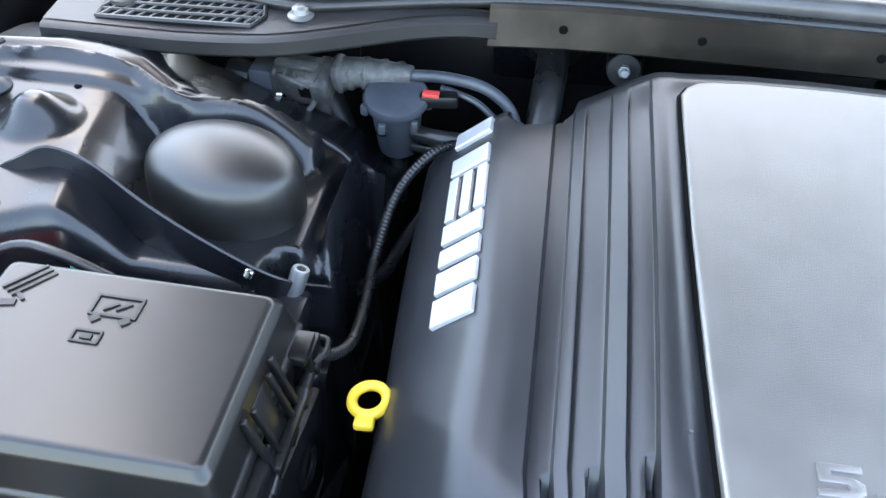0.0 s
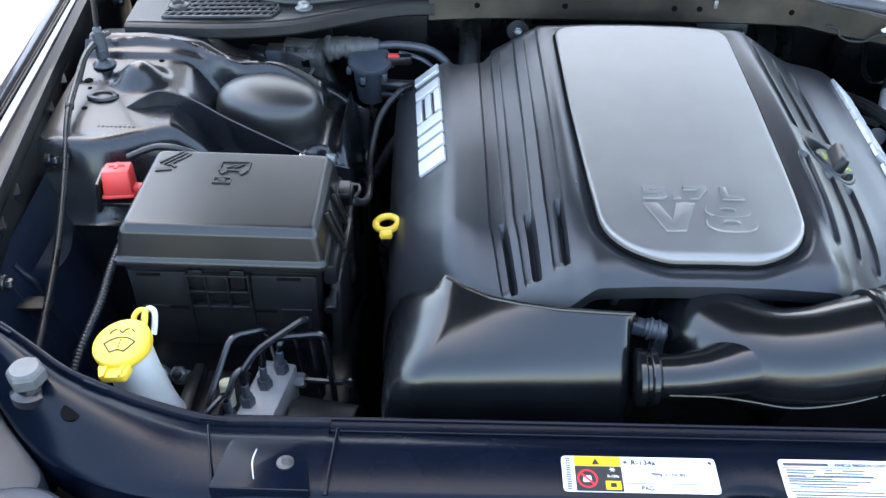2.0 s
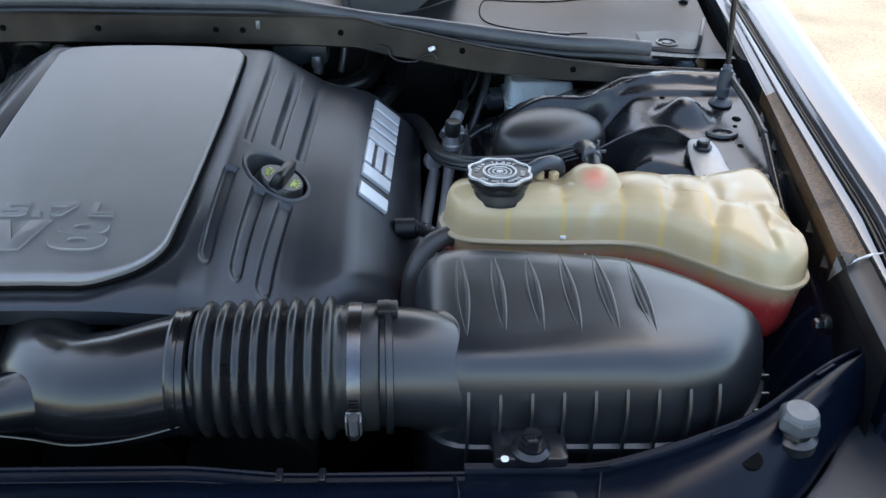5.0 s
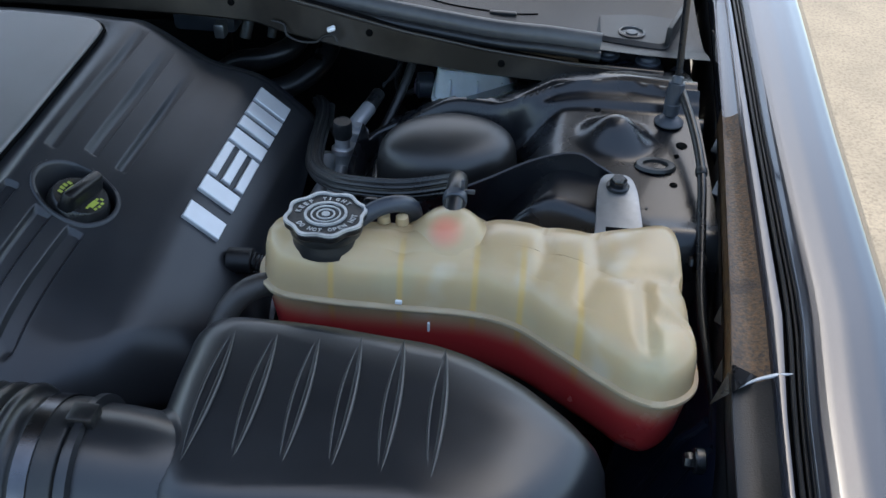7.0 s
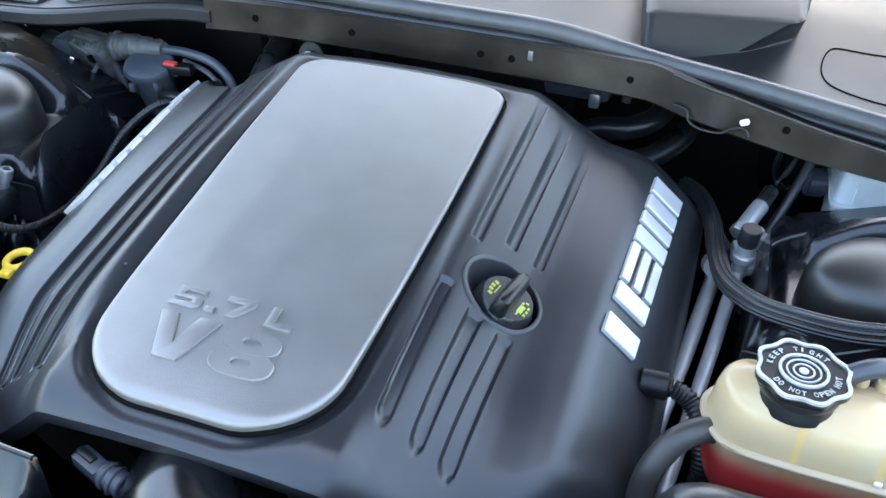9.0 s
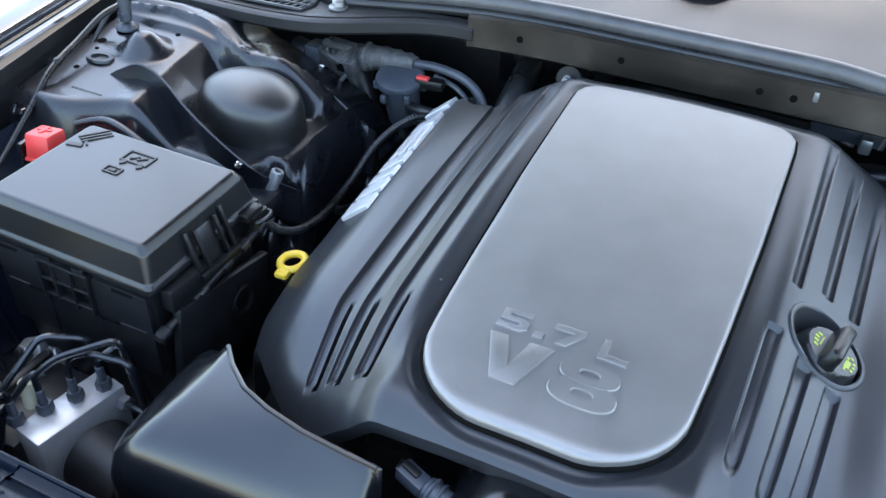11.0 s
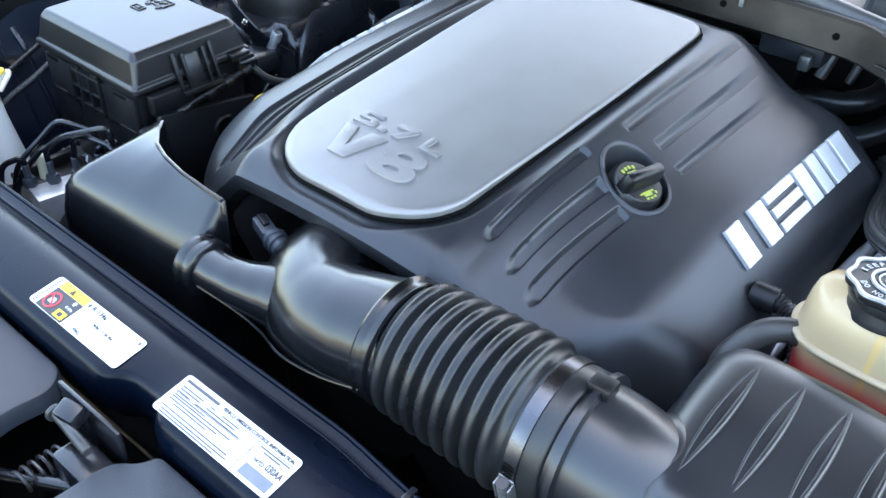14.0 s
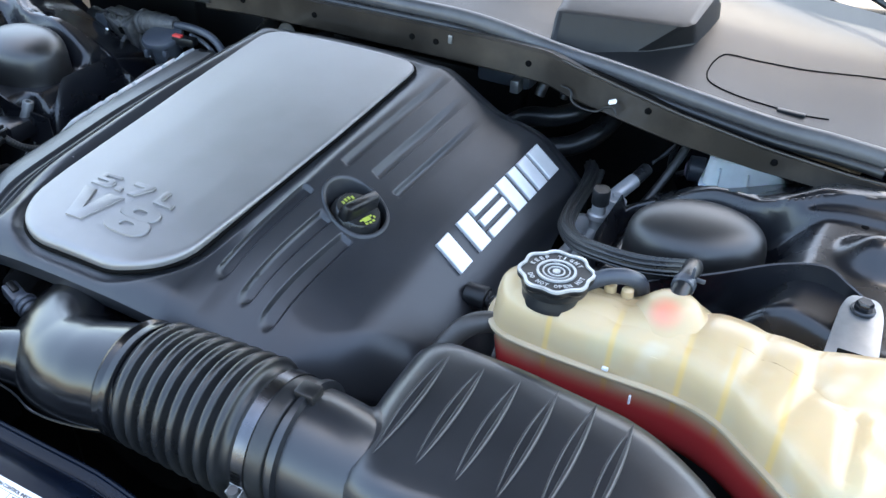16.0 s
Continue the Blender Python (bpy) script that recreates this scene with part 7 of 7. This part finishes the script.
def fluted(name, pts_, r, label):
    """A hose of several strands that run along it."""
    ob = thing(name, pts_[0], label, "hose")
    path = spline(pts_, 8)
    part("sheath", tube(pts_, r * 0.86, 14, 8), RUBBER, ob)
    tang = np.gradient(path, axis=0)
    tang /= np.linalg.norm(tang, axis=1)[:, None]
    side = np.cross(tang, (0, 0, 1.0))
    side /= np.linalg.norm(side, axis=1)[:, None]
    up = np.cross(side, tang)
    for k in range(9):
        an = 2 * math.pi * k / 9
        part("strand", tube(path + r * 0.82 * (math.cos(an) * side + math.sin(an) * up), r * 0.20, 6, 1, False), RUBBER, ob)
    return ob


cable("hood_cable", [(-0.744, 0.62, 0.95), (-0.752, 0.58, 0.945), (-0.752, 0.53, 0.928), (-0.745, 0.47, 0.912), (-0.735, 0.41, 0.878), (-0.722, 0.32, 0.83), (-0.712, 0.22, 0.79), (-0.705, 0.12, 0.75), (-0.70, 0.06, 0.70)], 0.0042, "thin black cable running along the inner wing", ties=(0.36,))
cable("hood_cable", [(0.748, 0.62, 0.955), (0.757, 0.56, 0.94), (0.760, 0.50, 0.925), (0.757, 0.44, 0.90), (0.752, 0.36, 0.87), (0.755, 0.26, 0.84), (0.75, 0.18, 0.80), (0.74, 0.1, 0.74)], 0.0045, "thin black cable running along the inner wing", ties=(0.3,))
cable("washer_hose", [(-0.765, 0.55, 0.90), (-0.755, 0.60, 0.945), (-0.735, 0.63, 0.955)], 0.003, "thin black washer hose near the strut")
corrugated("fuse_box_loom", [(-0.640, 0.31, 0.842), (-0.648, 0.28, 0.825), (-0.655, 0.24, 0.80), (-0.668, 0.19, 0.77), (-0.68, 0.14, 0.72)], 0.0048, "black braided wiring loom leaving the fuse box", category="wiring loom")
lm = thing("loom_plug", (-0.638, 0.31, 0.80), "dark plug at the side of the fuse box", "connector")
part("body", join(rbox((-0.634, 0.308, 0.838), (0.018, 0.024, 0.03), 0.003), rbox((-0.640, 0.296, 0.826), (0.014, 0.016, 0.016), 0.002)), PLASTIC, lm)
corrugated("engine_loom", [(-0.392, 0.405, 0.846), (-0.380, 0.425, 0.822), (-0.372, 0.455, 0.808), (-0.374, 0.51, 0.798), (-0.377, 0.57, 0.805), (-0.366, 0.625, 0.838), (-0.335, 0.665, 0.862), (-0.30, 0.70, 0.85)], 0.0048, "black corrugated wiring loom beside the engine", category="wiring loom")
cable("black_hose", [(-0.40, 0.56, 0.76), (-0.378, 0.60, 0.75), (-0.36, 0.66, 0.76), (-0.33, 0.70, 0.78), (-0.29, 0.72, 0.80)], 0.007, "black rubber hose behind the engine", "hose")
cable("teal_wire", [(-0.588, 0.430, 0.878), (-0.578, 0.428, 0.881), (-0.568, 0.427, 0.877)], 0.0028, "short teal taped wire behind the fuse box", "wire", TEAL)
cable("grey_wire", [(-0.66, 0.418, 0.885), (-0.63, 0.43, 0.893), (-0.60, 0.428, 0.893), (-0.55, 0.42, 0.88)], 0.0045, "black wire behind the fuse box", "wire", RUBBER)
tab = thing("wing_bracket", (-0.735, 0.243, 0.77), "small black bracket on the inner wing", "bracket")
part("plate", join(rbox((-0.735, 0.243, 0.799), (0.05, 0.022, 0.004), 0.0015, pose(0, 0, 0, 0, 8, 10)), rbox((-0.752, 0.245, 0.785), (0.004, 0.022, 0.03), 0.001)), DARKPL, tab)

conn = thing("wiring_connector", (-0.50, 0.755, 0.80), "large grey dusty wiring connector at the firewall", "connector")
CR = pose(0, 0, 0, 20, 0, -8)
part("body", join(rbox((-0.497, 0.752, 0.872), (0.050, 0.036, 0.040), 0.003, CR), rbox((-0.468, 0.752, 0.866), (0.018, 0.044, 0.048), 0.003, CR)), LOOM, conn)
for k in range(4):
    part("housing_rib", rbox((-0.516 + 0.011 * k, 0.7345, 0.878), (0.003, 0.006, 0.034), 0.001, CR), LOOM, conn)
part("top_rail", rbox((-0.497, 0.742, 0.8945), (0.046, 0.010, 0.006), 0.0015, CR), LOOM, conn)
part("latch_window", rbox((-0.487, 0.7325, 0.868), (0.012, 0.004, 0.014), 0.001, CR), BLACKHOLE, conn)
part("latch_window", rbox((-0.512, 0.7335, 0.858), (0.008, 0.004, 0.008), 0.001, CR), BLACKHOLE, conn)
part("lever", join(rbox((-0.500, 0.729, 0.882), (0.030, 0.005, 0.008), 0.002, pose(0, 0, 0, 20, 24, 0)), tube([(-0.52, 0.728, 0.865), (-0.505, 0.722, 0.850), (-0.485, 0.722, 0.850), (-0.475, 0.728, 0.862)], 0.003, 8)), LOOM, conn, "grey locking lever")
for k, (x, r) in enumerate(((-0.452, 0.020), (-0.440, 0.017), (-0.424, 0.0175), (-0.405, 0.0155), (-0.388, 0.0135))):
    part("tape_wrap", lathe([(r - 0.002, -0.004), (r, -0.002), (r + 0.0006, 0.002), (r - 0.002, 0.005)], along((x, 0.7505, 0.884 + 0.0015 * k), (x + 0.02, 0.7495, 0.886 + 0.0015 * k)), 14, 5, 0.05), LOOM, conn)
part("plug", join(rbox((-0.536, 0.752, 0.868), (0.026, 0.032, 0.036), 0.004), rbox((-0.545, 0.74, 0.85), (0.02, 0.02, 0.02), 0.003)), SENSOR, conn)
part("end_boot", cyl((-0.549, 0.752, 0.868), (-0.575, 0.756, 0.87), 0.016, 20), RUBBER, conn)
part("screw", cyl((-0.513, 0.726, 0.866), (-0.512, 0.722, 0.866), 0.004, 12), CHROME, conn)
part("taped_loom", tube([(-0.455, 0.752, 0.882), (-0.435, 0.750, 0.888), (-0.41, 0.748, 0.890), (-0.375, 0.745, 0.894)], [0.019, 0.016, 0.015, 0.010], 14, 6), LOOM, conn, "grey fabric taped loom")
part("hanging_loom", tube([(-0.47, 0.755, 0.855), (-0.455, 0.75, 0.83), (-0.44, 0.735, 0.80), (-0.42, 0.71, 0.75)], [0.016, 0.014, 0.012, 0.012], 12), DARKPL, conn)
part("cable", tube([(-0.375, 0.745, 0.894), (-0.34, 0.742, 0.897), (-0.30, 0.738, 0.892), (-0.272, 0.73, 0.875), (-0.262, 0.72, 0.85)], 0.0062, 10), SENSOR, conn)
part("cable", tube([(-0.345, 0.742, 0.885), (-0.31, 0.738, 0.876), (-0.285, 0.73, 0.86), (-0.27, 0.72, 0.845)], 0.0035, 8), SENSOR, conn)

val = thing("purge_valve", (-0.39, 0.722, 0.80), "blue grey plastic purge valve canister at the firewall", "valve")
part("lid", lathe([(0.026, 0), (0.033, 0.002), (0.034, 0.007), (0.032, 0.011), (0.022, 0.014), (0.0, 0.0145)], Matrix.Translation((-0.388, 0.726, 0.873)) @ pose(0, 0, 0, 14, 0, 0), 36), SENSOR, val)
part("canister", lathe([(0.016, -0.062), (0.0225, -0.060), (0.0245, -0.03), (0.0265, 0.0), (0.026, 0.003)], Matrix.Translation((-0.388, 0.724, 0.872)) @ pose(0, 0, 0, 14, 0, 0), 32), SENSOR, val)
for k in range(6):
    an = radians(60 * k + 15)
    part("lid_clip", rbox((-0.388 + 0.0325 * math.cos(an), 0.724 + 0.032 * math.sin(an), 0.868 + 0.008 * math.sin(an)), (0.008, 0.008, 0.012), 0.002), SENSOR, val)
part("screw", cyl((-0.398, 0.700, 0.853), (-0.399, 0.696, 0.851), 0.006, 14), CHROME, val)
part("plug", rbox((-0.345, 0.727, 0.880), (0.04, 0.016, 0.014), 0.003, pose(0, 0, 0, 0, 0, 8)), PLASTIC, val)
part("red_lock", rbox((-0.352, 0.721, 0.889), (0.017, 0.009, 0.004), 0.001), RED, val, "red lock tab")
part("hose", tube([(-0.368, 0.715, 0.845), (-0.34, 0.705, 0.848), (-0.30, 0.70, 0.85), (-0.27, 0.70, 0.848)], 0.0085, 12), RUBBER, val)
part("hose", tube([(-0.37, 0.72, 0.825), (-0.34, 0.71, 0.83), (-0.31, 0.705, 0.835)], 0.006, 10), RUBBER, val)
part("stem", cyl((-0.388, 0.735, 0.74), (-0.388, 0.737, 0.815), 0.009), RUBBER, val)
part("bracket", rbox((-0.39, 0.76, 0.80), (0.03, 0.05, 0.02), 0.003), BLACKMETAL, val)

gro = thing("firewall_grommet", (-0.235, 0.80, 0.85), "black ribbed round grommet on the firewall", "grommet")
part("cone", lathe([(0.058, 0), (0.058, 0.006), (0.050, 0.010), (0.046, 0.022), (0.034, 0.030), (0.030, 0.048), (0.020, 0.056)], along((-0.235, 0.875, 0.905), (-0.235, 0.80, 0.895)), 40), RUBBER, gro)
part("spout", tube([(-0.235, 0.815, 0.897), (-0.236, 0.78, 0.885), (-0.238, 0.745, 0.865), (-0.24, 0.72, 0.84), (-0.24, 0.70, 0.79)], 0.017, 18), RUBBER, gro)
for k in range(5):
    part("bright_mark", rbox((-0.2375, 0.7455 + 0.012 * k, 0.8805 + 0.0062 * k), (0.0022, 0.003, 0.006), 0.0006, pose(0, 0, 0, -30, 0, 0)), PAPER if k % 2 else STEEL, gro)
part("backing", rbox((-0.235, 0.89, 0.90), (0.14, 0.04, 0.14), 0.006), BLACKMETAL, gro)
scr = thing("firewall_screw", (-0.165, 0.76, 0.90), "plated screw with a round washer on the firewall", "screw")
part("washer", cyl((-0.165, 0.775, 0.912), (-0.165, 0.755, 0.918), 0.017), DARKPL, scr)
part("stud", join(hexhead((-0.165, 0.758, 0.917), (-0.165, 0.748, 0.920), 0.007), cyl((-0.165, 0.75, 0.919), (-0.165, 0.738, 0.923), 0.0042)), STEEL, scr)
part("stay", rbox((-0.165, 0.81, 0.905), (0.03, 0.08, 0.01), 0.003), DARKPL, scr)

# ---------------------------------------------------------------- driver's side: brake reservoir, air conditioning lines, hoses
mc = thing("brake_reservoir", (0.525, 0.79, 0.78), "translucent bluish white brake fluid reservoir under the cowl", "reservoir")
def mrect(hx, hy, z, dx=0.0):
    q = rounded([(-hx, -hy), (hx, -hy), (hx, hy), (-hx, hy)], 0.012, 4)
    return [(x + 0.528 + dx, y + 0.788, z) for x, y in q]
part("upper_tank", loft([mrect(0.047, 0.041, 0.845), mrect(0.050, 0.044, 0.8465), mrect(0.0485, 0.0425, 0.872), mrect(0.046, 0.040, 0.8875, -0.001), mrect(0.0445, 0.0385, 0.889, -0.001)]), BLUEPL, mc, "", 30)
part("seam", loft([mrect(0.049, 0.043, 0.8475), mrect(0.0535, 0.0475, 0.848), mrect(0.0535, 0.0475, 0.852), mrect(0.049, 0.043, 0.8525)], False), BLUEPL, mc, "", 30)
for q in (-0.030, 0.004, 0.034):
    part("wall_rib", rbox((0.528 + q, 0.7445, 0.8655), (0.003, 0.003, 0.028), 0.0008), BLUEPL, mc)
part("lower_tank", loft([mrect(0.040, 0.036, 0.79, -0.006), mrect(0.043, 0.038, 0.81, -0.004), mrect(0.0455, 0.040, 0.8455, -0.002)]), BLUEPL, mc)
part("cylinder", cyl((0.52, 0.70, 0.775), (0.52, 0.90, 0.785), 0.024), ALU, mc)
part("booster", lathe([(0.10, 0), (0.115, 0.01), (0.115, 0.05), (0.07, 0.07), (0.03, 0.075)], along((0.52, 0.965, 0.80), (0.52, 0.85, 0.79)), 48), BLACKMETAL, mc)
plg = thing("level_plug", (0.466, 0.80, 0.80), "dark violet sensor plug beside the reservoir", "connector")
part("body", join(cyl((0.472, 0.80, 0.842), (0.452, 0.796, 0.842), 0.017, 20), rbox((0.455, 0.796, 0.842), (0.010, 0.022, 0.022), 0.003)), SENSOR, plg)
part("face", rbox((0.4495, 0.7955, 0.842), (0.002, 0.016, 0.014), 0.001), material("violet grey plastic", (0.16, 0.12, 0.17), 0.5, 0, 0.2, 60), plg)
part("wire", tube([(0.452, 0.80, 0.835), (0.43, 0.81, 0.82), (0.42, 0.84, 0.83), (0.43, 0.88, 0.88)], 0.004, 8), RUBBER, plg)

ac = thing("service_port", (0.388, 0.612, 0.80), "silver refrigerant service port with a black cap", "service port")
part("cap", lathe([(0.0100, 0), (0.0106, 0.002), (0.0106, 0.018), (0.0095, 0.0205), (0.001, 0.021)], Matrix.Translation((0.388, 0.614, 0.866)) @ pose(0, 0, 0, 4, 2, 0), 24, 12, 0.02), RUBBER, ac, "black knurled cap")
part("stem", join(cyl((0.387, 0.612, 0.826), (0.388, 0.614, 0.868), 0.0085), cyl((0.387, 0.612, 0.845), (0.3875, 0.613, 0.853), 0.0125)), ALU, ac)
part("block_fitting", join(rbox((0.392, 0.63, 0.836), (0.024, 0.040, 0.016), 0.004, pose(0, 0, 0, 15, 0, 20)), cyl((0.398, 0.648, 0.842), (0.399, 0.650, 0.856), 0.0125), hexhead((0.399, 0.650, 0.855), (0.399, 0.650, 0.862), 0.007)), ALU, ac)
part("line", tube([(0.387, 0.612, 0.83), (0.383, 0.585, 0.818), (0.376, 0.53, 0.80), (0.366, 0.46, 0.775), (0.355, 0.38, 0.74), (0.345, 0.32, 0.69)], 0.0072, 12), ALU, ac, "bare aluminium line")
part("line", tube([(0.366, 0.63, 0.80), (0.360, 0.58, 0.80), (0.350, 0.51, 0.785), (0.338, 0.44, 0.76), (0.33, 0.38, 0.70)], 0.0082, 12), ALU, ac, "bare aluminium line")
part("ring_fitting", xf(lathe([(0.006, 0), (0.013, 0.001), (0.014, 0.006), (0.013, 0.011), (0.006, 0.012)], None, 20), along((0.362, 0.64, 0.815), (0.372, 0.61, 0.822))), ALU, ac)
part("rear_line", tube([(0.374, 0.66, 0.824), (0.362, 0.70, 0.815), (0.345, 0.745, 0.805), (0.335, 0.80, 0.80)], 0.0048, 10), STEEL, ac)
sn = thing("pressure_sensor", (0.40, 0.70, 0.82), "dark pressure sensor with thin wires on a refrigerant line", "sensor")
part("body", join(cyl((0.385, 0.675, 0.838), (0.402, 0.715, 0.850), 0.0095), hexhead((0.383, 0.67, 0.836), (0.387, 0.68, 0.840), 0.0118)), ALU, sn)
part("plug", cyl((0.401, 0.712, 0.849), (0.411, 0.737, 0.859), 0.0085), RUBBER, sn)
for k, mat in enumerate((RUBBER, SENSOR, RUBBER)):
    part("wire", tube([(0.414, 0.745, 0.862 + 0.002 * k), (0.424 + 0.002 * k, 0.765, 0.872), (0.437, 0.80, 0.885 + 0.003 * k), (0.445, 0.84, 0.93)], 0.0016, 6), mat, sn)
cable("rear_cable", [(0.405, 0.69, 0.80), (0.425, 0.73, 0.83), (0.445, 0.77, 0.875), (0.455, 0.80, 0.92)], 0.0058, "dark cable rising to the cowl")
fluted("vapour_hose", [(0.318, 0.80, 0.805), (0.338, 0.74, 0.83), (0.352, 0.67, 0.848), (0.360, 0.60, 0.858), (0.372, 0.545, 0.866), (0.400, 0.505, 0.878), (0.435, 0.485, 0.888), (0.472, 0.474, 0.896), (0.505, 0.467, 0.907), (0.527, 0.459, 0.918)], 0.0098, "fluted black hose curving over the strut tower")
eh = thing("tank_hose", (0.529, 0.40, 0.93), "short black hose with a spring clamp on the tank outlet", "hose")
part("sheath", tube([(0.529, 0.384, 0.930), (0.530, 0.41, 0.938), (0.530, 0.44, 0.933), (0.528, 0.462, 0.918)], 0.0092, 14), RUBBER, eh)
part("spring_clamp", join(xf(lathe([(0.0098, -0.005), (0.0108, -0.004), (0.0108, 0.004), (0.0098, 0.005)], None, 16), along((0.530, 0.405, 0.937), (0.530, 0.42, 0.9385))), rbox((0.541, 0.412, 0.941), (0.012, 0.003, 0.004), 0.001), rbox((0.536, 0.408, 0.950), (0.003, 0.004, 0.012), 0.001)), SENSOR, eh, "steel spring clamp")
cable("overflow_hose", [(0.447, 0.372, 0.928), (0.468, 0.380, 0.940), (0.486, 0.390, 0.938), (0.494, 0.402, 0.922), (0.494, 0.415, 0.88), (0.49, 0.43, 0.82)], 0.0078, "short black overflow hose behind the pressure cap", "hose", SENSOR)
cable("tank_inlet_hose", [(0.380, 0.352, 0.866), (0.366, 0.346, 0.870), (0.350, 0.334, 0.866), (0.338, 0.322, 0.852), (0.331, 0.312, 0.832), (0.329, 0.305, 0.78)], 0.0108, "greyish brown rubber coolant hose at the end of the tank", "hose", HOSEGREY, (), 16)
dotm = thing("hose_paint_mark", (0.338, 0.324, 0.862), "small white paint dot on the coolant hose", "paint mark")
part("dot", cyl((0.339, 0.3215, 0.8625), (0.3378, 0.3195, 0.8645), 0.0022, 14), PAPER, dotm)
corrugated("boss_loom", [(0.340, 0.414, 0.839), (0.356, 0.408, 0.835), (0.370, 0.392, 0.824), (0.378, 0.372, 0.79), (0.378, 0.37, 0.72)], 0.0088, "black corrugated loom leaving the engine cover", category="wiring loom")
cable("lower_hose", [(0.27, 0.31, 0.745), (0.30, 0.285, 0.742), (0.325, 0.27, 0.745), (0.35, 0.27, 0.755)], 0.012, "dark hose below the intake neck", "hose", RUBBER)
pipes = thing("heater_pipes", (0.22, 0.9, 0.78), "two bright heater pipes with black hoses at the firewall", "pipes")
part("pipe", cyl((0.193, 0.966, 0.890), (0.178, 0.944, 0.822), 0.0088), STEEL, pipes, "bare steel pipe")
part("pipe", cyl((0.229, 0.966, 0.893), (0.217, 0.948, 0.824), 0.0066), STEEL, pipes, "bare steel pipe")
part("hose", tube([(0.15, 0.86, 0.79), (0.19, 0.862, 0.822), (0.235, 0.866, 0.832), (0.268, 0.89, 0.845), (0.278, 0.95, 0.87)], 0.0155, 16), RUBBER, pipes)
part("hose", tube([(0.19, 0.83, 0.75), (0.23, 0.845, 0.785), (0.272, 0.868, 0.796), (0.305, 0.90, 0.82), (0.32, 0.96, 0.86)], 0.0155, 16), RUBBER, pipes)
part("plate", rbox((0.215, 0.969, 0.90), (0.09, 0.012, 0.05), 0.004), ALU, pipes)
hk = thing("cowl_hook", (0.34, 0.712, 0.93), "bent steel wire hook with a bright end under the cowl", "hook")
part("wire", tube([(0.285, 0.728, 0.948), (0.300, 0.724, 0.946), (0.305, 0.718, 0.936), (0.320, 0.714, 0.931), (0.340, 0.712, 0.932), (0.350, 0.710, 0.940), (0.362, 0.706, 0.945), (0.368, 0.703, 0.938)], 0.0015, 8), ENGINE, hk)
# white block drawn for the glint on the hook's end
part("tip", rbox((0.361, 0.705, 0.953), (0.010, 0.008, 0.005), 0.002, pose(0, 0, 0, 0, -20, 10)), PAPER, hk, "white block for the shine of the hook's end")
box = thing("rear_module", (0.19, 0.80, 0.85), "small grey module under the cowl behind the engine", "module")
part("body", rbox((0.165, 0.842, 0.90), (0.085, 0.04, 0.035), 0.008), SENSOR, box)
part("plug", rbox((0.19, 0.815, 0.893), (0.014, 0.02, 0.02), 0.003), STEEL, box)
part("stay", rbox((0.165, 0.91, 0.89), (0.05, 0.12, 0.02), 0.004), DARKPL, box)
